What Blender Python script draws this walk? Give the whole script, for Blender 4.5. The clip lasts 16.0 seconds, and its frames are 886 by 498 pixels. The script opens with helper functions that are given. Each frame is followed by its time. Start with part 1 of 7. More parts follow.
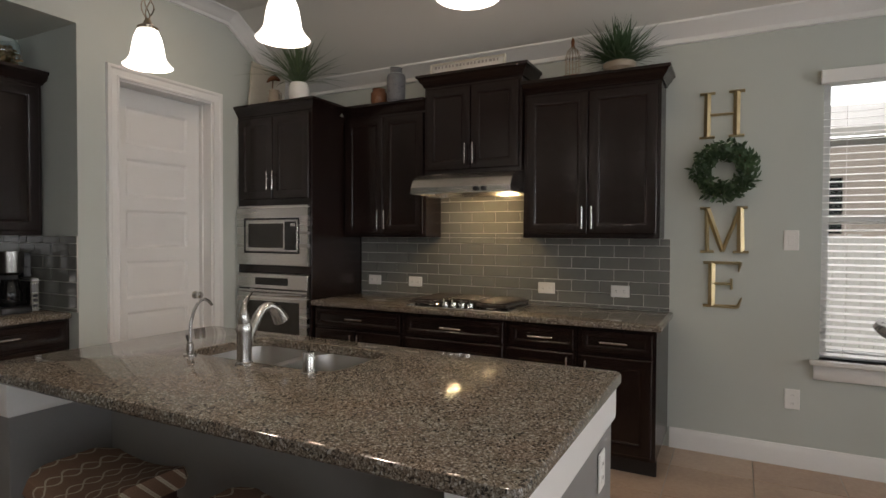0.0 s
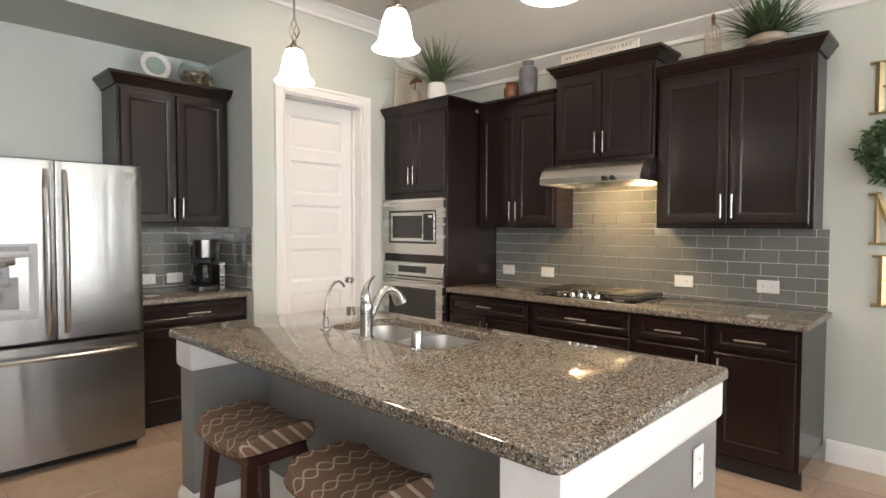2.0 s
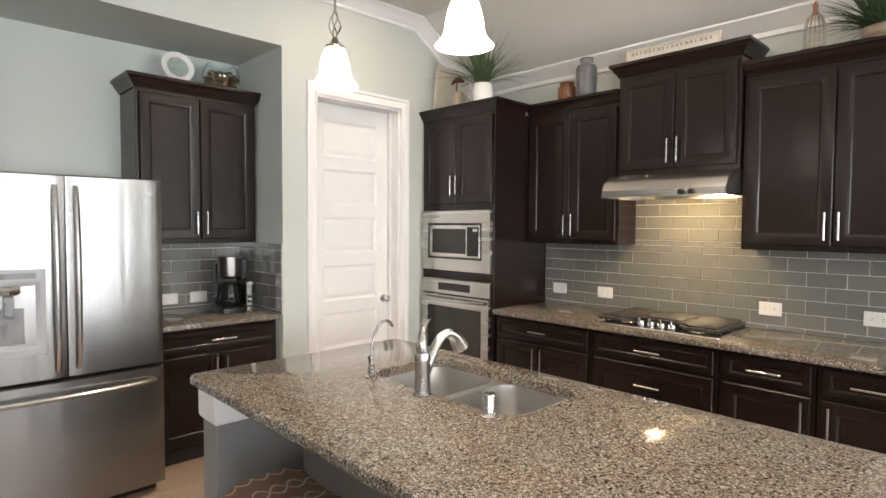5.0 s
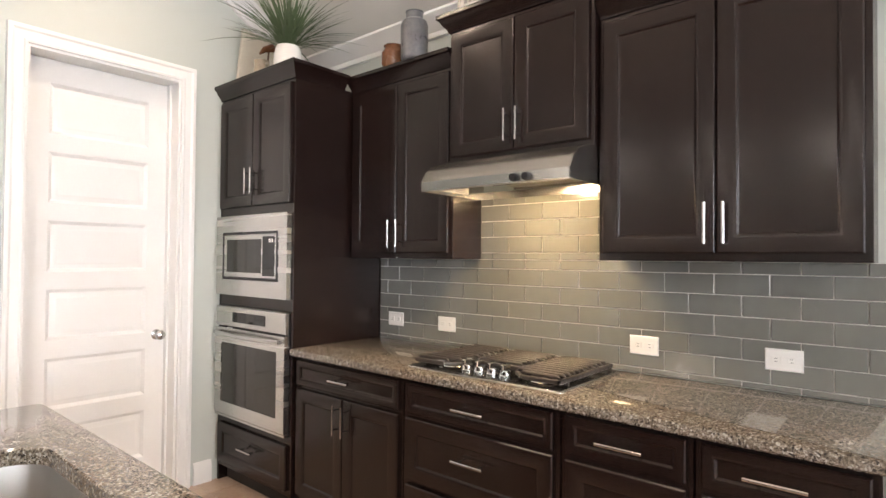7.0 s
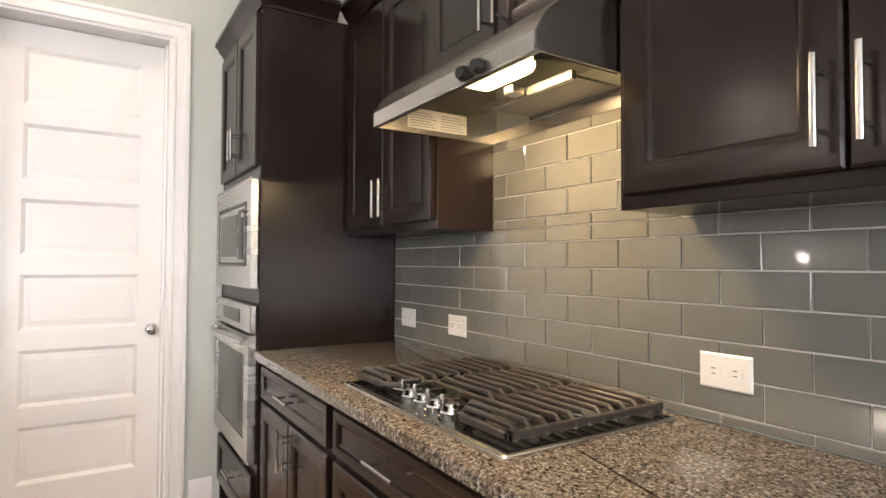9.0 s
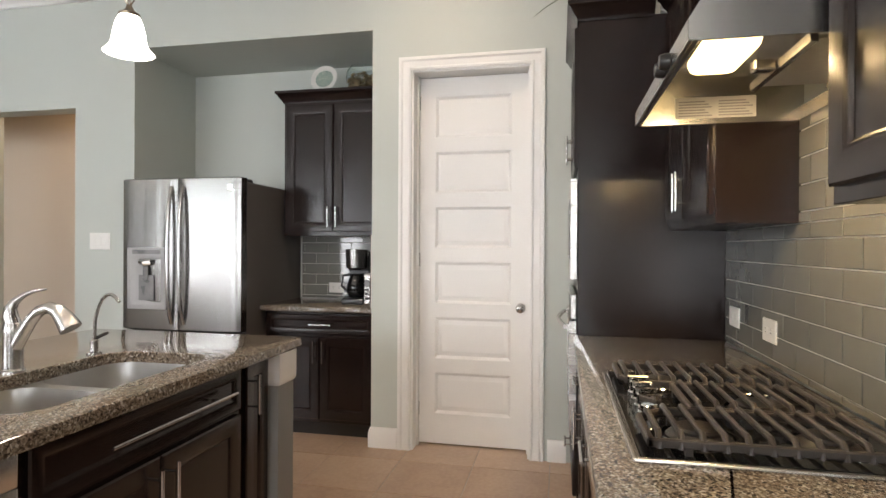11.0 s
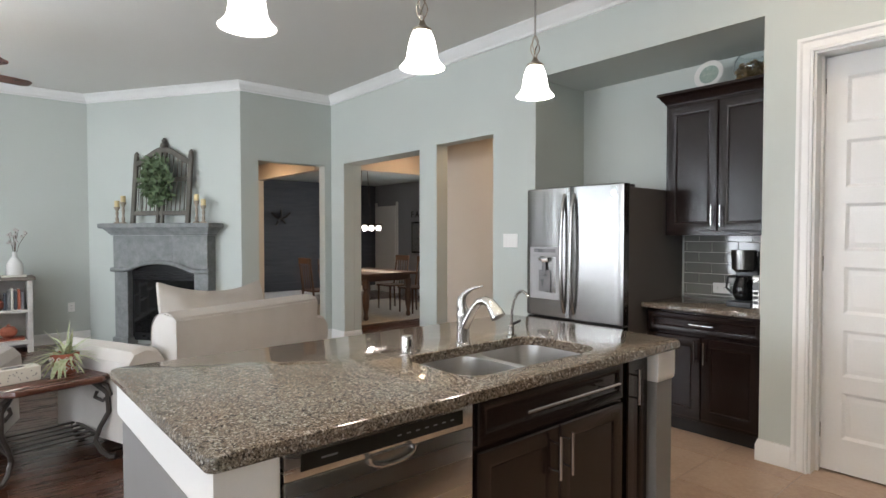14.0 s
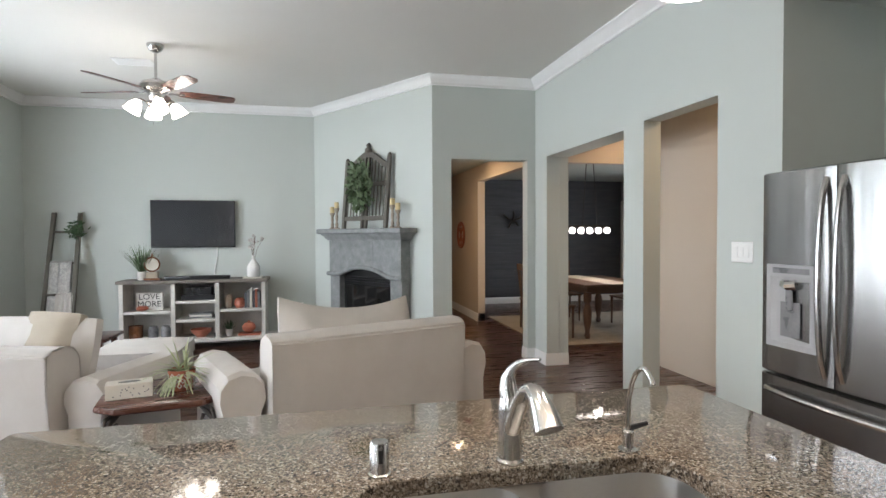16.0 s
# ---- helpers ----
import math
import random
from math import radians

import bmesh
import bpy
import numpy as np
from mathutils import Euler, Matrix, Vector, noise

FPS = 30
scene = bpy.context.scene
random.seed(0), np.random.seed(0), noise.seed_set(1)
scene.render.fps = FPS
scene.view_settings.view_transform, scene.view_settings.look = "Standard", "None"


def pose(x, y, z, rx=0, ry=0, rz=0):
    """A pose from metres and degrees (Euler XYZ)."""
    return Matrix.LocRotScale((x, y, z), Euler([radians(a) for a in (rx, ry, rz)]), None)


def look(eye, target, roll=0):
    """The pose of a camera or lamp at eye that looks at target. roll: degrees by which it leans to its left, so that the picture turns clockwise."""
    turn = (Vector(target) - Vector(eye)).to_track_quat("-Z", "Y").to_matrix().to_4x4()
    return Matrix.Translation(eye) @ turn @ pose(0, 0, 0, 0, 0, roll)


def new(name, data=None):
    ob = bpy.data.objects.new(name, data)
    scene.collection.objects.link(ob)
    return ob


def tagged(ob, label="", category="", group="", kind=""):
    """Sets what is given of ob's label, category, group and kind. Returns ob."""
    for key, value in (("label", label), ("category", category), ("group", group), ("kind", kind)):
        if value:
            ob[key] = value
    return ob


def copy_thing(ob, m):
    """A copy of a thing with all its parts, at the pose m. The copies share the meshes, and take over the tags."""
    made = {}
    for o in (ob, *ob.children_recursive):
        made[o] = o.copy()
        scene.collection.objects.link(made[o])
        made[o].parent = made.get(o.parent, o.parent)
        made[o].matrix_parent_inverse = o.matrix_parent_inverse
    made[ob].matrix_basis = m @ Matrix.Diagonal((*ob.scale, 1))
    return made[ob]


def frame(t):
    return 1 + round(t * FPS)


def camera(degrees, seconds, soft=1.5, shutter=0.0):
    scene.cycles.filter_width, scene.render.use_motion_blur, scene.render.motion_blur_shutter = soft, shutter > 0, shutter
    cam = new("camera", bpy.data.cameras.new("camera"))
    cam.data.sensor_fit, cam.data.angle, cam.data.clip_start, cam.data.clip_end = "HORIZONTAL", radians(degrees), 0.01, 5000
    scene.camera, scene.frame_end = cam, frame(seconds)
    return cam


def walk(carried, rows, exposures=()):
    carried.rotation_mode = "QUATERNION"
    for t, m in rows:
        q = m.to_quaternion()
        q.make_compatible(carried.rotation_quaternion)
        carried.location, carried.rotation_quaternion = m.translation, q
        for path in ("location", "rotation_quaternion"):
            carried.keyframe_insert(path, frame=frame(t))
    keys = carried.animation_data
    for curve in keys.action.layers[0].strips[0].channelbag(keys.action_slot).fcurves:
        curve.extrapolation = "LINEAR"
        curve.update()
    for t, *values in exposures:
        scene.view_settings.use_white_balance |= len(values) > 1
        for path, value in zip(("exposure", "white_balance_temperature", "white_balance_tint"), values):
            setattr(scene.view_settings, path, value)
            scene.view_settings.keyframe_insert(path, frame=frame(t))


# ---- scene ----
cam = camera(76.7, 16.0)
PATH = [
    (0, (3.745, -4.065, 1.418), (2.817, -2.294, 1.373), 0.3),
    (0.5, (3.793, -4.073, 1.395), (2.706, -2.394, 1.344), 0.3),
    (1, (3.85, -4.07, 1.368), (2.627, -2.489, 1.301), 0.2),
    (1.5, (3.913, -4.051, 1.36), (2.599, -2.545, 1.288), 0.2),
    (2, (4.008, -4.041, 1.408), (2.622, -2.601, 1.333), 0.2),
    (2.5, (4.068, -4.048, 1.462), (2.643, -2.648, 1.382), 0.2),
    (3, (4.109, -4.045, 1.487), (2.638, -2.692, 1.407), 0.3),
    (5.5, (3.419, -3.685, 1.562), (2.006, -2.272, 1.482), 0.5),
    (6, (3.345, -3.331, 1.576), (2.028, -1.825, 1.553), 0.5),
    (6.5, (3.386, -2.919, 1.491), (2.083, -1.402, 1.519), 0.6),
    (7, (3.418, -2.47, 1.412), (2.123, -0.947, 1.446), 0.5),
    (7.5, (3.394, -2.056, 1.347), (2.05, -0.575, 1.39), 0.5),
    (7.7, (3.38, -1.915, 1.333), (2.01, -0.457, 1.377), 0.5),
    (8, (3.252, -1.715, 1.317), (1.828, -0.311, 1.36), 0.4),
    (10.5, (3.313, -0.896, 1.279), (1.313, -0.863, 1.306), 0.5),
    (11, (3.545, -0.745, 1.328), (1.587, -1.153, 1.322), 0.3),
    (11.5, (3.672, -0.625, 1.333), (1.816, -1.37, 1.316), 0.3),
    (12, (3.856, -0.534, 1.378), (2.131, -1.546, 1.348), 0.2),
    (12.5, (3.953, -0.505, 1.429), (2.359, -1.712, 1.386), 0.2),
    (13, (3.97, -0.473, 1.462), (2.508, -1.838, 1.416), 0.2),
    (13.5, (3.932, -0.498, 1.458), (2.569, -1.96, 1.407), 0.0),
    (14, (3.777, -0.6, 1.421), (2.479, -2.121, 1.367), -0.0),
    (14.5, (3.492, -0.795, 1.409), (2.355, -2.44, 1.357), 0.0),
    (15, (3.182, -1.003, 1.438), (2.234, -2.764, 1.384), -0.2),
    (15.5, (2.856, -1.136, 1.477), (2.101, -2.988, 1.418), -0.3),
    (16, (2.506, -1.185, 1.478), (2.065, -3.135, 1.425), -0.3),
]
EXPOSURES = [(0, -0.91, 6960, 18), (0.5, -0.51, 6960, 18), (1.0, -0.06, 6960, 18), (1.5, 0.27, 6960, 17), (2.5, 0.47, 6960, 17), (3.2, 0.47, 6910, 17), (5.5, 0.64, 6760, 17), (6.5, 0.77, 6810, 19), (8, 0.76, 6810, 21), (10.5, 0.29, 6860, 18), (13, 0.17, 6510, 15), (16, 0.33, 6360, 15)]
walk(cam, [(t, look(eye, target, roll)) for t, eye, target, roll in PATH], EXPOSURES)

# ---- world, sun, daylight in the windows ----
world = bpy.data.worlds.new("sky")
scene.world = world
world.use_nodes = True
wn = world.node_tree
sky = wn.nodes.new("ShaderNodeTexSky")
sky.sky_type, sky.sun_disc = "NISHITA", False
sky.sun_elevation, sky.sun_rotation = radians(52), radians(166)
wn.links.new(sky.outputs["Color"], wn.nodes["Background"].inputs["Color"])
wn.nodes["Background"].inputs["Strength"].default_value = 0.15


def lamp(name, kind, m, power, color=(1, 1, 1), size=0.1, size_y=None, angle=None):
    data = bpy.data.lights.new(name, kind)
    data.energy, data.color = power, color
    if kind == "AREA":
        data.shape, data.size, data.size_y = "RECTANGLE", size, size_y or size
    elif kind == "SUN":
        data.angle = angle
    else:
        data.shadow_soft_size = size
    ob = new(name, data)
    ob.matrix_basis = m
    return ob


lamp("sun", "SUN", look((1.5, -6, 8), (0, 0, 0)), 5.0, (1, 0.95, 0.88), angle=radians(0.5))
DAY = (0.88, 0.95, 1.0)
# sky light entering by the east windows
for wy in (-1.3, -2.9):
    lamp("window_light", "AREA", look((8.12, wy, 1.55), (5, wy, 1.80)), 58, DAY, 1.0, 1.9)
for wy in (-5.3, -7.2):
    lamp("window_light", "AREA", look((6.27, wy, 1.55), (4, wy, 1.75)), 64, DAY, 1.0, 1.9)


# area lamp at an added, unseen window, to brighten the dining room
lamp("window_light", "AREA", look((-4.22, -8.95, 1.5), (-2, -9.2, 1.3)), 30, DAY, 1.4, 1.7)


# ---- materials ----
def nodes_of(name):
    m = bpy.data.materials.new(name)
    m.use_nodes = True
    return m, m.node_tree.nodes, m.node_tree.links, m.node_tree.nodes["Principled BSDF"]


def coords(n, l, stretch=(1, 1, 1), which="Object"):
    tc = n.new("ShaderNodeTexCoord")
    mp = n.new("ShaderNodeMapping")
    mp.inputs["Scale"].default_value = stretch
    l.new(tc.outputs[which], mp.inputs["Vector"])
    return mp.outputs["Vector"]


def noise_tex(n, l, vec, scale, detail=4, rough=0.55):
    t = n.new("ShaderNodeTexNoise")
    t.inputs["Scale"].default_value, t.inputs["Detail"].default_value, t.inputs["Roughness"].default_value = scale, detail, rough
    l.new(vec, t.inputs["Vector"])
    return t.outputs["Fac"]


def ramp(n, l, fac, stops):
    r = n.new("ShaderNodeValToRGB")
    e = r.color_ramp.elements
    while len(e) < len(stops):
        e.new(0.5)
    for el, (p, c) in zip(e, stops):
        el.position, el.color = p, (*c, 1)
    l.new(fac, r.inputs["Fac"])
    return r.outputs["Color"]


def mix(n, l, kind, fac, a, b):
    x = n.new("ShaderNodeMix")
    x.data_type, x.blend_type = "RGBA", kind
    for sock, v in ((x.inputs[0], fac), (x.inputs[6], a), (x.inputs[7], b)):
        if isinstance(v, (int, float)):
            sock.default_value = v
        elif isinstance(v, tuple):
            sock.default_value = (*v, 1)
        else:
            l.new(v, sock)
    return x.outputs[2]


def bump(n, l, p, height, strength, dist=0.002):
    b = n.new("ShaderNodeBump")
    b.inputs["Strength"].default_value, b.inputs["Distance"].default_value = strength, dist
    l.new(height, b.inputs["Height"])
    l.new(b.outputs["Normal"], p.inputs["Normal"])


def mat(name, c1, c2, rough=0.5, metal=0.0, big=3.0, fine=60.0, stretch=(1, 1, 1), relief=0.15, spread=0.12, coat=0.0, spec=0.5, fine_mix=0.35):
    """A surface with variation at two scales, between two base colours."""
    m, n, l, p = nodes_of(name)
    v = coords(n, l, stretch)
    a, b = noise_tex(n, l, v, big), noise_tex(n, l, v, fine, 5, 0.65)
    fac = mix(n, l, "MIX", fine_mix, a, b)
    l.new(ramp(n, l, fac, ((0.3, c1), (0.7, c2))), p.inputs["Base Color"])
    r = n.new("ShaderNodeMapRange")
    r.inputs["To Min"].default_value, r.inputs["To Max"].default_value = max(rough - spread, 0.02), min(rough + spread, 1)
    l.new(a, r.inputs["Value"])
    l.new(r.outputs["Result"], p.inputs["Roughness"])
    p.inputs["Metallic"].default_value = metal
    p.inputs["Specular IOR Level"].default_value = spec
    if coat:
        p.inputs["Coat Weight"].default_value, p.inputs["Coat Roughness"].default_value = coat, 0.12
    if relief:
        bump(n, l, p, b, relief)
    return m


WALL = mat("wall_paint", (0.488, 0.522, 0.487), (0.526, 0.560, 0.524), 0.62, big=0.6, fine=170, relief=0.25, spread=0.05)
CEIL = mat("ceiling_paint", (0.66, 0.645, 0.60), (0.70, 0.685, 0.64), 0.75, big=0.6, fine=140, relief=0.3, spread=0.05)
HALL = mat("hall_paint", (0.55, 0.47, 0.38), (0.59, 0.51, 0.42), 0.7, big=0.6, fine=150, relief=0.2)
NAVY = mat("dark_plank_paint", (0.05, 0.055, 0.066), (0.095, 0.10, 0.115), 0.5, big=2, fine=30, stretch=(1, 1, 8), relief=0.3)
WHITE = mat("white_trim_paint", (0.76, 0.755, 0.735), (0.82, 0.815, 0.80), 0.35, big=2, fine=90, relief=0.06)
PLASTIC = mat("white_plastic", (0.78, 0.77, 0.74), (0.82, 0.81, 0.78), 0.3, relief=0.0)
ESPRESSO = mat("espresso_stained_wood", (0.0115, 0.0061, 0.0052), (0.0160, 0.0086, 0.0073), 0.23, big=4, fine=42, stretch=(6, 6, 0.5), relief=0.03, spread=0.04, coat=0.0, spec=0.4)
KICK = mat("toe_kick_wood", (0.008, 0.006, 0.005), (0.014, 0.010, 0.009), 0.5)
ISLAND = mat("island_grey_paint", (0.195, 0.192, 0.188), (0.225, 0.222, 0.217), 0.5, big=1.5, fine=130, relief=0.12)
STEEL = mat("brushed_steel", (0.50, 0.485, 0.46), (0.62, 0.60, 0.575), 0.27, 1.0, big=2, fine=160, stretch=(0.15, 0.15, 6), relief=0.03, spread=0.05)


def fridge_steel():
    """Vertically brushed sheet whose slight waves draw reflections into streaks."""
    m, n, l, p = nodes_of("vertical_brushed_steel")
    v = coords(n, l, (1, 1, 0.035))
    wave, grain = noise_tex(n, l, v, 8, 2), noise_tex(n, l, coords(n, l, (6, 6, 0.1)), 120, 4)
    l.new(ramp(n, l, grain, ((0.3, (0.29, 0.285, 0.278)), (0.7, (0.35, 0.345, 0.338)))), p.inputs["Base Color"])
    p.inputs["Metallic"].default_value, p.inputs["Roughness"].default_value = 1.0, 0.26
    bump(n, l, p, wave, 0.4, 0.012)
    return m


STEELV = fridge_steel()

SINK = mat("satin_sink_steel", (0.50, 0.49, 0.475), (0.60, 0.59, 0.575), 0.36, 1.0, big=3, fine=200, stretch=(0.3, 6, 3), relief=0.03)
NICKEL = mat("satin_nickel", (0.46, 0.45, 0.435), (0.56, 0.55, 0.535), 0.24, 1.0, big=6, fine=150, relief=0.0, spread=0.05)
CHROME = mat("chrome", (0.72, 0.72, 0.72), (0.8, 0.8, 0.8), 0.08, 1.0, relief=0.0, spread=0.03)
BRONZE = mat("antique_nickel", (0.32, 0.27, 0.21), (0.45, 0.39, 0.31), 0.3, 1.0, big=12, fine=80, relief=0.05)
BLACK = mat("black_plastic", (0.010, 0.010, 0.011), (0.018, 0.018, 0.019), 0.3, relief=0.0)
GLASSBLK = mat("black_glass", (0.006, 0.0065, 0.007), (0.010, 0.0105, 0.011), 0.06, relief=0.0, spread=0.02)
OVENGL = mat("oven_glass", (0.022, 0.02, 0.017), (0.032, 0.03, 0.025), 0.09, relief=0.0, spread=0.02, spec=0.5)
IRON = mat("cast_iron", (0.030, 0.025, 0.022), (0.052, 0.044, 0.038), 0.36, big=20, fine=220, relief=0.35)
FRIDGESIDE = mat("grey_fridge_side", (0.10, 0.09, 0.085), (0.125, 0.115, 0.11), 0.42, big=3, fine=260, relief=0.15)
LINEN = mat("beige_linen", (0.49, 0.46, 0.425), (0.58, 0.55, 0.515), 0.9, big=4, fine=320, relief=0.5, spread=0.05)
LINENB = mat("tan_cushion_fabric", (0.34, 0.29, 0.225), (0.42, 0.365, 0.295), 0.9, big=5, fine=300, relief=0.5)
CHERRY = mat("dark_cherry_wood", (0.055, 0.017, 0.010), (0.11, 0.036, 0.020), 0.28, big=5, fine=30, stretch=(0.6, 5, 5), relief=0.1, coat=0.3)
STOOLWOOD = mat("dark_mahogany", (0.030, 0.010, 0.007), (0.06, 0.02, 0.013), 0.32, big=6, fine=40, stretch=(5, 5, 0.5), relief=0.1, coat=0.3)
OAK = mat("brown_oak", (0.07, 0.035, 0.02), (0.13, 0.07, 0.04), 0.45, big=6, fine=40, stretch=(5, 5, 0.6), relief=0.15)
STONE = mat("grey_cast_stone", (0.15, 0.16, 0.16), (0.29, 0.30, 0.298), 0.75, big=11, fine=55, relief=0.6)
GREYWOOD = mat("weathered_grey_wood", (0.085, 0.078, 0.065), (0.16, 0.15, 0.125), 0.8, big=8, fine=50, stretch=(4, 4, 0.6), relief=0.5)
CONSOLE = mat("distressed_white_wood", (0.50, 0.475, 0.43), (0.68, 0.655, 0.61), 0.55, big=6, fine=45, relief=0.25)
PLANKTOP = mat("grey_brown_plank", (0.12, 0.10, 0.085), (0.22, 0.19, 0.16), 0.6, big=6, fine=40, stretch=(0.6, 5, 5), relief=0.3)
TERRA = mat("terracotta", (0.30, 0.08, 0.045), (0.42, 0.14, 0.08), 0.45, big=12, fine=60)
GREYCER = mat("grey_ceramic", (0.13, 0.135, 0.14), (0.22, 0.22, 0.22), 0.3, big=14, fine=60, relief=0.2)
TANCER = mat("tan_ceramic", (0.24, 0.19, 0.14), (0.36, 0.30, 0.23), 0.35, big=12, fine=60, relief=0.2)
BROWNCER = mat("amber_brown_ceramic", (0.10, 0.04, 0.02), (0.22, 0.09, 0.04), 0.25, big=10, fine=60, relief=0.2)
WHITECER = mat("white_ceramic", (0.70, 0.69, 0.66), (0.78, 0.77, 0.74), 0.25, relief=0.03)
GOLD = mat("champagne_gold_leaf", (0.42, 0.33, 0.18), (0.58, 0.47, 0.28), 0.36, 0.85, big=14, fine=90, relief=0.25)
LEAFA = mat("dusty_green_leaf", (0.06, 0.10, 0.045), (0.13, 0.19, 0.09), 0.55, big=9, fine=60)
LEAFB = mat("deep_green_leaf", (0.025, 0.055, 0.024), (0.07, 0.13, 0.055), 0.5, big=9, fine=60)
LEAFV = mat("striped_pale_leaf", (0.20, 0.29, 0.12), (0.60, 0.60, 0.42), 0.5, big=40, fine=120)
PARCH = mat("cream_canvas", (0.50, 0.46, 0.38), (0.62, 0.58, 0.49), 0.8, big=6, fine=120)
RUG = mat("beige_woven_rug", (0.26, 0.22, 0.17), (0.38, 0.33, 0.26), 0.95, big=8, fine=180, relief=0.8)
CANDLE = mat("ivory_candle_wax", (0.62, 0.50, 0.24), (0.70, 0.58, 0.32), 0.5, relief=0.05)
MESH = mat("aluminium_filter_mesh", (0.40, 0.38, 0.35), (0.55, 0.53, 0.49), 0.4, 1.0, big=60, fine=420, relief=0.8)
DISPENSER = mat("grey_dispenser_plastic", (0.30, 0.30, 0.30), (0.36, 0.36, 0.36), 0.35, relief=0.0)
STONEWARE = mat("dark_grey_stoneware", (0.075, 0.08, 0.09), (0.15, 0.155, 0.165), 0.3, big=14, fine=60, relief=0.2)
PAPER = mat("printed_label_paper", (0.60, 0.57, 0.50), (0.66, 0.63, 0.56), 0.6, relief=0.0)
INK = mat("grey_print", (0.28, 0.265, 0.24), (0.34, 0.325, 0.30), 0.6, relief=0.0)
FENCE = mat("pale_weathered_fence_wood", (0.60, 0.58, 0.55), (0.72, 0.70, 0.67), 0.85, big=5, fine=40, stretch=(4, 4, 0.5), relief=0.4)
BRICK = mat("tan_brick", (0.40, 0.34, 0.29), (0.52, 0.45, 0.39), 0.85, big=7, fine=50, relief=0.5)
GRASS = mat("lawn", (0.05, 0.075, 0.025), (0.09, 0.12, 0.045), 0.95, big=3, fine=60, relief=0.8)
GROUT = mat("grout", (0.36, 0.33, 0.29), (0.44, 0.41, 0.37), 0.9, big=5, fine=150, relief=0.3)
SPGROUT = mat("backsplash_grout", (0.60, 0.575, 0.53), (0.66, 0.635, 0.59), 0.85, big=5, fine=150, relief=0.2)


def granite():
    m, n, l, p = nodes_of("speckled_brown_granite")
    v = coords(n, l)
    warp = n.new("ShaderNodeTexNoise")
    warp.inputs["Scale"].default_value = 60
    l.new(v, warp.inputs["Vector"])
    vm = n.new("ShaderNodeVectorMath")
    vm.operation = "MULTIPLY_ADD"
    vm.inputs[1].default_value = (0.008, 0.008, 0.008)
    l.new(warp.outputs["Color"], vm.inputs[0])
    l.new(v, vm.inputs[2])

    def cells(scale, key="Color"):
        t = n.new("ShaderNodeTexVoronoi")
        t.inputs["Scale"].default_value = scale
        l.new(vm.outputs["Vector"], t.inputs["Vector"])
        s = n.new("ShaderNodeSeparateColor")
        l.new(t.outputs["Color"], s.inputs["Color"])
        return s.outputs
    c = cells(200)
    base = ramp(n, l, c["Red"], ((0.0, (0.028, 0.024, 0.021)), (0.22, (0.062, 0.052, 0.043)), (0.45, (0.135, 0.110, 0.086)), (0.68, (0.205, 0.176, 0.144)), (0.9, (0.30, 0.275, 0.24)), (1.0, (0.50, 0.48, 0.44))))
    f = cells(390)
    fine = ramp(n, l, f["Green"], ((0.0, (0.02, 0.017, 0.015)), (0.3, (0.09, 0.073, 0.058)), (0.6, (0.22, 0.185, 0.148)), (0.92, (0.36, 0.33, 0.29)), (1.0, (0.6, 0.58, 0.54))))
    big = noise_tex(n, l, v, 9, 3)
    col = mix(n, l, "MIX", 0.45, base, fine)
    col = mix(n, l, "SOFT_LIGHT", 0.35, col, ramp(n, l, big, ((0.3, (0.3, 0.27, 0.24)), (0.7, (0.66, 0.62, 0.55)))))
    col = mix(n, l, "MULTIPLY", 1.0, col, (0.86, 0.86, 0.87))
    g = cells(165)
    fleck = ramp(n, l, g["Blue"], ((0.0, (0, 0, 0)), (0.90, (0, 0, 0)), (0.93, (1, 1, 1)), (1.0, (1, 1, 1))))
    col = mix(n, l, "MIX", fleck, col, (0.34, 0.325, 0.30))
    dark = ramp(n, l, g["Red"], ((0.0, (1, 1, 1)), (0.08, (1, 1, 1)), (0.12, (0, 0, 0)), (1.0, (0, 0, 0))))
    col = mix(n, l, "MIX", dark, col, (0.035, 0.030, 0.027))
    tint = noise_tex(n, l, v, 4.5, 2)
    col = mix(n, l, "SOFT_LIGHT", 0.3, col, ramp(n, l, tint, ((0.35, (0.62, 0.48, 0.36)), (0.65, (0.44, 0.50, 0.46)))))
    l.new(col, p.inputs["Base Color"])
    p.inputs["Roughness"].default_value = 0.06
    p.inputs["Specular IOR Level"].default_value = 0.42
    bump(n, l, p, f["Blue"], 0.03, 0.0006)
    return m


GRANITE = granite()


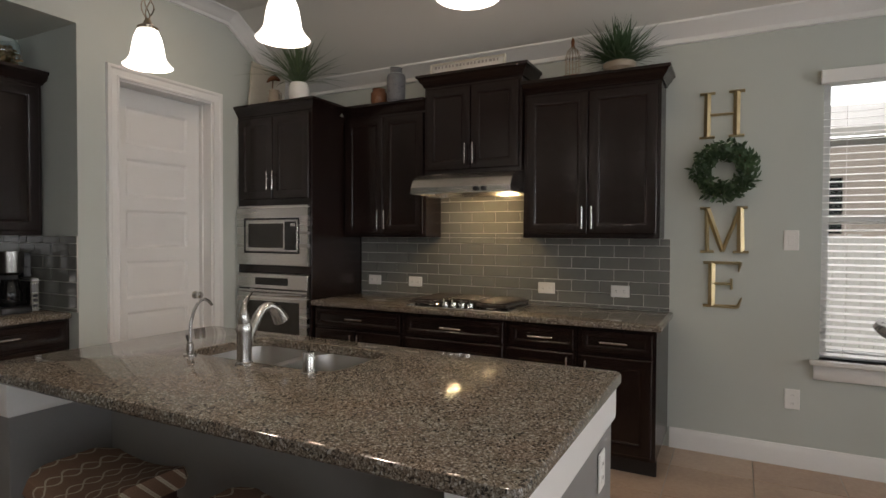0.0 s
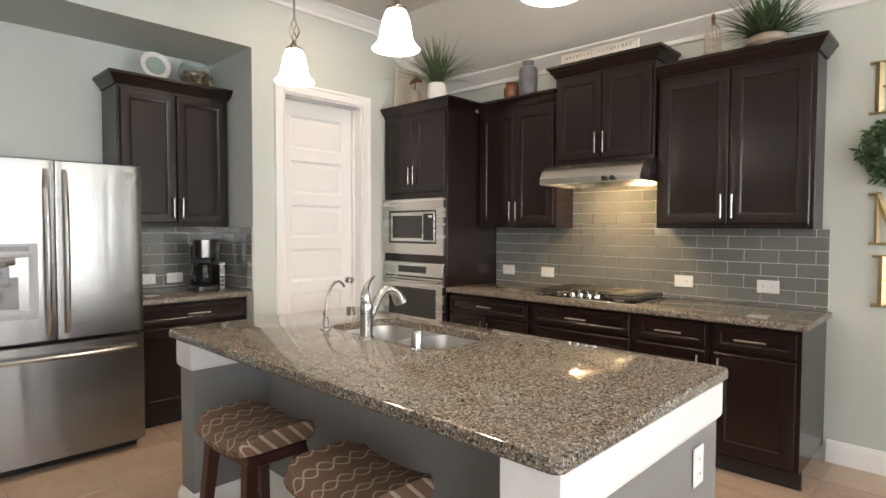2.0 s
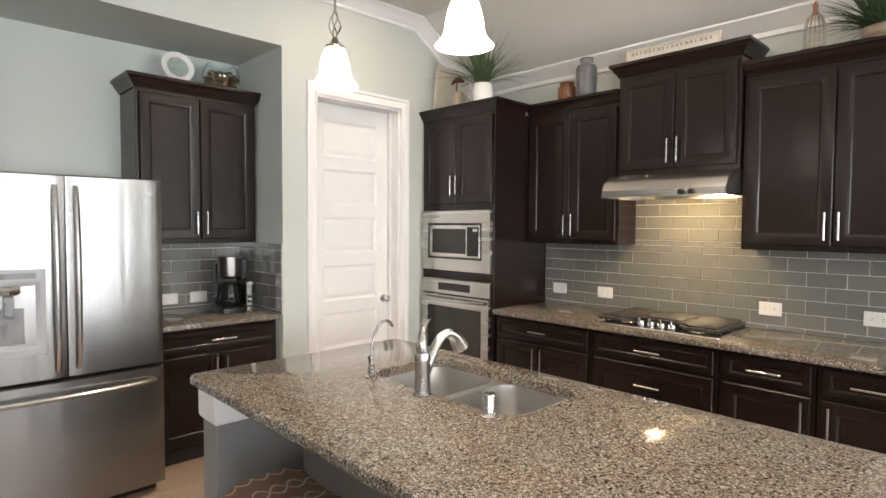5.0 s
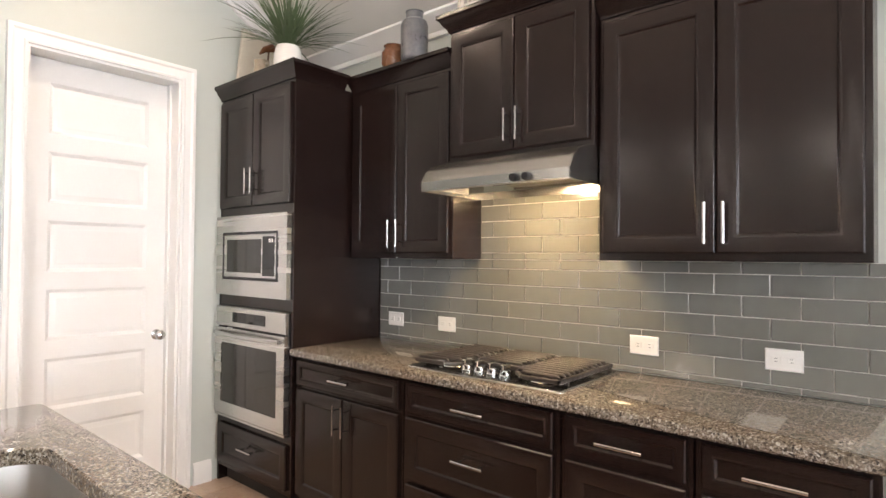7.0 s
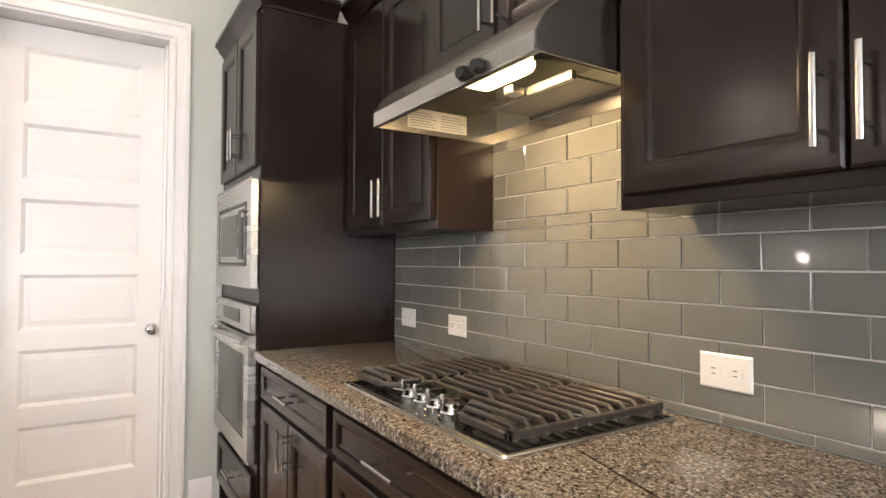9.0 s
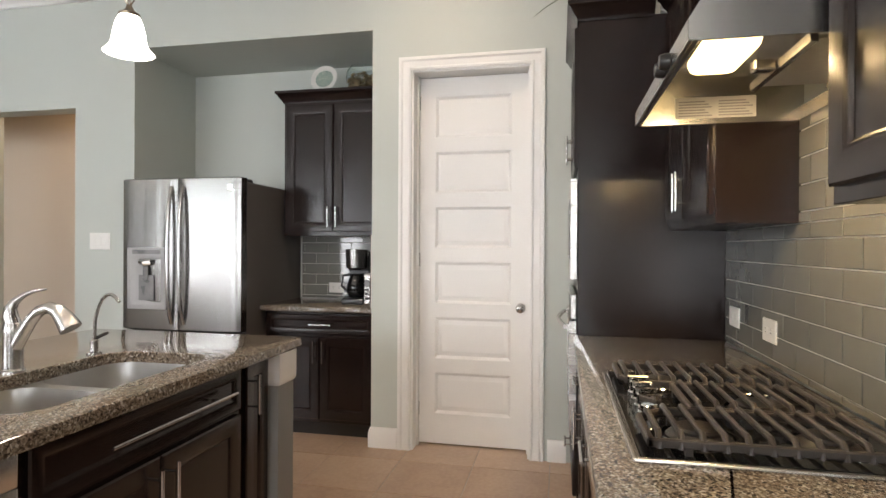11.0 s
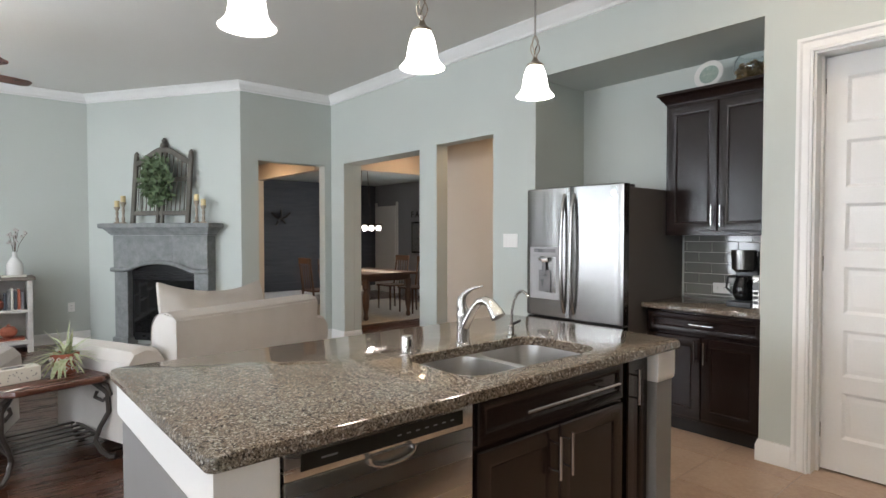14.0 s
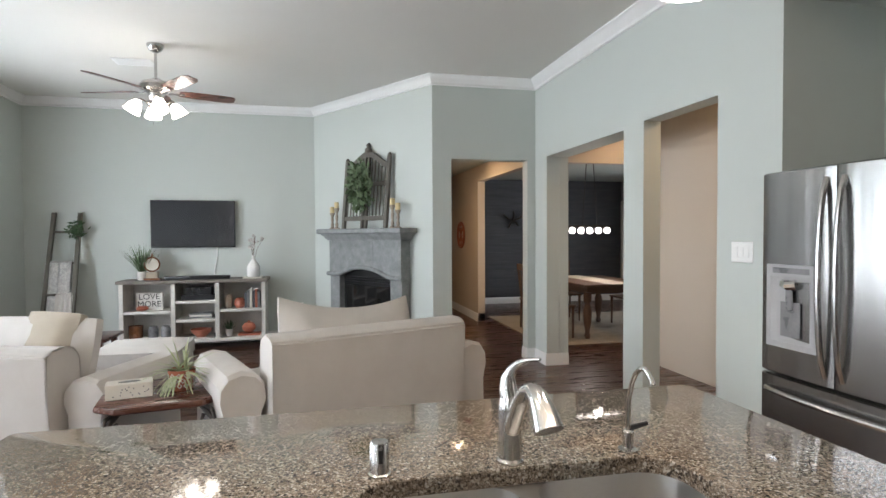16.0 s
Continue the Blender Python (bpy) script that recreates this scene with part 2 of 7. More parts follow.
def per_piece(name, stops, rough, relief, big, fine, stretch=(1, 1, 1), coat=0.0, island=False):
    """Pieces of one kind, each with a tone of its own."""
    m, n, l, p = nodes_of(name)
    v = coords(n, l, stretch, "Object")
    if island:
        rnd = n.new("ShaderNodeNewGeometry").outputs["Random Per Island"]
    else:
        rnd = n.new("ShaderNodeObjectInfo").outputs["Random"]
    sh = n.new("ShaderNodeVectorMath")
    sh.operation = "ADD"
    sc = n.new("ShaderNodeMath")
    sc.operation = "MULTIPLY"
    sc.inputs[1].default_value = 37.0
    l.new(rnd, sc.inputs[0])
    l.new(v, sh.inputs[0])
    l.new(sc.outputs[0], sh.inputs[1])
    a = noise_tex(n, l, sh.outputs[0], big, 4)
    b = noise_tex(n, l, sh.outputs[0], fine, 5)
    fac = mix(n, l, "MIX", 0.18, mix(n, l, "MIX", 0.4, a, b), rnd)
    l.new(ramp(n, l, fac, stops), p.inputs["Base Color"])
    r = n.new("ShaderNodeMapRange")
    r.inputs["To Min"].default_value, r.inputs["To Max"].default_value = rough * 0.75, rough * 1.25
    l.new(a, r.inputs["Value"])
    l.new(r.outputs["Result"], p.inputs["Roughness"])
    if coat:
        p.inputs["Coat Weight"].default_value, p.inputs["Coat Roughness"].default_value = coat, 0.05
    if relief:
        bump(n, l, p, b, relief)
    return m


FLOORTILE = per_piece("beige_stone_tile", ((0.25, (0.34, 0.225, 0.155)), (0.5, (0.45, 0.32, 0.23)), (0.75, (0.54, 0.415, 0.31))), 0.32, 0.12, 5, 40)
GLASSTILE = per_piece("grey_glass_tile", ((0.2, (0.145, 0.147, 0.133)), (0.5, (0.168, 0.170, 0.155)), (0.8, (0.195, 0.197, 0.178))), 0.14, 0.0, 2, 20, coat=0.6)
PLANK_ISLAND = per_piece("dark_hardwood", ((0.2, (0.028, 0.011, 0.006)), (0.5, (0.055, 0.021, 0.011)), (0.8, (0.09, 0.036, 0.019))), 0.28, 0.08, 4, 40, (0.6, 6, 5), coat=0.1, island=True)


def glow(name, color, strength):
    m, n, l, p = nodes_of(name)
    p.inputs["Base Color"].default_value = (0.85, 0.84, 0.82, 1)
    p.inputs["Emission Color"].default_value = (*color, 1)
    p.inputs["Emission Strength"].default_value = strength
    p.inputs["Roughness"].default_value = 0.3
    return m


SHADE = glow("lit_white_glass_shade", (1.0, 0.95, 0.86), 7.5)
FANSHADE = glow("lit_fan_glass_shade", (1.0, 0.92, 0.78), 14.0)
BULB = glow("hood_bulb_light", (1.0, 0.76, 0.36), 3.6)
CHANDGLOW = glow("chandelier_globe_light", (1.0, 0.95, 0.88), 4.5)
SCREEN = mat("dark_tv_screen", (0.013, 0.014, 0.019), (0.0145, 0.0155, 0.0205), 0.14, relief=0.0, spread=0.0, spec=0.6)


def glass(name, tint=(0.9, 0.95, 0.95), rough=0.02):
    m, n, l, p = nodes_of(name)
    p.inputs["Base Color"].default_value = (*tint, 1)
    p.inputs["Transmission Weight"].default_value, p.inputs["Roughness"].default_value, p.inputs["IOR"].default_value = 1.0, rough, 1.45
    return m


GLASS = glass("clear_glass")


def trellis():
    """Brown fabric with a pale interlocking ogee line."""
    m, n, l, p = nodes_of("trellis_fabric")
    tc = n.new("ShaderNodeTexCoord")
    sx = n.new("ShaderNodeSeparateXYZ")
    l.new(tc.outputs["Object"], sx.inputs[0])

    def math_(op, a, b=None):
        k = n.new("ShaderNodeMath")
        k.operation = op
        for i, v in enumerate((a, b)):
            if v is None:
                continue
            if isinstance(v, (int, float)):
                k.inputs[i].default_value = v
            else:
                l.new(v, k.inputs[i])
        return k.outputs[0]
    u, w = math_("MULTIPLY", sx.outputs["X"], 2 * math.pi / 0.10), math_("MULTIPLY", math_("ADD", sx.outputs["Y"], sx.outputs["Z"]), 2 * math.pi / 0.125)
    wave = math_("MULTIPLY", math_("SINE", w), 1.57)
    d1 = math_("ABSOLUTE", math_("SINE", math_("MULTIPLY", math_("ADD", u, wave), 0.5)))
    d2 = math_("ABSOLUTE", math_("SINE", math_("MULTIPLY", math_("SUBTRACT", u, wave), 0.5)))
    line = math_("LESS_THAN", math_("MINIMUM", d1, d2), 0.14)
    v = coords(n, l)
    weave = noise_tex(n, l, v, 420, 3)
    ground = ramp(n, l, weave, ((0.3, (0.115, 0.062, 0.037)), (0.7, (0.19, 0.108, 0.066))))
    thread = ramp(n, l, weave, ((0.3, (0.30, 0.25, 0.185)), (0.7, (0.42, 0.36, 0.28))))
    l.new(mix(n, l, "MIX", line, ground, thread), p.inputs["Base Color"])
    p.inputs["Roughness"].default_value = 0.85
    bump(n, l, p, weave, 0.4)
    return m


TRELLIS = trellis()


# ---- mesh tools ----
def box(bm, x0, x1, y0, y1, z0, z1, bev=0.0, seg=1):
    vs = [bm.verts.new(c) for c in ((x0, y0, z0), (x1, y0, z0), (x1, y1, z0), (x0, y1, z0), (x0, y0, z1), (x1, y0, z1), (x1, y1, z1), (x0, y1, z1))]
    fs = [bm.faces.new([vs[i] for i in q]) for q in ((3, 2, 1, 0), (4, 5, 6, 7), (0, 1, 5, 4), (1, 2, 6, 5), (2, 3, 7, 6), (3, 0, 4, 7))]
    if bev:
        es = list({e for f in fs for e in f.edges})
        bmesh.ops.bevel(bm, geom=es, offset=bev, segments=seg, affect="EDGES", profile=0.5)
    return vs


def ring_loop(bm, rows, close=True, caps=True):
    """Skin rows of points of equal count; close: each row is a loop."""
    rows = [[bm.verts.new(c) for c in r] for r in rows]
    k = len(rows[0])
    for a, b in zip(rows, rows[1:]):
        for i in range(k if close else k - 1):
            j = (i + 1) % k
            bm.faces.new((a[i], a[j], b[j], b[i]))
    if caps and close:
        bm.faces.new(rows[0][::-1])
        bm.faces.new(rows[-1])
    return rows


def lathe(bm, prof, at=(0, 0, 0), n=24, caps=True):
    x, y, z = at
    ring_loop(bm, [[(x + r * math.cos(2 * math.pi * i / n), y + r * math.sin(2 * math.pi * i / n), z + h) for i in range(n)] for r, h in prof], True, caps)


def tube(bm, pts, r, n=10, caps=True):
    pts = [Vector(p) for p in pts]
    rs = r if isinstance(r, (list, tuple)) else [r] * len(pts)
    rows, side = [], None
    for i, p in enumerate(pts):
        d = (pts[min(i + 1, len(pts) - 1)] - pts[max(i - 1, 0)]).normalized()
        if side is None:
            side = d.orthogonal().normalized()
        side = (side - d * side.dot(d)).normalized()
        up = d.cross(side)
        rows.append([p + (side * math.cos(2 * math.pi * k / n) + up * math.sin(2 * math.pi * k / n)) * rs[i] for k in range(n)])
    ring_loop(bm, rows, True, caps)


def nested(bm, x0, x1, z0, z1, steps, y=0.0):
    """Nested rectangles in the plane y, facing -y: (inset, depth) rings, the last one filled."""
    rows = []
    for ins, dep in steps:
        rows.append([bm.verts.new(c) for c in ((x0 + ins, y + dep, z0 + ins), (x1 - ins, y + dep, z0 + ins), (x1 - ins, y + dep, z1 - ins), (x0 + ins, y + dep, z1 - ins))])
    for a, b in zip(rows, rows[1:]):
        for i in range(4):
            j = (i + 1) % 4
            bm.faces.new((a[i], a[j], b[j], b[i]))
    bm.faces.new(rows[-1])


def sweep(bm, prof, path, close=False, up=Vector((0, 0, 1))):
    """A profile of (out, up) carried along a level path, mitred; out is to the right of the way."""
    pts = [Vector(p) for p in path]
    rows = []
    for i, p in enumerate(pts):
        a = (p - pts[i - 1]).normalized() if i else None
        b = (pts[i + 1] - p).normalized() if i + 1 < len(pts) else None
        na, nb = (v.cross(up).normalized() if v else None for v in (a, b))
        if na and nb:
            m = (na + nb).normalized()
            m = m / max(m.dot(na), 0.3)
        else:
            m = na or nb
        rows.append([p + m * o + up * h for o, h in prof])
    ring_loop(bm, rows, True, True)


def finish(bm, angle=0.55):
    bmesh.ops.recalc_face_normals(bm, faces=bm.faces)
    for f in bm.faces:
        f.smooth = True
    for e in bm.edges:
        if len(e.link_faces) == 2 and e.calc_face_angle(0) > angle:
            e.smooth = False


def root_of(ob):
    while ob.parent:
        ob = ob.parent
    return ob


def part(name, bm, material, parent=None, label="", m=None):
    """Link a bmesh, in world metres (after m), as one mesh object under a thing."""
    if m is not None:
        bm.transform(m)
    finish(bm)
    if parent is not None:
        bm.transform(root_of(parent).matrix_basis.inverted())
    me = bpy.data.meshes.new(name)
    bm.to_mesh(me)
    bm.free()
    me.materials.append(material)
    ob = new(name, me)
    if parent is not None:
        ob.parent = parent
    if label:
        ob["label"] = label
    return ob


def thing(name, at, label, category, group="", kind=""):
    ob = new(name)
    ob.empty_display_size = 0.1
    ob.matrix_basis = at if isinstance(at, Matrix) else Matrix.Translation(at)
    return tagged(ob, label, category, group, kind)


def boxpart(name, dims, material, parent, bev=0.002, label="", m=None, seg=1):
    bm = bmesh.new()
    box(bm, *dims, bev, seg)
    return part(name, bm, material, parent, label, m)


def structure(name, bm, material, label, category="wall", m=None):
    return tagged(part(name, bm, material, None, "", m), label, category, "", "structure")


# local frames: the front of a unit looks to -y before it is turned
def facing_east(x, y):
    return pose(x, y, 0, 0, 0, 90)


def facing_north(x, y):
    return pose(x, y, 0, 0, 0, 180)


def bar_pull(parent, m, x, z, length, upright, y):
    bm = bmesh.new()
    d = Vector((0, 0, 1)) if upright else Vector((1, 0, 0))
    c = Vector((x, y - 0.032, z))
    tube(bm, (c - d * length / 2, c + d * length / 2), 0.0058, 10)
    for s in (-0.32, 0.32):
        q = c + d * length * s
        tube(bm, (q, q + Vector((0, 0.034, 0))), 0.0045, 8)
    return part("handle", bm, NICKEL, parent, "brushed nickel bar handle", m)


def cab_front(name, parent, m, x0, x1, z0, z1, y, pull=None, stile=0.056, material=None):
    """A door or drawer front with a framed, recessed panel; pull: (x, z, length, upright)."""
    bm = bmesh.new()
    t = 0.02
    st = min(stile, (z1 - z0) * 0.2, (x1 - x0) * 0.3)
    nested(bm, x0, x1, z0, z1, ((0, 0), (0, -t + 0.005), (0.005, -t), (st, -t), (st + 0.007, -t + 0.004), (st + 0.010, -t + 0.004), (st + 0.017, -t + 0.010)), y)
    ob = part(name, bm, material or ESPRESSO, parent, "", m)
    if pull:
        bar_pull(ob, m, pull[0], pull[1], pull[2], pull[3], y - t)
    return ob


def crown(parent, m, x0, x1, yf, yb, z, sides=(True, True), h=0.085, out=0.055):
    prof = [(0, 0), (0.008, 0.0), (0.012, 0.015), (0.03, 0.035), (0.042, 0.058), (out, 0.066), (out, h), (0, h)]
    path = []
    if sides[0]:
        path.append((x0, yb, z))
    path += [(x0, yf, z), (x1, yf, z)]
    if sides[1]:
        path.append((x1, yb, z))
    bm = bmesh.new()
    sweep(bm, prof, path)
    box(bm, x0, x1, yf, yb, z + h - 0.02, z + h - 0.004)
    return part("crown", bm, ESPRESSO, parent, "", m)


# ---- the large structure ----
def wall_sheet(x0, x1, z0, z1, holes, thick):
    """A wall facing -y at y = 0, with holes through it (x0, x1, z0, z1)."""
    bm = bmesh.new()
    xs = sorted({x0, x1, *(v for h in holes for v in h[:2])})
    zs = sorted({z0, z1, *(v for h in holes for v in h[2:])})
    solid = {}
    for i in range(len(xs) - 1):
        for k in range(len(zs) - 1):
            cx, cz = (xs[i] + xs[i + 1]) / 2, (zs[k] + zs[k + 1]) / 2
            solid[i, k] = not any(a < cx < b and c < cz < d for a, b, c, d in holes)
    vs = {}

    def v(i, k, s):
        if (i, k, s) not in vs:
            vs[i, k, s] = bm.verts.new((xs[i], s * thick, zs[k]))
        return vs[i, k, s]
    for (i, k), s in solid.items():
        if not s:
            continue
        bm.faces.new((v(i, k, 0), v(i + 1, k, 0), v(i + 1, k + 1, 0), v(i, k + 1, 0)))
        bm.faces.new((v(i, k + 1, 1), v(i + 1, k + 1, 1), v(i + 1, k, 1), v(i, k, 1)))
        for di, dk, a, b in ((-1, 0, (i, k), (i, k + 1)), (1, 0, (i + 1, k), (i + 1, k + 1)), (0, -1, (i, k), (i + 1, k)), (0, 1, (i, k + 1), (i + 1, k + 1))):
            if not solid.get((i + di, k + dk)):
                bm.faces.new((v(*a, 0), v(*b, 0), v(*b, 1), v(*a, 1)))
    return bm


EAST, FAR_EAST, JOG, SOUTH, CEILING = 6.15, 8.0, -4.3, -9.35, 3.252
BEND = -7.35                      # short wall with the hall opening
TILE_END = -3.75                  # where kitchen tile meets hardwood
WEST_DOOR = (-1.70, -0.92, 2.485)
NOOK = (-3.79, -1.967, 2.765)
ARCH = (-5.13, -4.30, 2.355)
DINING = (-7.02, -5.42, 2.335)
FIRE_A, FIRE_B = Vector((1.23, BEND, 0)), Vector((2.52, SOUTH, 0))
WINDOWS_EAST = ((FAR_EAST, -1.3), (FAR_EAST, -2.9), (EAST, -5.3), (EAST, -7.2))

structure("wall_north", wall_sheet(-0.15, FAR_EAST + 0.15, 0, 3.4, [(4.2, 5.3, 0.68, 2.40)], 0.15), WALL, "pale grey painted wall behind the range")
yl = -BEND
structure("wall_west", wall_sheet(0, yl, 0, 3.4, [(WEST_DOOR[0] + yl, WEST_DOOR[1] + yl, 0, WEST_DOOR[2]), (NOOK[0] + yl, NOOK[1] + yl, 0, NOOK[2]), (ARCH[0] + yl, ARCH[1] + yl, 0, ARCH[2]), (DINING[0] + yl, DINING[1] + yl, 0, DINING[2])], 0.15), WALL, "pale grey green painted wall with square openings", m=facing_east(0, BEND))
structure("wall_hall", wall_sheet(0, 1.23, 0, 3.4, [(0.22, 1.13, 0, 2.33)], 0.15), WALL, "short painted wall with a hall opening", m=facing_north(1.23, BEND) @ Matrix.Translation((0, 0, 0)))
fd = (FIRE_B - FIRE_A)
structure("wall_fireplace", wall_sheet(0, fd.length, 0, 3.4, [], 0.15), WALL, "angled painted wall behind the fireplace", m=pose(FIRE_B.x, FIRE_B.y, 0, 0, 0, math.degrees(math.atan2(-fd.y, -fd.x))))
structure("wall_south", wall_sheet(0, EAST + 0.15 - FIRE_B.x, 0, 3.4, [], 0.15), WALL, "pale grey green painted wall behind the television", m=facing_north(EAST + 0.15, SOUTH))
structure("wall_east", wall_sheet(-JOG, -SOUTH, 0, 3.4, [(-w - 0.5, -w + 0.5, 0.6, 2.5) for x, w in WINDOWS_EAST if x == EAST], 0.15), WALL, "painted outside wall with tall windows", m=pose(EAST, 0, 0, 0, 0, -90))
structure("wall_breakfast_east", wall_sheet(0, -JOG, 0, 3.4, [(-w - 0.5, -w + 0.5, 0.6, 2.5) for x, w in WINDOWS_EAST if x == FAR_EAST], 0.15), WALL, "painted breakfast area wall with tall windows", m=pose(FAR_EAST, 0, 0, 0, 0, -90))
structure("wall_breakfast_south", wall_sheet(-FAR_EAST - 0.15, -EAST - 0.002, 0, 3.4, [], 0.15), WALL, "short painted wall of the breakfast area", m=facing_north(0, JOG))

for nm, q in (("wall_nook_back", (-0.76, -0.70, NOOK[0] - 0.1, NOOK[1] + 0.1)), ("wall_nook_north", (-0.70, -0.15, NOOK[1], NOOK[1] + 0.1)), ("wall_nook_south", (-0.70, -0.15, NOOK[0] - 0.1, NOOK[0]))):
    bm = bmesh.new()
    box(bm, *q, 0, 2.85)
    structure(nm, bm, WALL, "painted wall of the fridge alcove")
bm = bmesh.new()
box(bm, -0.70, -0.15, NOOK[0], NOOK[1], NOOK[2], 2.85)
structure("ceiling_nook", bm, WALL, "painted alcove ceiling", "ceiling")
# unseen slab added to close the hole behind the pantry door
bm = bmesh.new()
box(bm, -0.30, -0.185, -1.9, -0.75, 0, 2.7)
structure("pantry_backing", bm, WALL, "plain unseen panel closing the opening behind the pantry door")

bm = bmesh.new()
box(bm, -0.2, FAR_EAST + 0.2, SOUTH - 0.2, -0.731, CEILING, CEILING + 0.1)
structure("ceiling", bm, CEIL, "flat painted ceiling", "ceiling")
bm = bmesh.new()
ring_loop(bm, [[(x, 0.16, 2.665), (x, -0.742, CEILING), (x, -0.732, CEILING + 0.11), (x, 0.16, 2.785)] for x in (-0.2, FAR_EAST + 0.2)])
structure("ceiling_slope", bm, CEIL, "sloped painted ceiling over the range wall", "ceiling")

# hall and dining room behind the openings
bm = bmesh.new()
box(bm, -0.26, -0.152, BEND - 0.12, DINING[0], 0, 3.3)
box(bm, -0.26, -0.152, DINING[0], DINING[1], DINING[2], 3.3)
structure("wall_post", bm, WALL, "thick painted corner post of the dining opening")
bm = bmesh.new()
box(bm, -1.3, -1.2, -6.7, -3.9, 0, 3.0)
box(bm, -1.2, -0.15, -4.12, -4.02, 0, 3.0)
structure("wall_passage", bm, HALL, "beige painted passage wall")
bm = bmesh.new()
box(bm, -0.27, -0.15, -12.4, -10.25, 0, 3.0)
box(bm, -0.27, -0.15, -10.25, -8.1, 2.36, 3.0)
box(bm, 1.12, 1.22, -12.4, BEND - 0.16, 0, 3.0)
box(bm, -4.6, -0.27, -8.2, -8.08, 2.42, 3.0)
structure("wall_entry", bm, HALL, "warm beige entry hall wall and header")
bm = bmesh.new()
for q in ((-12.5, -9.7, 0, 3.0), (-8.2, -6.7, 0, 3.0), (-9.7, -8.2, 0, 0.6), (-9.7, -8.2, 2.4, 3.0)):
    box(bm, -4.2, -4.1, *q)
box(bm, -4.1, -1.3, -6.8, -6.7, 0, 3.0)
structure("wall_dining", bm, mat("dining_grey_paint", (0.24, 0.25, 0.27), (0.28, 0.29, 0.31), 0.65), "grey painted dining room wall")
bm = bmesh.new()
box(bm, -4.7, 1.22, -12.6, -12.46, 0, 3.0)
back = structure("wall_dining_back", bm, NAVY, "dark shiplap accent wall")
bm = bmesh.new()
box(bm, -4.7, 1.22, -12.6, -8.14, 2.62, 2.72)
structure("ceiling_dining", bm, WALL, "painted dining room ceiling", "ceiling")
bm = bmesh.new()
box(bm, -4.7, -0.152, -8.14, -3.9, 2.90, 3.0)
box(bm, -0.38, 1.22, -8.14, BEND - 0.15, 2.90, 3.0)
structure("ceiling_hall", bm, HALL, "warm beige hall ceiling", "ceiling")

# floors
bm = bmesh.new()
box(bm, -0.9, FAR_EAST + 0.1, TILE_END, 0.1, -0.12, -0.004)
floor_kitchen = structure("floor_kitchen", bm, GROUT, "beige stone tile kitchen floor with pale joints", "floor")
bm = bmesh.new()
box(bm, -4.7, FAR_EAST + 0.1, -12.6, TILE_END, -0.12, -0.006)
floor_wood = structure("floor_hardwood", bm, KICK, "dark reddish hardwood plank floor", "floor")

# crown moulding, baseboards
CROWN = [(0, 0), (0.095, 0), (0.095, -0.012), (0.075, -0.022), (0.05, -0.05), (0.03, -0.075), (0.02, -0.082), (0.018, -0.105), (0, -0.11)]
bm = bmesh.new()
sweep(bm, CROWN, [(FAR_EAST, -0.735, CEILING), (FAR_EAST, JOG, CEILING), (EAST, JOG, CEILING), (EAST, SOUTH, CEILING), (FIRE_B.x, SOUTH, CEILING), (FIRE_A.x, BEND, CEILING), (0, BEND, CEILING), (0, -0.742, CEILING)])
structure("trim_crown", bm, WHITE, "white painted crown moulding", "moulding")
bm = bmesh.new()
slope = Vector((0, 0.98, -0.635)).normalized()
sweep(bm, CROWN, [(0, -0.742, CEILING - 0.003), (0, -0.02, 2.78)], up=Vector((1, 0, 0)).cross(slope))
structure("trim_crown_slope", bm, WHITE, "white crown moulding along the slope", "moulding")
bm = bmesh.new()
sweep(bm, [(0, 0.03), (0.10, 0.09), (0.10, 0.06), (0.06, 0.03), (0.035, -0.01), (0.022, -0.02), (0.02, -0.05), (0, -0.055)], [(0, 0, 2.76), (FAR_EAST, 0, 2.76)])
structure("trim_crown_north", bm, WHITE, "white crown moulding above the range wall", "moulding")
BASE = [(0, 0), (0.016, 0), (0.016, 0.095), (0.011, 0.112), (0.006, 0.13), (0, 0.135)]


def baseboard(path):
    bm = bmesh.new()
    sweep(bm, BASE, path)
    structure("baseboard", bm, WHITE, "white painted baseboard", "baseboard")


baseboard([(3.36, 0, 0), (FAR_EAST, 0, 0), (FAR_EAST, JOG, 0), (EAST, JOG, 0), (EAST, SOUTH, 0), (FIRE_B.x, SOUTH, 0)])
baseboard([(-0.15, NOOK[1], 0), (0, NOOK[1], 0), (0, -1.785, 0)])
baseboard([(0, -0.815, 0), (0, -0.7, 0)])
baseboard([(0, ARCH[1], 0), (0, NOOK[0], 0)])
baseboard([(0, DINING[1], 0), (0, ARCH[0], 0)])
baseboard([(FIRE_A.x, BEND, 0), (1.01, BEND, 0), (1.01, BEND - 0.15, 0)])
baseboard([(0.10, BEND - 0.15, 0), (0.10, BEND, 0), (0, BEND, 0), (0, DINING[0], 0), (-0.26, DINING[0], 0)])
baseboard([(-0.15, -10.25, 0), (-0.15, -12.4, 0)][::-1])
baseboard([(-0.27, -10.25, 0), (-0.15, -10.25, 0)])
baseboard([(-0.27, -12.46, 0), (-4.6, -12.46, 0)])


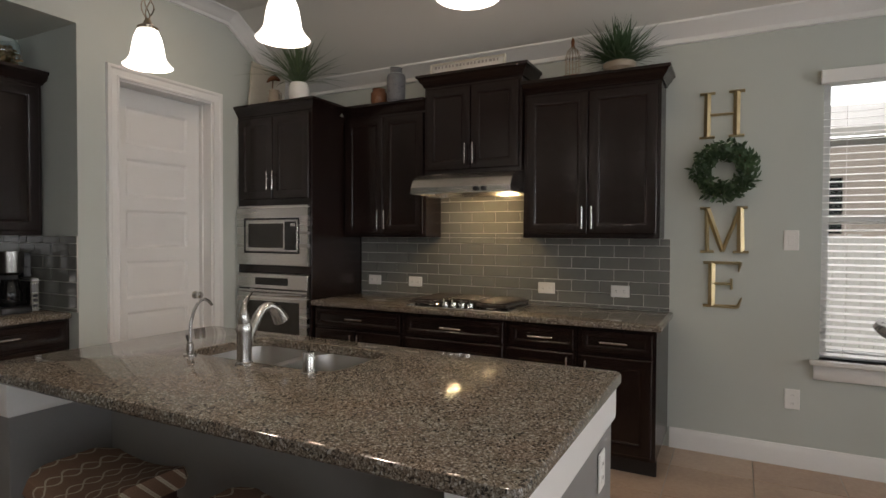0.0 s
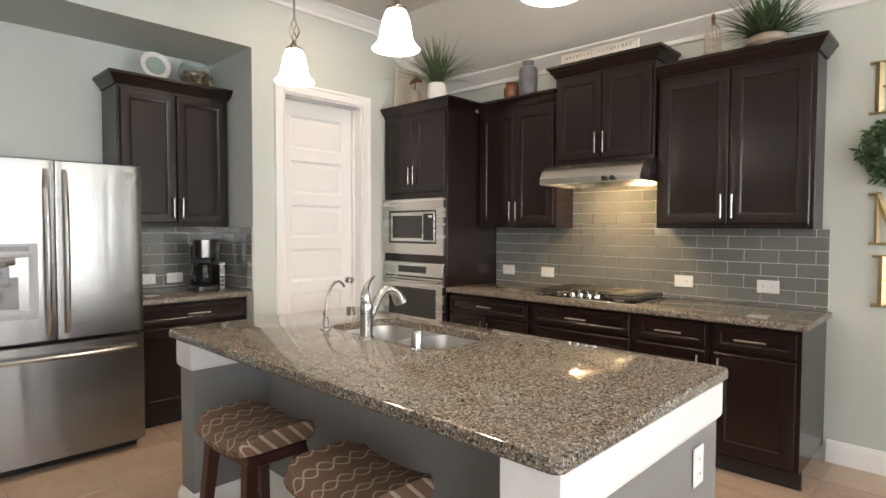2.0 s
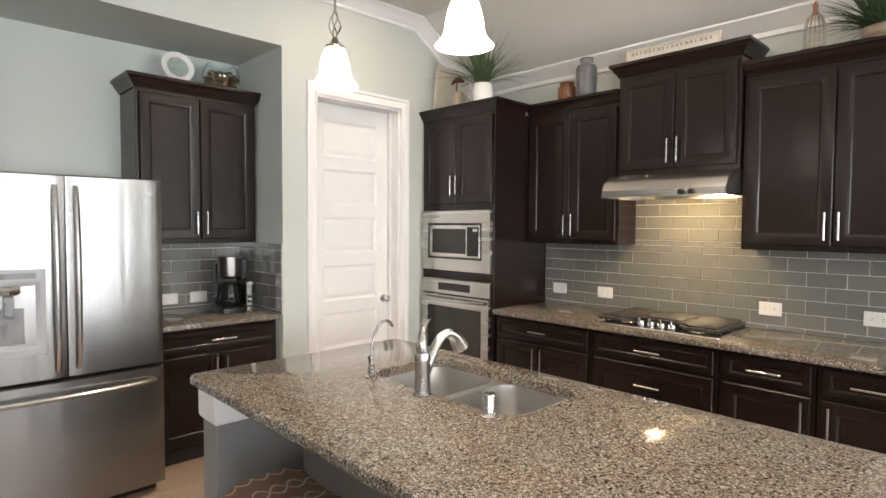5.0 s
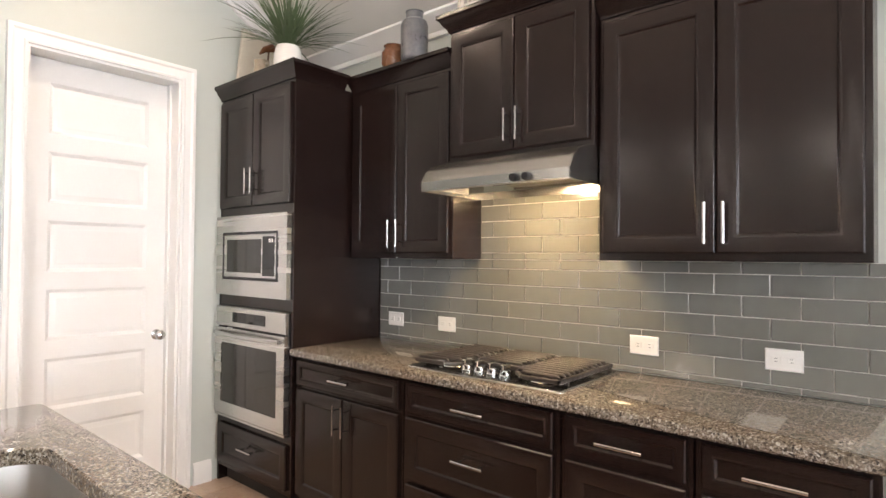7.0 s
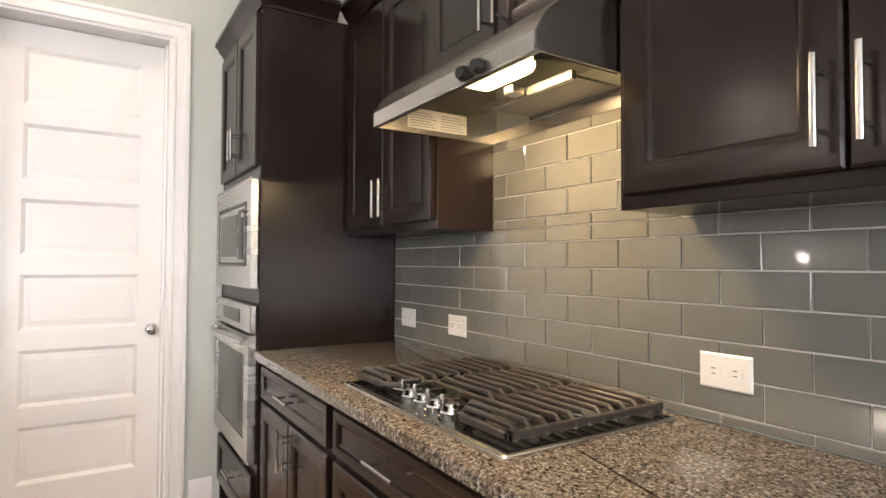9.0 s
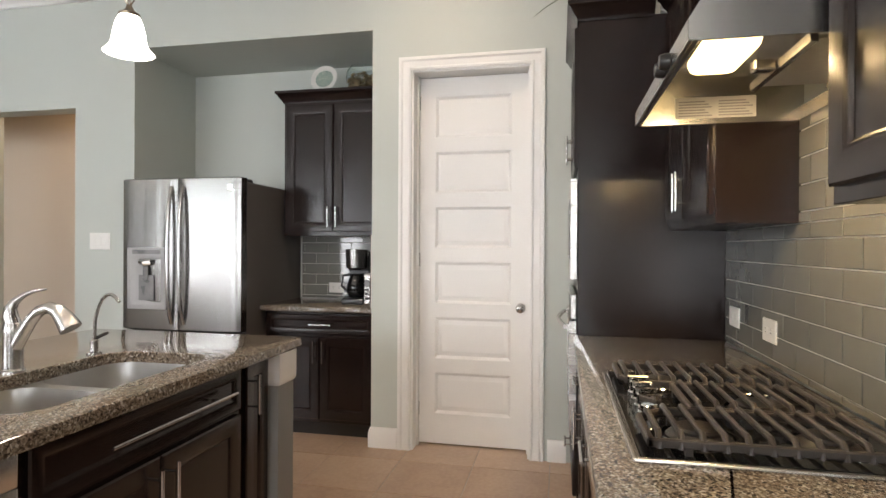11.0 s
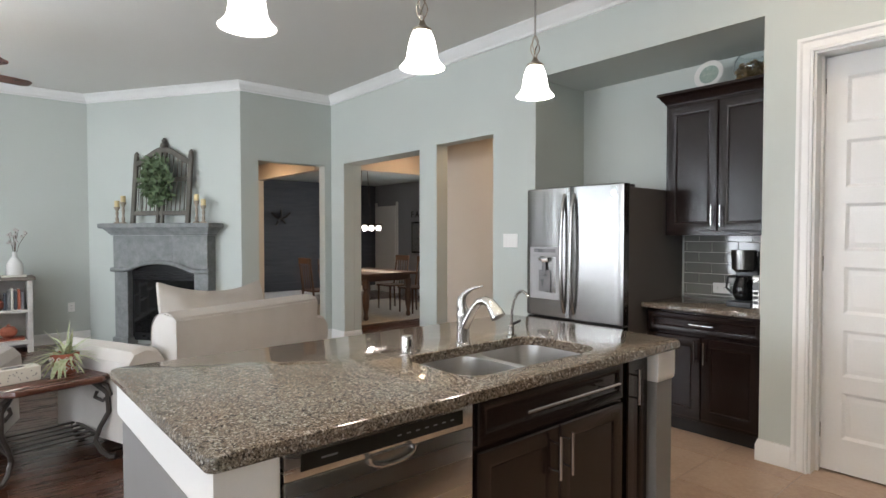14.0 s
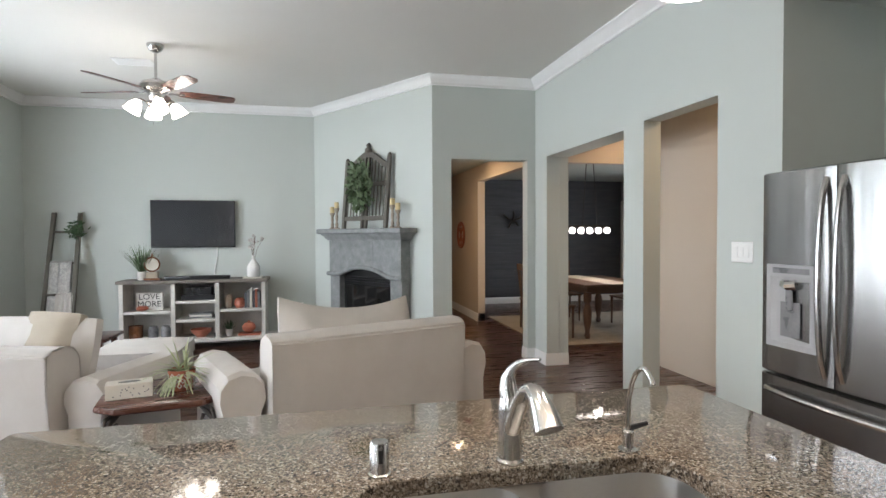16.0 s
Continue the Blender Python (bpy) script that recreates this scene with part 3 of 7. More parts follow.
# ---- pantry door, windows ----
def pantry_door():
    m = facing_east(0, WEST_DOOR[0])
    w, h = WEST_DOOR[1] - WEST_DOOR[0], WEST_DOOR[2]
    d = tagged(thing("door_1", (0, WEST_DOOR[0], 0), "closed white six-panel pantry door in a white casing", "door"), kind="structure")
    cas = [(0, 0), (0.018, 0.0), (0.022, 0.012), (0.016, 0.02), (0.016, 0.055), (0.024, 0.066), (0.024, 0.084), (0, 0.088)]
    bm = bmesh.new()
    rows = []
    for px, pz, ox, oz in ((0, 0.0, -1, 0), (0, h, -1, 1), (w, h, 1, 1), (w, 0.0, 1, 0)):
        rows.append([(px + ox * (o - 0.004), -t, pz + oz * (o - 0.004)) for t, o in cas])
    ring_loop(bm, rows)
    part("casing", bm, WHITE, d, "", m)
    bm = bmesh.new()
    box(bm, 0, 0.018, 0.0, 0.18, 0, h)
    box(bm, w - 0.018, w, 0.0, 0.18, 0, h)
    box(bm, 0.018, w - 0.018, 0.0, 0.18, h - 0.018, h)
    box(bm, 0.018, 0.03, 0.09, 0.128, 0, h - 0.018)
    box(bm, w - 0.03, w - 0.018, 0.09, 0.128, 0, h - 0.018)
    part("jamb", bm, WHITE, d, "", m)
    x0, x1, z1, y = 0.021, w - 0.021, h - 0.022, 0.13
    z0 = 0.012
    st, n = 0.115, 6
    rail, bot, top = 0.095, 0.20, 0.125
    ph = (z1 - z0 - bot - top - rail * (n - 1)) / n
    bm = bmesh.new()
    box(bm, x0, x0 + st, y, y + 0.035, z0, z1)
    box(bm, x1 - st, x1, y, y + 0.035, z0, z1)
    z = z0 + bot
    cuts = [(z0, z)]
    pans = []
    for i in range(n):
        pans.append((z, z + ph))
        cuts.append((z + ph, z + ph + (rail if i < n - 1 else top)))
        z += ph + rail
    for a, b in cuts:
        box(bm, x0 + st, x1 - st, y, y + 0.035, a, b)
    slab = part("slab", bm, WHITE, d, "", m)
    for a, b in pans:
        bm = bmesh.new()
        nested(bm, x0 + st, x1 - st, a, b, ((0, 0), (0.006, 0.004), (0.018, 0.013), (0.022, 0.013), (0.045, 0.004), (0.05, 0.004)), y)
        part("panel", bm, WHITE, slab, "", m)
    bm = bmesh.new()
    lathe(bm, [(0.0, 0.0), (0.031, 0.0), (0.031, 0.006), (0.012, 0.012), (0.011, 0.035), (0.024, 0.042), (0.030, 0.055), (0.026, 0.068), (0.012, 0.074), (0.0, 0.075)], n=20)
    part("knob", bm, NICKEL, slab, "satin nickel round knob", m @ pose(x1 - 0.05, y, 0.935, 90))
    for hz in (0.2, 1.2, 2.25):
        boxpart("hinge", (x0 - 0.004, x0 + 0.012, y - 0.012, y, hz, hz + 0.09), NICKEL, slab, 0.002, "", m)


pantry_door()


def window(name, m, w, z0, z1, blinds, label):
    """A window facing -y: vinyl frame, pane, sill and, where shown, blinds."""
    win = tagged(thing(name, m, label, "window"), kind="structure")
    bm = bmesh.new()
    zm = (z0 + z1) / 2
    for a in ((0, 0.045, z0, z1), (w - 0.045, w, z0, z1), (0.045, w - 0.045, z0, z0 + 0.045), (0.045, w - 0.045, z1 - 0.045, z1), (0.045, w - 0.045, zm - 0.022, zm + 0.022)):
        box(bm, a[0], a[1], 0.085, 0.14, a[2], a[3], 0.003)
    part("window_frame", bm, WHITE, win, "", m)
    for a, b in ((z0 + 0.045, zm - 0.022), (zm + 0.022, z1 - 0.045)):
        bm = bmesh.new()
        box(bm, 0.045, w - 0.045, 0.11, 0.114, a, b)
        pane = part("pane", bm, GLASS, win, "", m)
        pane.visible_shadow = False
    bm = bmesh.new()
    box(bm, -0.05, w + 0.05, -0.045, 0.085, z0 - 0.03, z0, 0.008, 2)
    box(bm, -0.03, w + 0.03, -0.022, -0.002, z0 - 0.12, z0 - 0.03, 0.006, 2)
    part("window_sill", bm, WHITE, win, "", m)
    if blinds:
        bm = bmesh.new()
        box(bm, -0.02, w + 0.02, -0.045, 0.0, z1 - 0.06, z1 + 0.02, 0.004)
        part("valance", bm, WHITE, win, "", m)
        k = int((z1 - z0 - 0.08) / 0.042)
        slat = None
        for i in range(k):
            z = z0 + 0.03 + i * 0.042
            if slat is None:
                bm = bmesh.new()
                box(bm, 0.008, w - 0.008, -0.024, 0.024, -0.0014, 0.0014)
                slat = part("slat", bm, WHITE, win, "", m)
            ob = slat if i == 0 else new("slat", slat.data)
            ob.parent = win
            ob.matrix_basis = pose(0, 0.045, z, 12)
        for cx in (0.12, w - 0.12):
            bm = bmesh.new()
            tube(bm, [(cx, 0.02, z0 + 0.02), (cx, 0.02, z1 - 0.06)], 0.0014, 5)
            part("cord", bm, WHITE, win, "", m)


window("window_1", pose(4.2, 0, 0), 1.1, 0.68, 2.40, True, "tall white window with lowered open blinds")
for i, (wx, wy) in enumerate(WINDOWS_EAST):
    window("window_%d" % (i + 2), pose(wx, wy + 0.5, 0, 0, 0, -90), 1.0, 0.6, 2.5, False, "tall white double hung window")

# window put in out of view, so the dining room gets daylight
window("window_6", pose(-4.1, -9.7, 0, 0, 0, 90), 1.5, 0.6, 2.4, False, "wide white window added out of view in the dining room")

# outside
bm = bmesh.new()
g = [bm.verts.new(c) for c in ((-400, -400, -0.3), (400, -400, -0.3), (400, 400, -0.3), (-400, 400, -0.3))]
bm.faces.new(g)
structure("ground", bm, GRASS, "green lawn", "ground")
bm = bmesh.new()
box(bm, -70, 90, 60, 60.2, -2, 60)
tagged(part("backdrop", bm, glow("bright_hazy_sky", (0.95, 0.98, 1.0), 6.0)), "bright hazy sky", kind="structure")
fence = thing("fence", (5.5, 4.2, -0.3), "weathered wooden privacy fence", "fence")
board = None
for i in range(46):
    if board is None:
        bm = bmesh.new()
        box(bm, -0.068, 0.068, -0.01, 0.01, 0, 1.75, 0.004)
        finish(bm)
        me = bpy.data.meshes.new("board")
        bm.to_mesh(me)
        bm.free()
        me.materials.append(FENCE)
        board = me
    ob = new("board", board)
    ob.parent, ob.location = fence, (-3.2 + i * 0.142, 0, 0.02 * math.sin(i * 2.1))
for z in (0.3, 1.4):
    boxpart("rail", (2.2, 8.9, 4.22, 4.26, z - 0.3, z - 0.21), FENCE, fence)
nb = thing("neighbour_house", (5.5, 8, -0.3), "tan brick house beyond the fence", "house")
bm = wall_sheet(0, 12, -0.3, 3.2, [(5.4, 5.9, 1.5, 2.5)], 0.3)
part("wall", bm, BRICK, nb, "", Matrix.Translation((-0.5, 8, 0)))
boxpart("window", (4.9, 5.4, 8.1, 8.16, 1.5, 2.5), GLASSBLK, nb)
bm = bmesh.new()
ring_loop(bm, [[(x, 7.88, 3.2), (x, 12, 4.4), (x, 12, 4.55), (x, 7.88, 3.35)] for x in (-1, 12)])
part("roof", bm, CONSOLE, nb)


# ---- range wall units ----
I4 = Matrix.Identity(4)


def cab_body(parent, m, x0, x1, yf, z0, z1, kick=0.0, yb=-0.003):
    bm = bmesh.new()
    box(bm, x0 + 0.0015, x1 - 0.0015, yf, yb, z0 + kick, z1, 0.0015)
    body = part("body", bm, ESPRESSO, parent, "", m)
    if kick:
        boxpart("toe_kick", (x0 + 0.002, x1 - 0.002, yf + 0.06, yf + 0.08, z0, z0 + kick), KICK, parent, 0, "", m)
    return body


UPPER = "wall cabinets above the range counter"


def upper(x0, x1, yf, z0, z1, m, label, group, crown_h=0.085, sides=(True, True), crown_back=-0.003):
    c = thing("wall_cabinet", m @ Matrix.Translation(((x0 + x1) / 2, yf / 2, z0)), label, "cabinet", group)
    cab_body(c, m, x0, x1, yf, z0, z1)
    xm = (x0 + x1) / 2
    g = 0.022
    cab_front("door", c, m, x0 + g, xm - 0.003, z0 + 0.03, z1 - 0.035, yf, (xm - 0.032, z0 + 0.14, 0.15, True))
    cab_front("door", c, m, xm + 0.003, x1 - g, z0 + 0.03, z1 - 0.035, yf, (xm + 0.032, z0 + 0.14, 0.15, True))
    crown(c, m, x0, x1, yf, crown_back, z1 - 0.012, sides, crown_h)
    return c


upper(0.806, 1.600, -0.255, 1.41, 2.415, I4, "espresso two-door wall cabinet with bar handles", UPPER, sides=(False, False))
upper(1.603, 2.390, -0.29, 1.89, 2.57, I4, "raised espresso wall cabinet over the range hood", UPPER)
upper(2.394, 3.312, -0.255, 1.41, 2.435, I4, "wide espresso two-door wall cabinet with bar handles", UPPER, sides=(False, True))


def tall_oven_unit():
    x0, x1, yf = 0.004, 0.803, -0.66
    c = thing("oven_cabinet", (0.4, -0.33, 0), "tall espresso cabinet housing the wall ovens", "cabinet")
    boxpart("side_panel", (x0, x0 + 0.02, yf, -0.003, 0.0, 2.415), ESPRESSO, c, 0.0015)
    boxpart("side_panel", (x1 - 0.02, x1, yf, -0.003, 0.0, 2.415), ESPRESSO, c, 0.0015)
    for nm, a, b in (("drawer_box", 0.10, 0.42), ("divider", 1.108, 1.174), ("upper_box", 1.665, 2.415)):
        boxpart(nm, (x0 + 0.021, x1 - 0.021, yf + 0.001, -0.003, a, b), ESPRESSO, c, 0)
    boxpart("toe_kick", (x0 + 0.02, x1 - 0.02, yf + 0.06, yf + 0.08, 0, 0.1), KICK, c, 0)
    xm = (x0 + x1) / 2
    cab_front("door", c, I4, x0 + 0.02, xm - 0.003, 1.715, 2.385, yf, (xm - 0.03, 1.86, 0.15, True))
    cab_front("door", c, I4, xm + 0.003, x1 - 0.02, 1.715, 2.385, yf, (xm + 0.03, 1.86, 0.15, True))
    cab_front("drawer", c, I4, x0 + 0.03, x1 - 0.03, 0.13, 0.375, yf, (xm, 0.27, 0.15, False))
    crown(c, I4, x0, x1, yf, -0.32, 2.405, (False, True))


tall_oven_unit()


def wall_oven():
    x0, x1, y = 0.028, 0.782, -0.664
    o = thing("wall_oven", (0.4, -0.6, 0.42), "stainless built-in wall oven with a glass door", "oven")
    boxpart("housing", (x0 + 0.01, x1 - 0.01, y, -0.12, 0.43, 1.10), BLACK, o)
    boxpart("control_panel", (x0, x1, y - 0.028, y - 0.001, 0.985, 1.105), STEEL, o, 0.003)
    boxpart("display", (x0 + 0.20, x1 - 0.20, y - 0.030, y - 0.028, 1.015, 1.075), GLASSBLK, o, 0)
    a0, a1 = 0.445, 0.975
    bm = wall_sheet(x0, x1, a0, a1, [(x0 + 0.075, x1 - 0.075, a0 + 0.075, a1 - 0.09)], 0.033)
    d = part("door", bm, STEEL, o, "", Matrix.Translation((0, y - 0.034, 0)))
    boxpart("glass", (x0 + 0.075, x1 - 0.075, y - 0.030, y - 0.024, a0 + 0.075, a1 - 0.09), OVENGL, d, 0, "dark tinted oven window")
    bm = bmesh.new()
    pts = [(x0 + 0.03 + (x1 - x0 - 0.06) * i / 12, y - 0.05 - 0.035 * math.sin(math.pi * i / 12), 0.945) for i in range(13)]
    tube(bm, pts, 0.012, 10)
    for x in (x0 + 0.04, x1 - 0.04):
        box(bm, x - 0.012, x + 0.012, y - 0.06, y - 0.03, 0.935, 0.955)
    part("handle", bm, NICKEL, d)
    boxpart("vent_trim", (x0, x1, y - 0.03, y - 0.001, 0.425, 0.441), STEEL, o, 0.002)


def microwave():
    x0, x1, y, z0, z1 = 0.022, 0.788, -0.664, 1.178, 1.66
    o = thing("microwave", (0.4, -0.6, 1.15), "stainless built-in microwave in a wide trim frame", "microwave")
    bm = wall_sheet(x0, x1, z0, z1, [(x0 + 0.085, x1 - 0.085, z0 + 0.095, z1 - 0.10)], 0.029)
    part("trim_frame", bm, STEEL, o, "", Matrix.Translation((0, y - 0.03, 0)))
    boxpart("housing", (x0 + 0.04, x1 - 0.04, y, -0.2, z0 + 0.02, z1 - 0.02), BLACK, o)
    a, b, c, d = x0 + 0.085, x1 - 0.085, z0 + 0.095, z1 - 0.10
    bm = bmesh.new()
    for q in ((a, a + 0.012, c, d), (b - 0.012, b, c, d), (a + 0.012, b - 0.012, c, c + 0.012), (a + 0.012, b - 0.012, d - 0.012, d)):
        box(bm, q[0], q[1], y - 0.034, y - 0.008, q[2], q[3])
    part("bezel", bm, BLACK, o)
    door = boxpart("door", (a + 0.014, b - 0.014, y - 0.032, y - 0.010, c + 0.014, d - 0.014), STEEL, o, 0.003)
    boxpart("glass", (a + 0.05, b - 0.165, y - 0.0335, y - 0.0322, c + 0.045, d - 0.045), OVENGL, door, 0, "dark microwave window")
    boxpart("control_panel", (b - 0.15, b - 0.03, y - 0.0335, y - 0.0322, c + 0.03, d - 0.03), GLASSBLK, door, 0)
    for i in range(3):
        boxpart("display_digit", (b - 0.085 + i * 0.016, b - 0.075 + i * 0.016, y - 0.0345, y - 0.0337, d - 0.065, d - 0.045), PLASTIC, door, 0)


wall_oven()
microwave()

BASES = "base cabinets under the range counter"


def base_unit(x0, x1, m, yf, fronts, label, group, side=False):
    """fronts: rows of (kind, x0, x1, z0, z1, pull)."""
    c = thing("base_cabinet", m @ Matrix.Translation(((x0 + x1) / 2, yf / 2, 0)), label, "cabinet", group)
    cab_body(c, m, x0, x1, yf, 0, 0.875, 0.105)
    for kind, a, b, z0, z1, pull in fronts:
        cab_front(kind, c, m, a, b, z0, z1, yf, pull)
    return c


YB = -0.635
base_unit(0.806, 1.632, I4, YB, [
    ("drawer", 0.83, 1.61, 0.72, 0.856, (1.22, 0.79, 0.15, False)),
    ("door", 0.83, 1.217, 0.13, 0.70, (1.187, 0.60, 0.15, True)),
    ("door", 1.223, 1.61, 0.13, 0.70, (1.253, 0.60, 0.15, True))], "espresso base cabinet with a drawer and two doors", BASES)
base_unit(1.635, 2.425, I4, YB, [
    ("drawer", 1.66, 2.40, 0.72, 0.856, (2.03, 0.79, 0.16, False)),
    ("drawer", 1.66, 2.40, 0.425, 0.70, (2.03, 0.58, 0.16, False)),
    ("drawer", 1.66, 2.40, 0.13, 0.405, (2.03, 0.285, 0.16, False))], "espresso drawer base under the cooktop", BASES)
base_unit(2.428, 2.885, I4, YB, [
    ("drawer", 2.45, 2.865, 0.72, 0.856, (2.66, 0.79, 0.16, False)),
    ("door", 2.45, 2.865, 0.13, 0.70, (2.83, 0.60, 0.15, True))], "narrow espresso base cabinet with one door", BASES)
base_unit(2.888, 3.347, I4, YB, [
    ("drawer", 2.91, 3.325, 0.72, 0.856, (3.11, 0.79, 0.16, False)),
    ("door", 2.91, 3.325, 0.13, 0.70, (2.945, 0.60, 0.15, True))], "end espresso base cabinet with a finished side", BASES)


def slab_outline(x0, x1, y0, y1, r, n=6):
    pts = []
    for cx, cy, a in ((x1 - r, y1 - r, 0), (x0 + r, y1 - r, 90), (x0 + r, y0 + r, 180), (x1 - r, y0 + r, 270)):
        pts += [(cx + r * math.cos(radians(a + 90 * i / n)), cy + r * math.sin(radians(a + 90 * i / n))) for i in range(n + 1)]
    return pts


def grow(pts, d):
    k = len(pts)
    out = []
    for i in range(k):
        p, a, b = Vector(pts[i]), Vector(pts[i - 1]), Vector(pts[(i + 1) % k])
        t = (b - a).normalized()
        out.append((p.x + t.y * d, p.y - t.x * d))
    return out


def counter_slab(bm, pts, z0, z1, e=0.010):
    """A stone slab with an eased edge, from a counterclockwise outline."""
    rows = [[(*p, z0) for p in grow(pts, -e * 0.6)], [(*p, z0 + e * 0.6) for p in pts], [(*p, z1 - e) for p in pts],
            [(*p, z1 - e * 0.3) for p in grow(pts, -e * 0.3)], [(*p, z1) for p in grow(pts, -e)]]
    ring_loop(bm, rows)


bm = bmesh.new()
counter_slab(bm, slab_outline(0.807, 3.375, -0.682, -0.011, 0.006, 2), 0.876, 0.914)
tagged(part("countertop", bm, GRANITE), "polished speckled brown granite countertop along the range wall", "countertop")


# backsplash tiles
def tile_mesh(w, h, t, bev, material, store={}):
    key = (round(w, 4), round(h, 4), material.name)
    if key not in store:
        bm = bmesh.new()
        rows = [[(-w / 2, 0, -h / 2), (w / 2, 0, -h / 2), (w / 2, 0, h / 2), (-w / 2, 0, h / 2)], [(-w / 2, -t + bev, -h / 2), (w / 2, -t + bev, -h / 2), (w / 2, -t + bev, h / 2), (-w / 2, -t + bev, h / 2)],
                [(-w / 2 + bev, -t, -h / 2 + bev), (w / 2 - bev, -t, -h / 2 + bev), (w / 2 - bev, -t, h / 2 - bev), (-w / 2 + bev, -t, h / 2 - bev)]]
        ring_loop(bm, rows, True, False)
        bm.faces.new([v for v in list(bm.verts)[-4:]])
        finish(bm)
        me = bpy.data.meshes.new("tile")
        bm.to_mesh(me)
        bm.free()
        me.materials.append(material)
        store[key] = me
    return store[key]


def tile_wall(name, label, m, regions, ztop, shift):
    """Running-bond tiles over rectangles (x0, x1, z0, z1) of a wall facing -y."""
    root = tagged(thing(name, m, label, "backsplash"), kind="structure")
    bm = bmesh.new()
    for x0, x1, z0, z1 in regions:
        box(bm, x0, x1, -0.006, -0.001, z0, z1)
    part("grout", bm, SPGROUT, root, "", m)
    pw, ph, gap = 0.2005, 0.0843, 0.0044
    for x0, x1, z0, z1 in regions:
        k0 = int((ztop - z1) / ph) - 2
        for k in range(k0, k0 + 20):
            b, a = ztop - k * ph, ztop - (k + 1) * ph
            a, b = max(a, z0), min(b, z1)
            if b - a < 0.012:
                continue
            off = shift + (pw / 2 if k % 2 else 0)
            i0 = int((x0 - off) / pw) - 1
            for i in range(i0, i0 + 40):
                c, d = max(off + i * pw, x0), min(off + (i + 1) * pw, x1)
                if d - c < 0.012:
                    continue
                ob = new("tile", tile_mesh(d - c - gap, b - a - gap, 0.006, 0.0014, GLASSTILE))
                ob.parent = root
                ob.location = ((c + d) / 2, -0.0055, (a + b) / 2)


# ---- hood and cooktop ----
def range_hood():
    x0, x1 = 1.605, 2.388
    h = thing("range_hood", (1.983, -0.25, 1.73), "stainless under-cabinet range hood with its lights on", "hood")
    bm = bmesh.new()
    prof = [(-0.003, 1.888), (-0.30, 1.888), (-0.37, 1.88), (-0.43, 1.858), (-0.475, 1.82), (-0.498, 1.782), (-0.503, 1.775), (-0.503, 1.73), (-0.497, 1.73), (-0.495, 1.772), (-0.46, 1.815), (-0.42, 1.845), (-0.36, 1.868), (-0.30, 1.876), (-0.003, 1.876)]
    ring_loop(bm, [[(x, y, z) for y, z in prof] for x in (x0, x1)])
    part("canopy", bm, STEEL, h)
    side = [(-0.003, 1.888), (-0.30, 1.888), (-0.37, 1.88), (-0.43, 1.858), (-0.475, 1.82), (-0.498, 1.782), (-0.503, 1.775), (-0.503, 1.73), (-0.003, 1.73)]
    for a, b in ((x0 - 0.001, x0 + 0.004), (x1 - 0.004, x1 + 0.001)):
        bm = bmesh.new()
        ring_loop(bm, [[(x, y, z) for y, z in side] for x in (a, b)])
        part("side_panel", bm, STEEL, h)
    boxpart("front_lip", (x0 + 0.006, x1 - 0.006, -0.494, -0.485, 1.73, 1.745), STEEL, h, 0)
    boxpart("rear_lip", (x0 + 0.006, x1 - 0.006, -0.02, -0.004, 1.73, 1.77), STEEL, h, 0)
    boxpart("filter", (1.83, 2.20, -0.205, -0.03, 1.782, 1.79), MESH, h, 0.001, "fine aluminium mesh grease filter")
    for q in ((1.82, 2.21, -0.222, -0.206), (1.82, 2.21, -0.029, -0.022)):
        boxpart("filter_frame", (*q, 1.772, 1.795), STEEL, h, 0)
    boxpart("motor_cover", (2.20, 2.37, -0.40, -0.04, 1.815, 1.86), FRIDGESIDE, h, 0.006)
    bm = bmesh.new()
    box(bm, 1.95, 2.17, -0.42, -0.295, 1.782, 1.835, 0.026, 4)
    part("light_lens", bm, BULB, h, "glowing warm light lens")
    boxpart("light_bracket", (1.99, 2.03, -0.275, -0.225, 1.772, 1.80), STEEL, h, 0.004)
    bm = bmesh.new()
    tube(bm, [(2.22, -0.36, 1.805), (2.29, -0.27, 1.795), (2.345, -0.13, 1.79)], 0.016, 10)
    part("cable_boot", bm, BLACK, h, "black rubber cable sleeve")
    boxpart("label", (1.6095, 1.611, -0.38, -0.14, 1.748, 1.815), PAPER, h, 0)
    for i in range(6):
        for k in range(2):
            boxpart("print_line", (1.611, 1.6116, -0.37 + k * 0.12, -0.27 + k * 0.12 - 0.01 * (i % 3), 1.754 + i * 0.009, 1.758 + i * 0.009), INK, h, 0)
    for x in (2.135, 2.195):
        bm = bmesh.new()
        lathe(bm, [(0, 0), (0.019, 0), (0.019, 0.012), (0.015, 0.022), (0, 0.022)], n=16)
        part("knob", bm, BLACK, h, "round black control knob", pose(x, -0.504, 1.752, 90))


range_hood()
lamp("hood_light", "AREA", look((2.06, -0.355, 1.776), (2.0, -0.12, 0.9)), 6.5, (1.0, 0.74, 0.38), 0.09, 0.04)


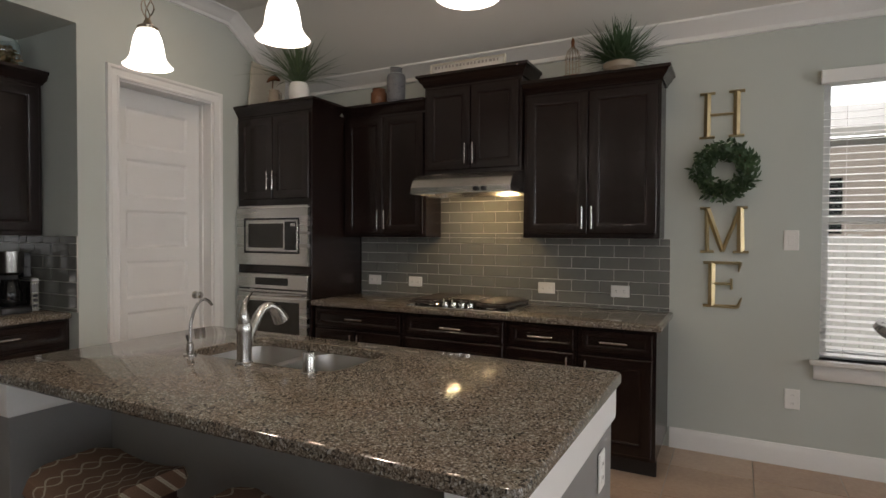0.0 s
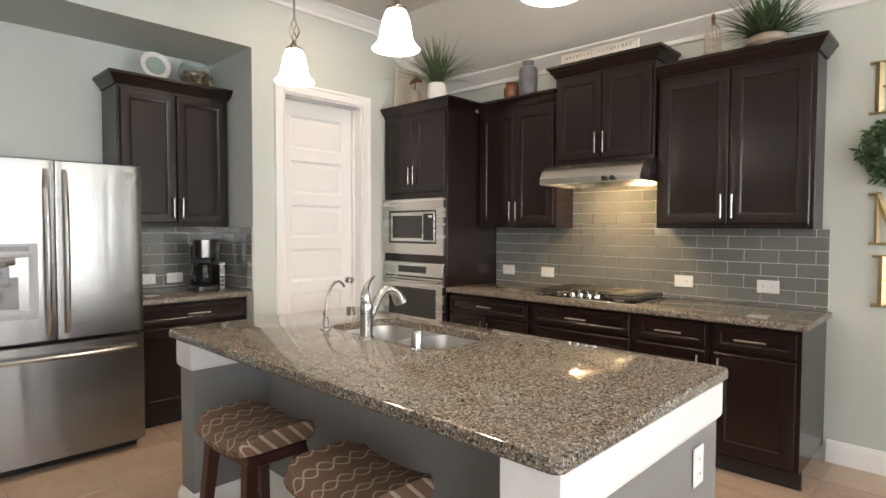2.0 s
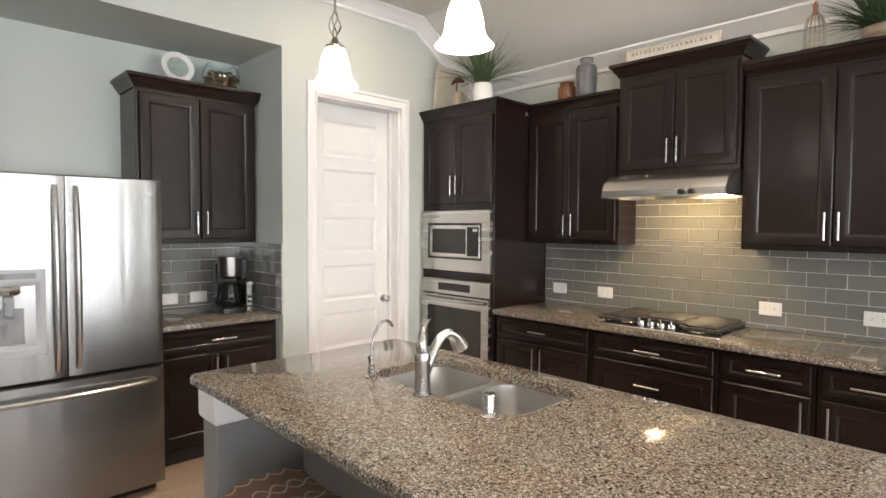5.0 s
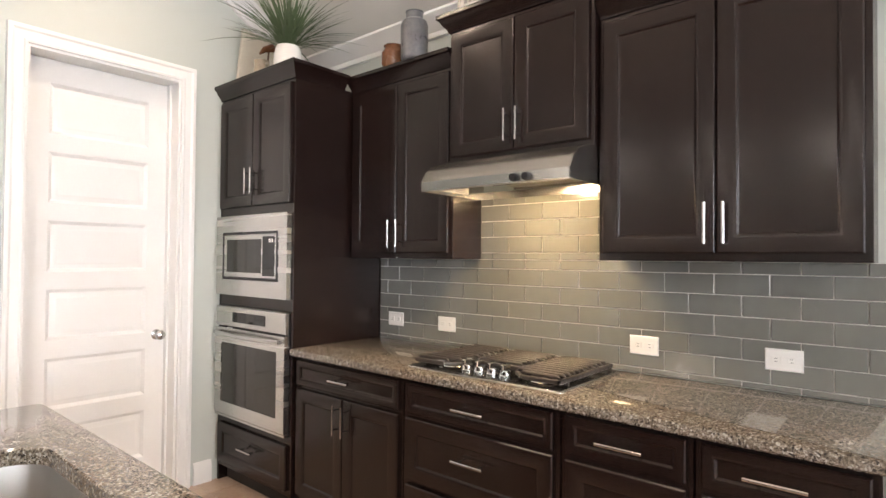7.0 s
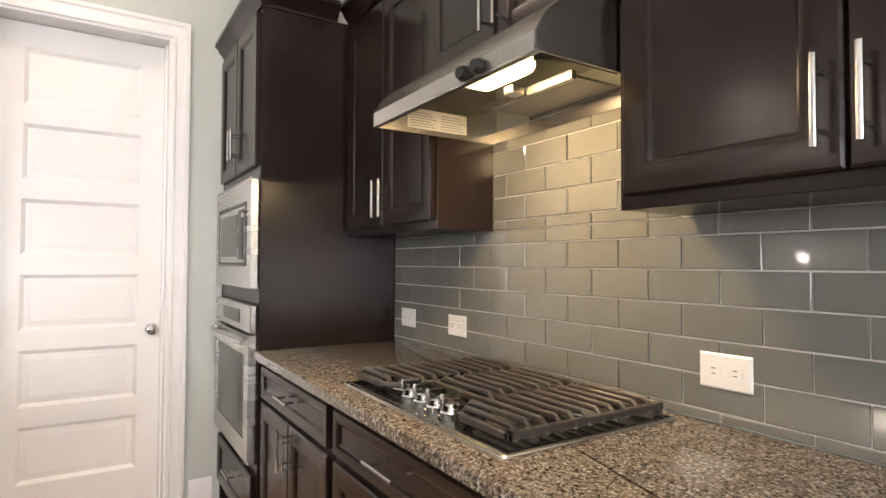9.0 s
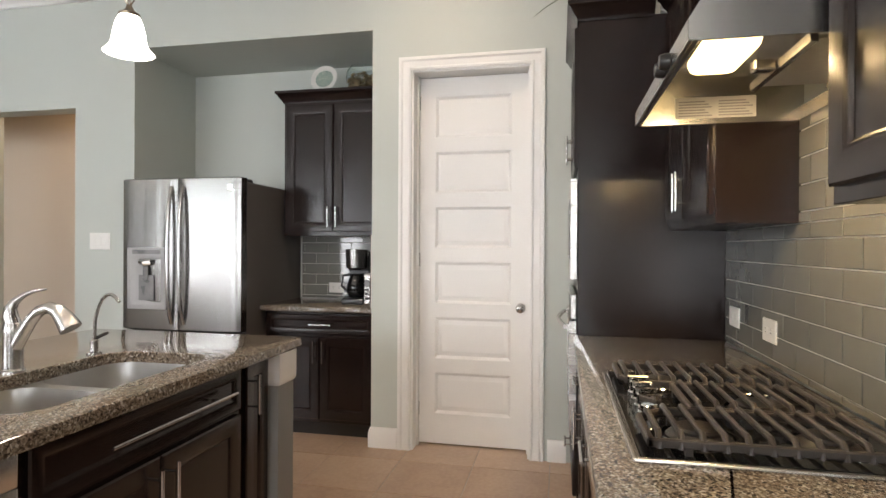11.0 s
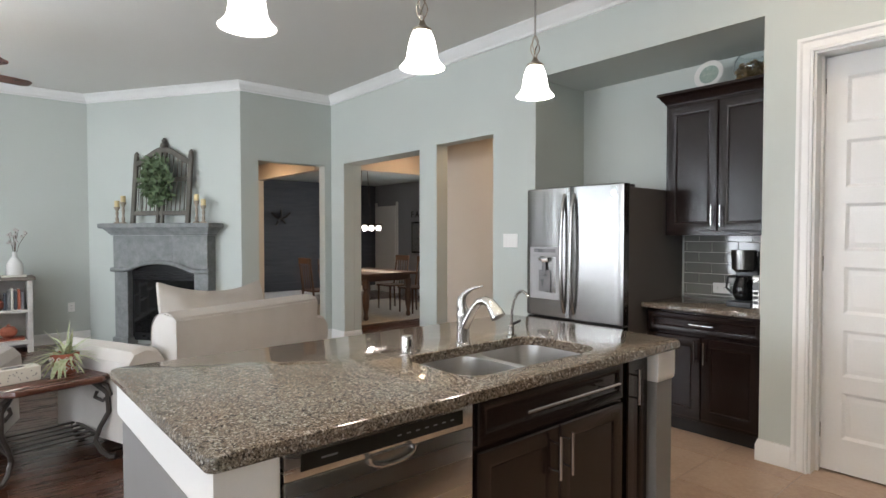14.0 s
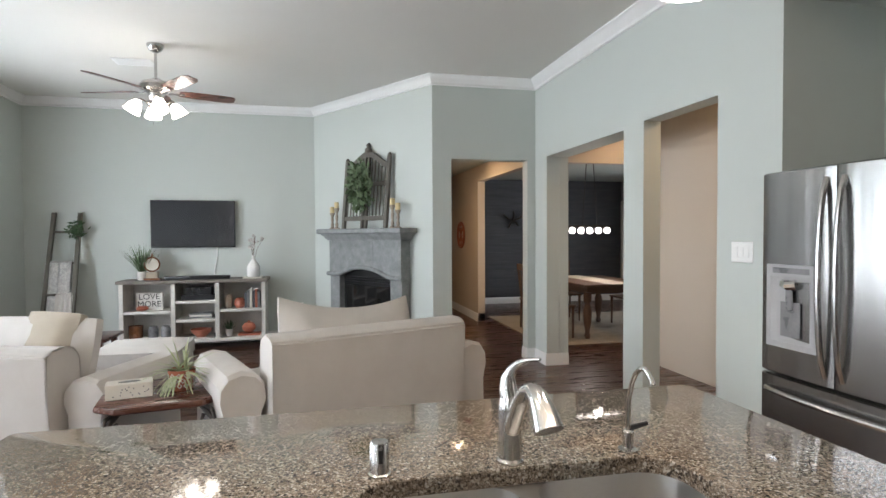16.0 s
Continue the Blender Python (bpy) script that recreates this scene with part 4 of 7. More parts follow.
def cooktop():
    x0, x1, y0, y1, z = 1.62, 2.41, -0.605, -0.075, 0.914
    c = thing("gas_cooktop", (2.0, -0.34, z), "stainless gas cooktop with black iron grates", "cooktop")
    bm = bmesh.new()
    counter_slab(bm, slab_outline(x0, x1, y0, y1, 0.012, 3), z, z + 0.008, 0.003)
    part("tray", bm, STEEL, c, "brushed stainless tray")
    boxpart("pan", (x0 + 0.012, x1 - 0.012, y0 + 0.014, y1 - 0.012, z + 0.006, z + 0.0095), GLASSBLK, c, 0.001)
    # burners: four corners and a long centre one
    for bx, by, r in ((1.78, -0.20, 0.045), (1.78, -0.45, 0.04), (2.25, -0.20, 0.045), (2.25, -0.45, 0.05), (2.015, -0.25, 0.06)):
        bm = bmesh.new()
        lathe(bm, [(0, 0.0), (r + 0.018, 0.0), (r + 0.012, 0.006), (r, 0.012), (r, 0.017), (r * 0.9, 0.022), (0, 0.023)], (bx, by, z + 0.009), 20)
        part("burner", bm, IRON, c)
        bm = bmesh.new()
        lathe(bm, [(r + 0.022, 0.0), (r + 0.034, 0.0), (r + 0.03, 0.004), (r + 0.024, 0.004)], (bx, by, z + 0.009), 20, False)
        part("burner_ring", bm, CHROME, c)
    zt = z + 0.050
    gy1 = y1 - 0.02
    for gx0, gx1, gy0 in ((x0 + 0.022, 1.885, y0 + 0.03), (1.889, 2.142, y0 + 0.16), (2.146, x1 - 0.022, y0 + 0.03)):
        bm = bmesh.new()
        cut = 0.07 if gx1 < 1.9 or gx0 > 2.1 else 0.0
        inner = 1 if gx1 < 1.9 else -1
        for q in ((gx0, gx0 + 0.014, gy0 + (cut if inner < 0 else 0), gy1), (gx1 - 0.014, gx1, gy0 + (cut if inner > 0 else 0), gy1), (gx0 + (cut if inner < 0 else 0), gx1 - (cut if inner > 0 else 0), gy0, gy0 + 0.014), (gx0, gx1, gy1 - 0.014, gy1)):
            box(bm, q[0], q[1], q[2], q[3], zt - 0.026, zt - 0.008, 0.003)
        if cut:
            cx, ex = (gx1 - cut, gx1 - 0.007) if inner > 0 else (gx0 + cut, gx0 + 0.007)
            tube(bm, [(cx, gy0 + 0.007, zt - 0.017), (ex, gy0 + cut, zt - 0.017)], 0.009, 8)
        for fx in (gx0 + (0.004 if inner > 0 else 0.03), gx1 - (0.018 if inner < 0 else 0.03)):
            for fy in (gy0 + cut + 0.002, gy1 - 0.016):
                box(bm, fx, fx + 0.014, fy, fy + 0.014, z + 0.0095, zt - 0.02)
        part("grate_frame", bm, IRON, c)
        k = 11 if cut else 8
        for i in range(k):
            by = gy0 + 0.012 + (gy1 - gy0 - 0.03) * (i + 0.3) / k
            trim = max(0.0, cut - (by - gy0)) if cut else 0.0
            ax, bx = gx0 + (trim if inner < 0 else 0), gx1 - (trim if inner > 0 else 0)
            bm = bmesh.new()
            tube(bm, [(ax + 0.003, by, z + 0.022), (ax + 0.006, by, zt - 0.014), (ax + 0.022, by, zt), (bx - 0.022, by, zt), (bx - 0.006, by, zt - 0.014), (bx - 0.003, by, z + 0.022)], 0.0068, 8)
            part("grate_bar", bm, IRON, c)
    for i in range(4):
        kx = 1.915 + i * 0.066
        bm = bmesh.new()
        lathe(bm, [(0, 0), (0.027, 0), (0.027, 0.008), (0.024, 0.012), (0.023, 0.026), (0.020, 0.03), (0, 0.031)], (kx, y0 + 0.075, z + 0.009), 20)
        box(bm, kx - 0.0075, kx + 0.0075, y0 + 0.047, y0 + 0.103, z + 0.036, z + 0.062, 0.003)
        part("knob", bm, CHROME, c, "chrome control knob")


cooktop()


def wall_plate(m, x, z, w, h, slots, label, category, name="outlet"):
    """An outlet or switch plate on a wall facing -y."""
    p = thing(name, m @ Matrix.Translation((x, 0, z)), label, category)
    bm = bmesh.new()
    nested(bm, x - w / 2, x + w / 2, z - h / 2, z + h / 2, ((0, 0), (0, -0.003), (0.004, -0.006), (0.005, -0.006)))
    part("plate", bm, PLASTIC, p, "", m)
    for kind, a, b in slots:
        if kind == "rocker":
            boxpart("rocker", (a - 0.017, a + 0.017, -0.0095, -0.0055, b - 0.033, b + 0.033), PLASTIC, p, 0.002, "", m)
        else:
            boxpart("socket", (a - 0.017, a + 0.017, -0.0078, -0.0055, b - 0.014, b + 0.014), PLASTIC, p, 0.002, "", m)
            for s in (-0.006, 0.006):
                if kind == "flat":
                    boxpart("slot", (a - 0.005, a + 0.005, -0.0084, -0.0076, b + s - 0.001, b + s + 0.001), BLACK, p, 0, "", m)
                else:
                    boxpart("slot", (a + s - 0.001, a + s + 0.001, -0.0084, -0.0076, b - 0.005, b + 0.005), BLACK, p, 0, "", m)


SPL = Matrix.Translation((0, -0.0115, 0))
for ox in (0.954, 1.363, 2.495, 3.027):
    wall_plate(SPL, ox, 1.038, 0.128, 0.083, [("flat", ox - 0.026, 1.038), ("flat", ox + 0.026, 1.038)], "white horizontal duplex outlet on the tile backsplash", "outlet")
wall_plate(I4, 4.045, 1.405, 0.082, 0.125, [("rocker", 4.045, 1.405)], "white rocker light switch on the wall", "switch", "light_switch")
wall_plate(I4, 4.065, 0.42, 0.082, 0.125, [("up", 4.065, 0.445), ("up", 4.065, 0.395)], "white duplex outlet low on the wall", "outlet")


# HOME letters of gilded wood, each cut with a ridge
def letter(name, strokes, x, z, label):
    t = thing(name, (x, -0.002, z), label, "wall letter", "gilded letters on the wall")
    bm = bmesh.new()
    for (ax, az), (bx, bz), wa, wb in strokes:
        a, b = Vector((ax, 0, az)), Vector((bx, 0, bz))
        d = (b - a).normalized()
        s = Vector((d.z, 0, -d.x))
        rows = []
        for p, w in ((a, wa), (b, wb)):
            rows.append([p + s * w, p + s * w + Vector((0, -0.008, 0)), p + Vector((0, -0.024, 0)), p - s * w + Vector((0, -0.008, 0)), p - s * w])
        ring_loop(bm, rows)
    part("letter_body", bm, GOLD, t, "", Matrix.Translation((x, -0.002, z)))


def serif(x, z, w=0.045, h=0.009):
    return ((x - w, z), (x + w, z), h, h)


H = 0.30
letter("letter_h", [((0.045, 0.006), (0.045, H - 0.006), 0.02, 0.02), ((0.215, 0.006), (0.215, H - 0.006), 0.02, 0.02), ((0.06, 0.152), (0.2, 0.152), 0.009, 0.009), serif(0.045, 0.008), serif(0.045, H - 0.008), serif(0.215, 0.008), serif(0.215, H - 0.008)], 3.52, 2.065, "gilded wooden letter H on the wall")
letter("letter_m", [((0.045, 0.006), (0.04, H - 0.006), 0.013, 0.013), ((0.04, H - 0.006), (0.135, 0.01), 0.02, 0.015), ((0.135, 0.01), (0.235, H - 0.006), 0.012, 0.012), ((0.235, H - 0.006), (0.24, 0.006), 0.02, 0.022), serif(0.045, 0.008, 0.04), serif(0.24, 0.008), serif(0.03, H - 0.008, 0.03), serif(0.245, H - 0.008, 0.03)], 3.53, 1.32, "gilded wooden letter M on the wall")
letter("letter_e", [((0.05, 0.006), (0.05, H - 0.006), 0.021, 0.021), ((0.0, 0.009), (0.20, 0.009), 0.009, 0.012), ((0.20, 0.005), (0.225, 0.07), 0.012, 0.004), ((0.0, H - 0.009), (0.215, H - 0.009), 0.009, 0.01), ((0.215, H - 0.003), (0.205, H - 0.065), 0.011, 0.004), ((0.06, 0.155), (0.165, 0.155), 0.009, 0.009), ((0.165, 0.19), (0.165, 0.12), 0.008, 0.008)], 3.555, 0.965, "gilded wooden letter E on the wall")


def leaf(bm, base, way, up, length, width, bend=0.3, n=3):
    """A pointed, bending blade of two strips."""
    way, up = way.normalized(), up.normalized()
    side = way.cross(up).normalized()
    rows = []
    for i in range(n + 1):
        s = i / n
        p = base + way * length * s - up * bend * length * s * s
        w = width * (math.sin(math.pi * min(0.12 + s * 0.88, 1.0)) ** 0.8) * 0.5 + 0.0004
        rows.append([p + side * w, p - up * w * 0.25, p - side * w])
    vs = [[bm.verts.new(c) for c in r] for r in rows]
    for a, b in zip(vs, vs[1:]):
        bm.faces.new((a[0], a[1], b[1], b[0]))
        bm.faces.new((a[1], a[2], b[2], b[1]))


def wreath(name, m, r, thick, count, size, material, label, seed, squash=1.0):
    rng = random.Random(seed)
    w = thing(name, m, label, "wreath")
    bm = bmesh.new()
    n = 40
    tube(bm, [(r * math.cos(2 * math.pi * i / n), -0.02, squash * r * math.sin(2 * math.pi * i / n)) for i in range(n + 1)], 0.01, 6)
    part("twig_ring", bm, OAK, w, "", m)
    bm = bmesh.new()
    for i in range(count):
        a = rng.uniform(0, 2 * math.pi)
        q = rng.uniform(0, 2 * math.pi)
        k = thick * rng.random() ** 0.6
        out = Vector((math.cos(a), 0, squash * math.sin(a)))
        p = out * r + out * k * math.cos(q) + Vector((0, -0.025 - abs(k * math.sin(q)) * 0.7, 0))
        way = Vector((-math.sin(a), 0, math.cos(a))) * rng.uniform(-0.2, 1) + out * rng.uniform(-0.7, 0.9) + Vector((0, -rng.uniform(0, 0.8), 0))
        up = Vector((rng.uniform(-1, 1), -1, rng.uniform(-1, 1)))
        leaf(bm, p, way, up, size * rng.uniform(0.7, 1.3), size * rng.uniform(0.35, 0.5), 0.2, 2)
    part("leaves", bm, material, w, "", m)


wreath("wreath", pose(3.67, -0.002, 1.845), 0.135, 0.062, 950, 0.042, LEAFB, "round green leaf wreath between the gilded letters", 4)


# ---- fridge alcove ----
NE = facing_east(0, 0)            # local x runs along world y, local y = -world x
NOOKB = "cabinets in the fridge alcove"
mN = NE @ Matrix.Translation((0, 0.70, 0))   # local y = 0 at the alcove's back wall
base_unit(-2.79, -1.97, mN, -0.60, [
    ("drawer", -2.77, -1.992, 0.72, 0.856, (-2.36, 0.79, 0.16, False)),
    ("door", -2.77, -2.378, 0.13, 0.70, (-2.408, 0.60, 0.15, True)),
    ("door", -2.372, -1.992, 0.13, 0.70, (-2.342, 0.60, 0.15, True))], "espresso base cabinet beside the fridge", NOOKB)
upper(-2.79, -1.99, -0.335, 1.41, 2.42, mN, "espresso two-door wall cabinet in the alcove", NOOKB, sides=(True, True))
bm = bmesh.new()
counter_slab(bm, slab_outline(-0.689, -0.055, -2.815, -1.979, 0.008, 2), 0.876, 0.914)
tagged(part("countertop", bm, GRANITE), "short polished brown granite counter in the alcove", "countertop")
wall_plate(mN @ Matrix.Translation((0, -0.0115, 0)), -2.50, 1.0, 0.125, 0.08, [("flat", -2.525, 1.0), ("flat", -2.475, 1.0)], "white horizontal outlet on the alcove backsplash", "outlet")
wall_plate(mN @ Matrix.Translation((0, -0.0115, 0)), -2.29, 1.0, 0.125, 0.08, [("flat", -2.315, 1.0), ("flat", -2.265, 1.0)], "white horizontal outlet behind the coffee maker", "outlet")
wall_plate(NE, -4.08, 1.36, 0.175, 0.125, [("rocker", -4.125, 1.36), ("rocker", -4.08, 1.36), ("rocker", -4.035, 1.36)], "white triple rocker switch plate on the wall", "switch", "light_switch")


def fridge():
    y0, y1, ym = -3.715, -2.812, -3.272
    f = thing("refrigerator", (-0.25, -3.26, 0), "stainless french-door refrigerator with a bottom freezer", "refrigerator")
    boxpart("case", (-0.70, 0.11, y0 + 0.004, y1 - 0.004, 0.03, 1.765), FRIDGESIDE, f, 0.006, "grey painted case")
    boxpart("hinge_cover", (0.0, 0.12, y0 + 0.02, y0 + 0.12, 1.765, 1.79), BLACK, f, 0.008)
    boxpart("hinge_cover", (0.0, 0.12, y1 - 0.12, y1 - 0.02, 1.765, 1.79), BLACK, f, 0.008)
    boxpart("foot_grille", (0.0, 0.09, y0 + 0.02, y1 - 0.02, 0.0, 0.05), BLACK, f, 0.002)

    def front(name, a, b, z0, z1, holes=()):
        """A softly bowed steel front."""
        bm = bmesh.new()
        n = 14
        rows = []
        for i in range(n + 1):
            y = a + (b - a) * i / n
            e = min(i, n - i) / n
            bow = 0.014 * (1 - ((y - (y0 + y1) / 2) / ((y1 - y0) / 2)) ** 2) - (0.008 if e == 0 else 0)
            rows.append([(0.116, y, z0), (0.188 + bow - 0.006, y, z0), (0.194 + bow, y, z0 + 0.008), (0.194 + bow, y, z1 - 0.008), (0.188 + bow - 0.006, y, z1), (0.116, y, z1)])
        ring_loop(bm, rows)
        return part(name, bm, STEELV, f)
    zs, zt = 0.752, 1.788
    left = front("door", y0, ym - 0.003, zs, zt)
    right = front("door", ym + 0.003, y1, zs, zt)
    drawer = front("freezer_drawer", y0, y1, 0.065, 0.742)
    for d, y in ((left, ym - 0.045), (right, ym + 0.045)):
        bm = bmesh.new()
        n = 14
        pts = [(0.206 + 0.05 * math.sin(math.pi * i / n) ** 0.5, y, 0.80 + 0.93 * i / n) for i in range(n + 1)]
        tube(bm, pts, 0.014, 10)
        part("handle", bm, NICKEL, d)
    bm = bmesh.new()
    pts = [(0.205 + 0.052 * math.sin(math.pi * i / 14) ** 0.45, y0 + 0.05 + (y1 - y0 - 0.10) * i / 14, 0.668) for i in range(15)]
    tube(bm, pts, 0.015, 10)
    part("handle", bm, NICKEL, drawer)
    bm = bmesh.new()
    for q in ((-3.66, -3.36, 1.255, 1.315), (-3.66, -3.36, 0.895, 0.925), (-3.66, -3.635, 0.925, 1.255), (-3.385, -3.36, 0.925, 1.255)):
        box(bm, 0.197, 0.2135, q[0], q[1], q[2], q[3])
    part("dispenser_frame", bm, DISPENSER, left, "grey dispenser frame")
    boxpart("dispenser_panel", (0.2137, 0.215, -3.62, -3.40, 1.272, 1.30), GREYCER, left, 0)
    bm = bmesh.new()
    nested(bm, -3.635, -3.385, 0.925, 1.255, ((0, 0), (0.012, 0.004), (0.028, 0.009), (0.04, 0.010)), 0)
    part("dispenser_well", bm, DISPENSER, left, "recessed grey well", NE @ Matrix.Translation((0, -0.2125, 0)))
    bm = bmesh.new()
    tube(bm, [(0.212, -3.545, 1.22), (0.228, -3.51, 1.215), (0.212, -3.475, 1.22)], 0.026, 10)
    part("spout", bm, CHROME, left)
    boxpart("nozzle", (0.214, 0.226, -3.53, -3.49, 1.09, 1.19), GREYCER, left, 0.004)
    boxpart("paddle", (0.2105, 0.2145, -3.57, -3.45, 0.955, 1.13), GREYCER, left, 0.002, "pale grey dispenser paddle")
    boxpart("badge", (0.2025, 0.204, -2.90, -2.865, 1.70, 1.74), CHROME, right, 0)


fridge()


def coffee_maker():
    m = pose(-0.37, -2.20, 0.914, 0, 0, 90) @ Matrix.Diagonal((0.92, 1.0, 1.17, 1))
    c = thing("coffee_maker", m, "black and steel drip coffee maker with a glass carafe", "coffee maker")
    boxpart("base", (-0.09, 0.09, -0.12, 0.09, 0, 0.035), BLACK, c, 0.008, "", m, 2)
    boxpart("tower", (-0.085, 0.085, 0.02, 0.09, 0.035, 0.30), BLACK, c, 0.008, "", m)
    bm = bmesh.new()
    lathe(bm, [(0.06, 0.21), (0.082, 0.225), (0.088, 0.33), (0.088, 0.338), (0, 0.34)], (0, -0.03, 0), 24)
    part("brew_basket", bm, STEELV, c, "brushed steel brew housing", m)
    bm = bmesh.new()
    lathe(bm, [(0.0, 0.04), (0.055, 0.04), (0.074, 0.07), (0.076, 0.11), (0.060, 0.155), (0.05, 0.175), (0.052, 0.185), (0.0, 0.186)], (0, -0.03, 0), 24)
    part("carafe", bm, GLASSBLK, c, "dark glass carafe of coffee", m)
    bm = bmesh.new()
    tube(bm, [(-0.055, -0.03, 0.18), (-0.105, -0.05, 0.175), (-0.115, -0.055, 0.11), (-0.075, -0.04, 0.075)], 0.009, 8)
    part("carafe_handle", bm, BLACK, c, "", m)
    boxpart("control_panel", (0.092, 0.145, -0.11, 0.06, 0.0, 0.19), STEEL, c, 0.006, "", m)
    boxpart("display", (0.1, 0.137, -0.1125, -0.1105, 0.11, 0.155), GREYCER, c, 0, "", m)
    for z in (0.03, 0.06, 0.085):
        boxpart("button", (0.104, 0.133, -0.1125, -0.1105, z, z + 0.014), BLACK, c, 0, "", m)
    boxpart("water_tank", (0.092, 0.145, -0.02, 0.085, 0.19, 0.33), GLASSBLK, c, 0.006, "", m)


coffee_maker()


# ---- island ----
IX0, IX1, IY0, IY1 = 1.155, 3.374, -3.02, -1.893
SX0, SX1, SY0, SY1 = 1.64, 2.435, -2.448, -2.02


def island_top():
    outer = slab_outline(IX0, IX1, IY0, IY1, 0.035, 6)
    inner = slab_outline(SX0, SX1, SY0, SY1, 0.10, 6)
    z0, z1, e = 0.872, 0.914, 0.012
    bm = bmesh.new()
    o = [[bm.verts.new((*p, z)) for p in q] for q, z in ((grow(outer, -0.006), z0), (outer, z0 + 0.008), (outer, z1 - e), (grow(outer, -e * 0.3), z1 - e * 0.3), (grow(outer, -e), z1))]
    i = [[bm.verts.new((*p, z)) for p in q] for q, z in ((inner, z0), (inner, z1 - 0.004), (grow(inner, 0.003), z1))]
    k = len(outer)
    for rows, flip in ((o, False), (i, True)):
        for a, b in zip(rows, rows[1:]):
            for j in range(k):
                h = (j + 1) % k
                bm.faces.new((a[j], a[h], b[h], b[j]) if not flip else (a[h], a[j], b[j], b[h]))
    for a, b in ((o[-1], i[-1]), (o[0], i[0])):
        for j in range(k):
            h = (j + 1) % k
            bm.faces.new((a[j], a[h], b[h], b[j]))
    return tagged(part("island_countertop", bm, GRANITE), "polished speckled brown granite island top with a sink cutout", "countertop")


island_top()


def sink():
    s = thing("sink", ((SX0 + SX1) / 2, (SY0 + SY1) / 2, 0.66), "stainless undermount double-bowl sink", "sink")
    xm = 2.03
    for a, b in ((SX0 - 0.012, xm - 0.022), (xm + 0.022, SX1 + 0.012)):
        bm = bmesh.new()
        rows = []
        for ins, z in ((0.0, 0.8705), (0.004, 0.84), (0.012, 0.72), (0.03, 0.695), (0.08, 0.685), (0.15, 0.682)):
            rows.append([(*p, z) for p in slab_outline(a + ins, b - ins, SY0 - 0.012 + ins, SY1 + 0.012 - ins, max(0.085 - ins * 0.3, 0.03), 6)])
        ring_loop(bm, rows, True, False)
        bm.faces.ensure_lookup_table()
        bm.faces.new(bm.verts[-len(rows[0]):])
        part("bowl", bm, SINK, s)
        bm = bmesh.new()
        lathe(bm, [(0.0, 0.0), (0.03, 0.0), (0.043, 0.003), (0.045, 0.0)], ((a + b) / 2, -2.2, 0.684), 20)
        part("drain", bm, CHROME, s)
    bm = bmesh.new()
    for a, b, c, d in ((SX0 - 0.03, xm, SX0 - 0.012, xm - 0.022), (xm, SX1 + 0.03, xm + 0.022, SX1 + 0.012)):
        o = [bm.verts.new((*p, 0.8705)) for p in slab_outline(a, b, SY0 - 0.03, SY1 + 0.03, 0.004, 6)]
        i = [bm.verts.new((*p, 0.8705)) for p in slab_outline(c, d, SY0 - 0.012, SY1 + 0.012, 0.085, 6)]
        for j in range(len(o)):
            h = (j + 1) % len(o)
            bm.faces.new((o[j], o[h], i[h], i[j]))
    part("rim", bm, SINK, s, "flat steel rim between the bowls")


sink()


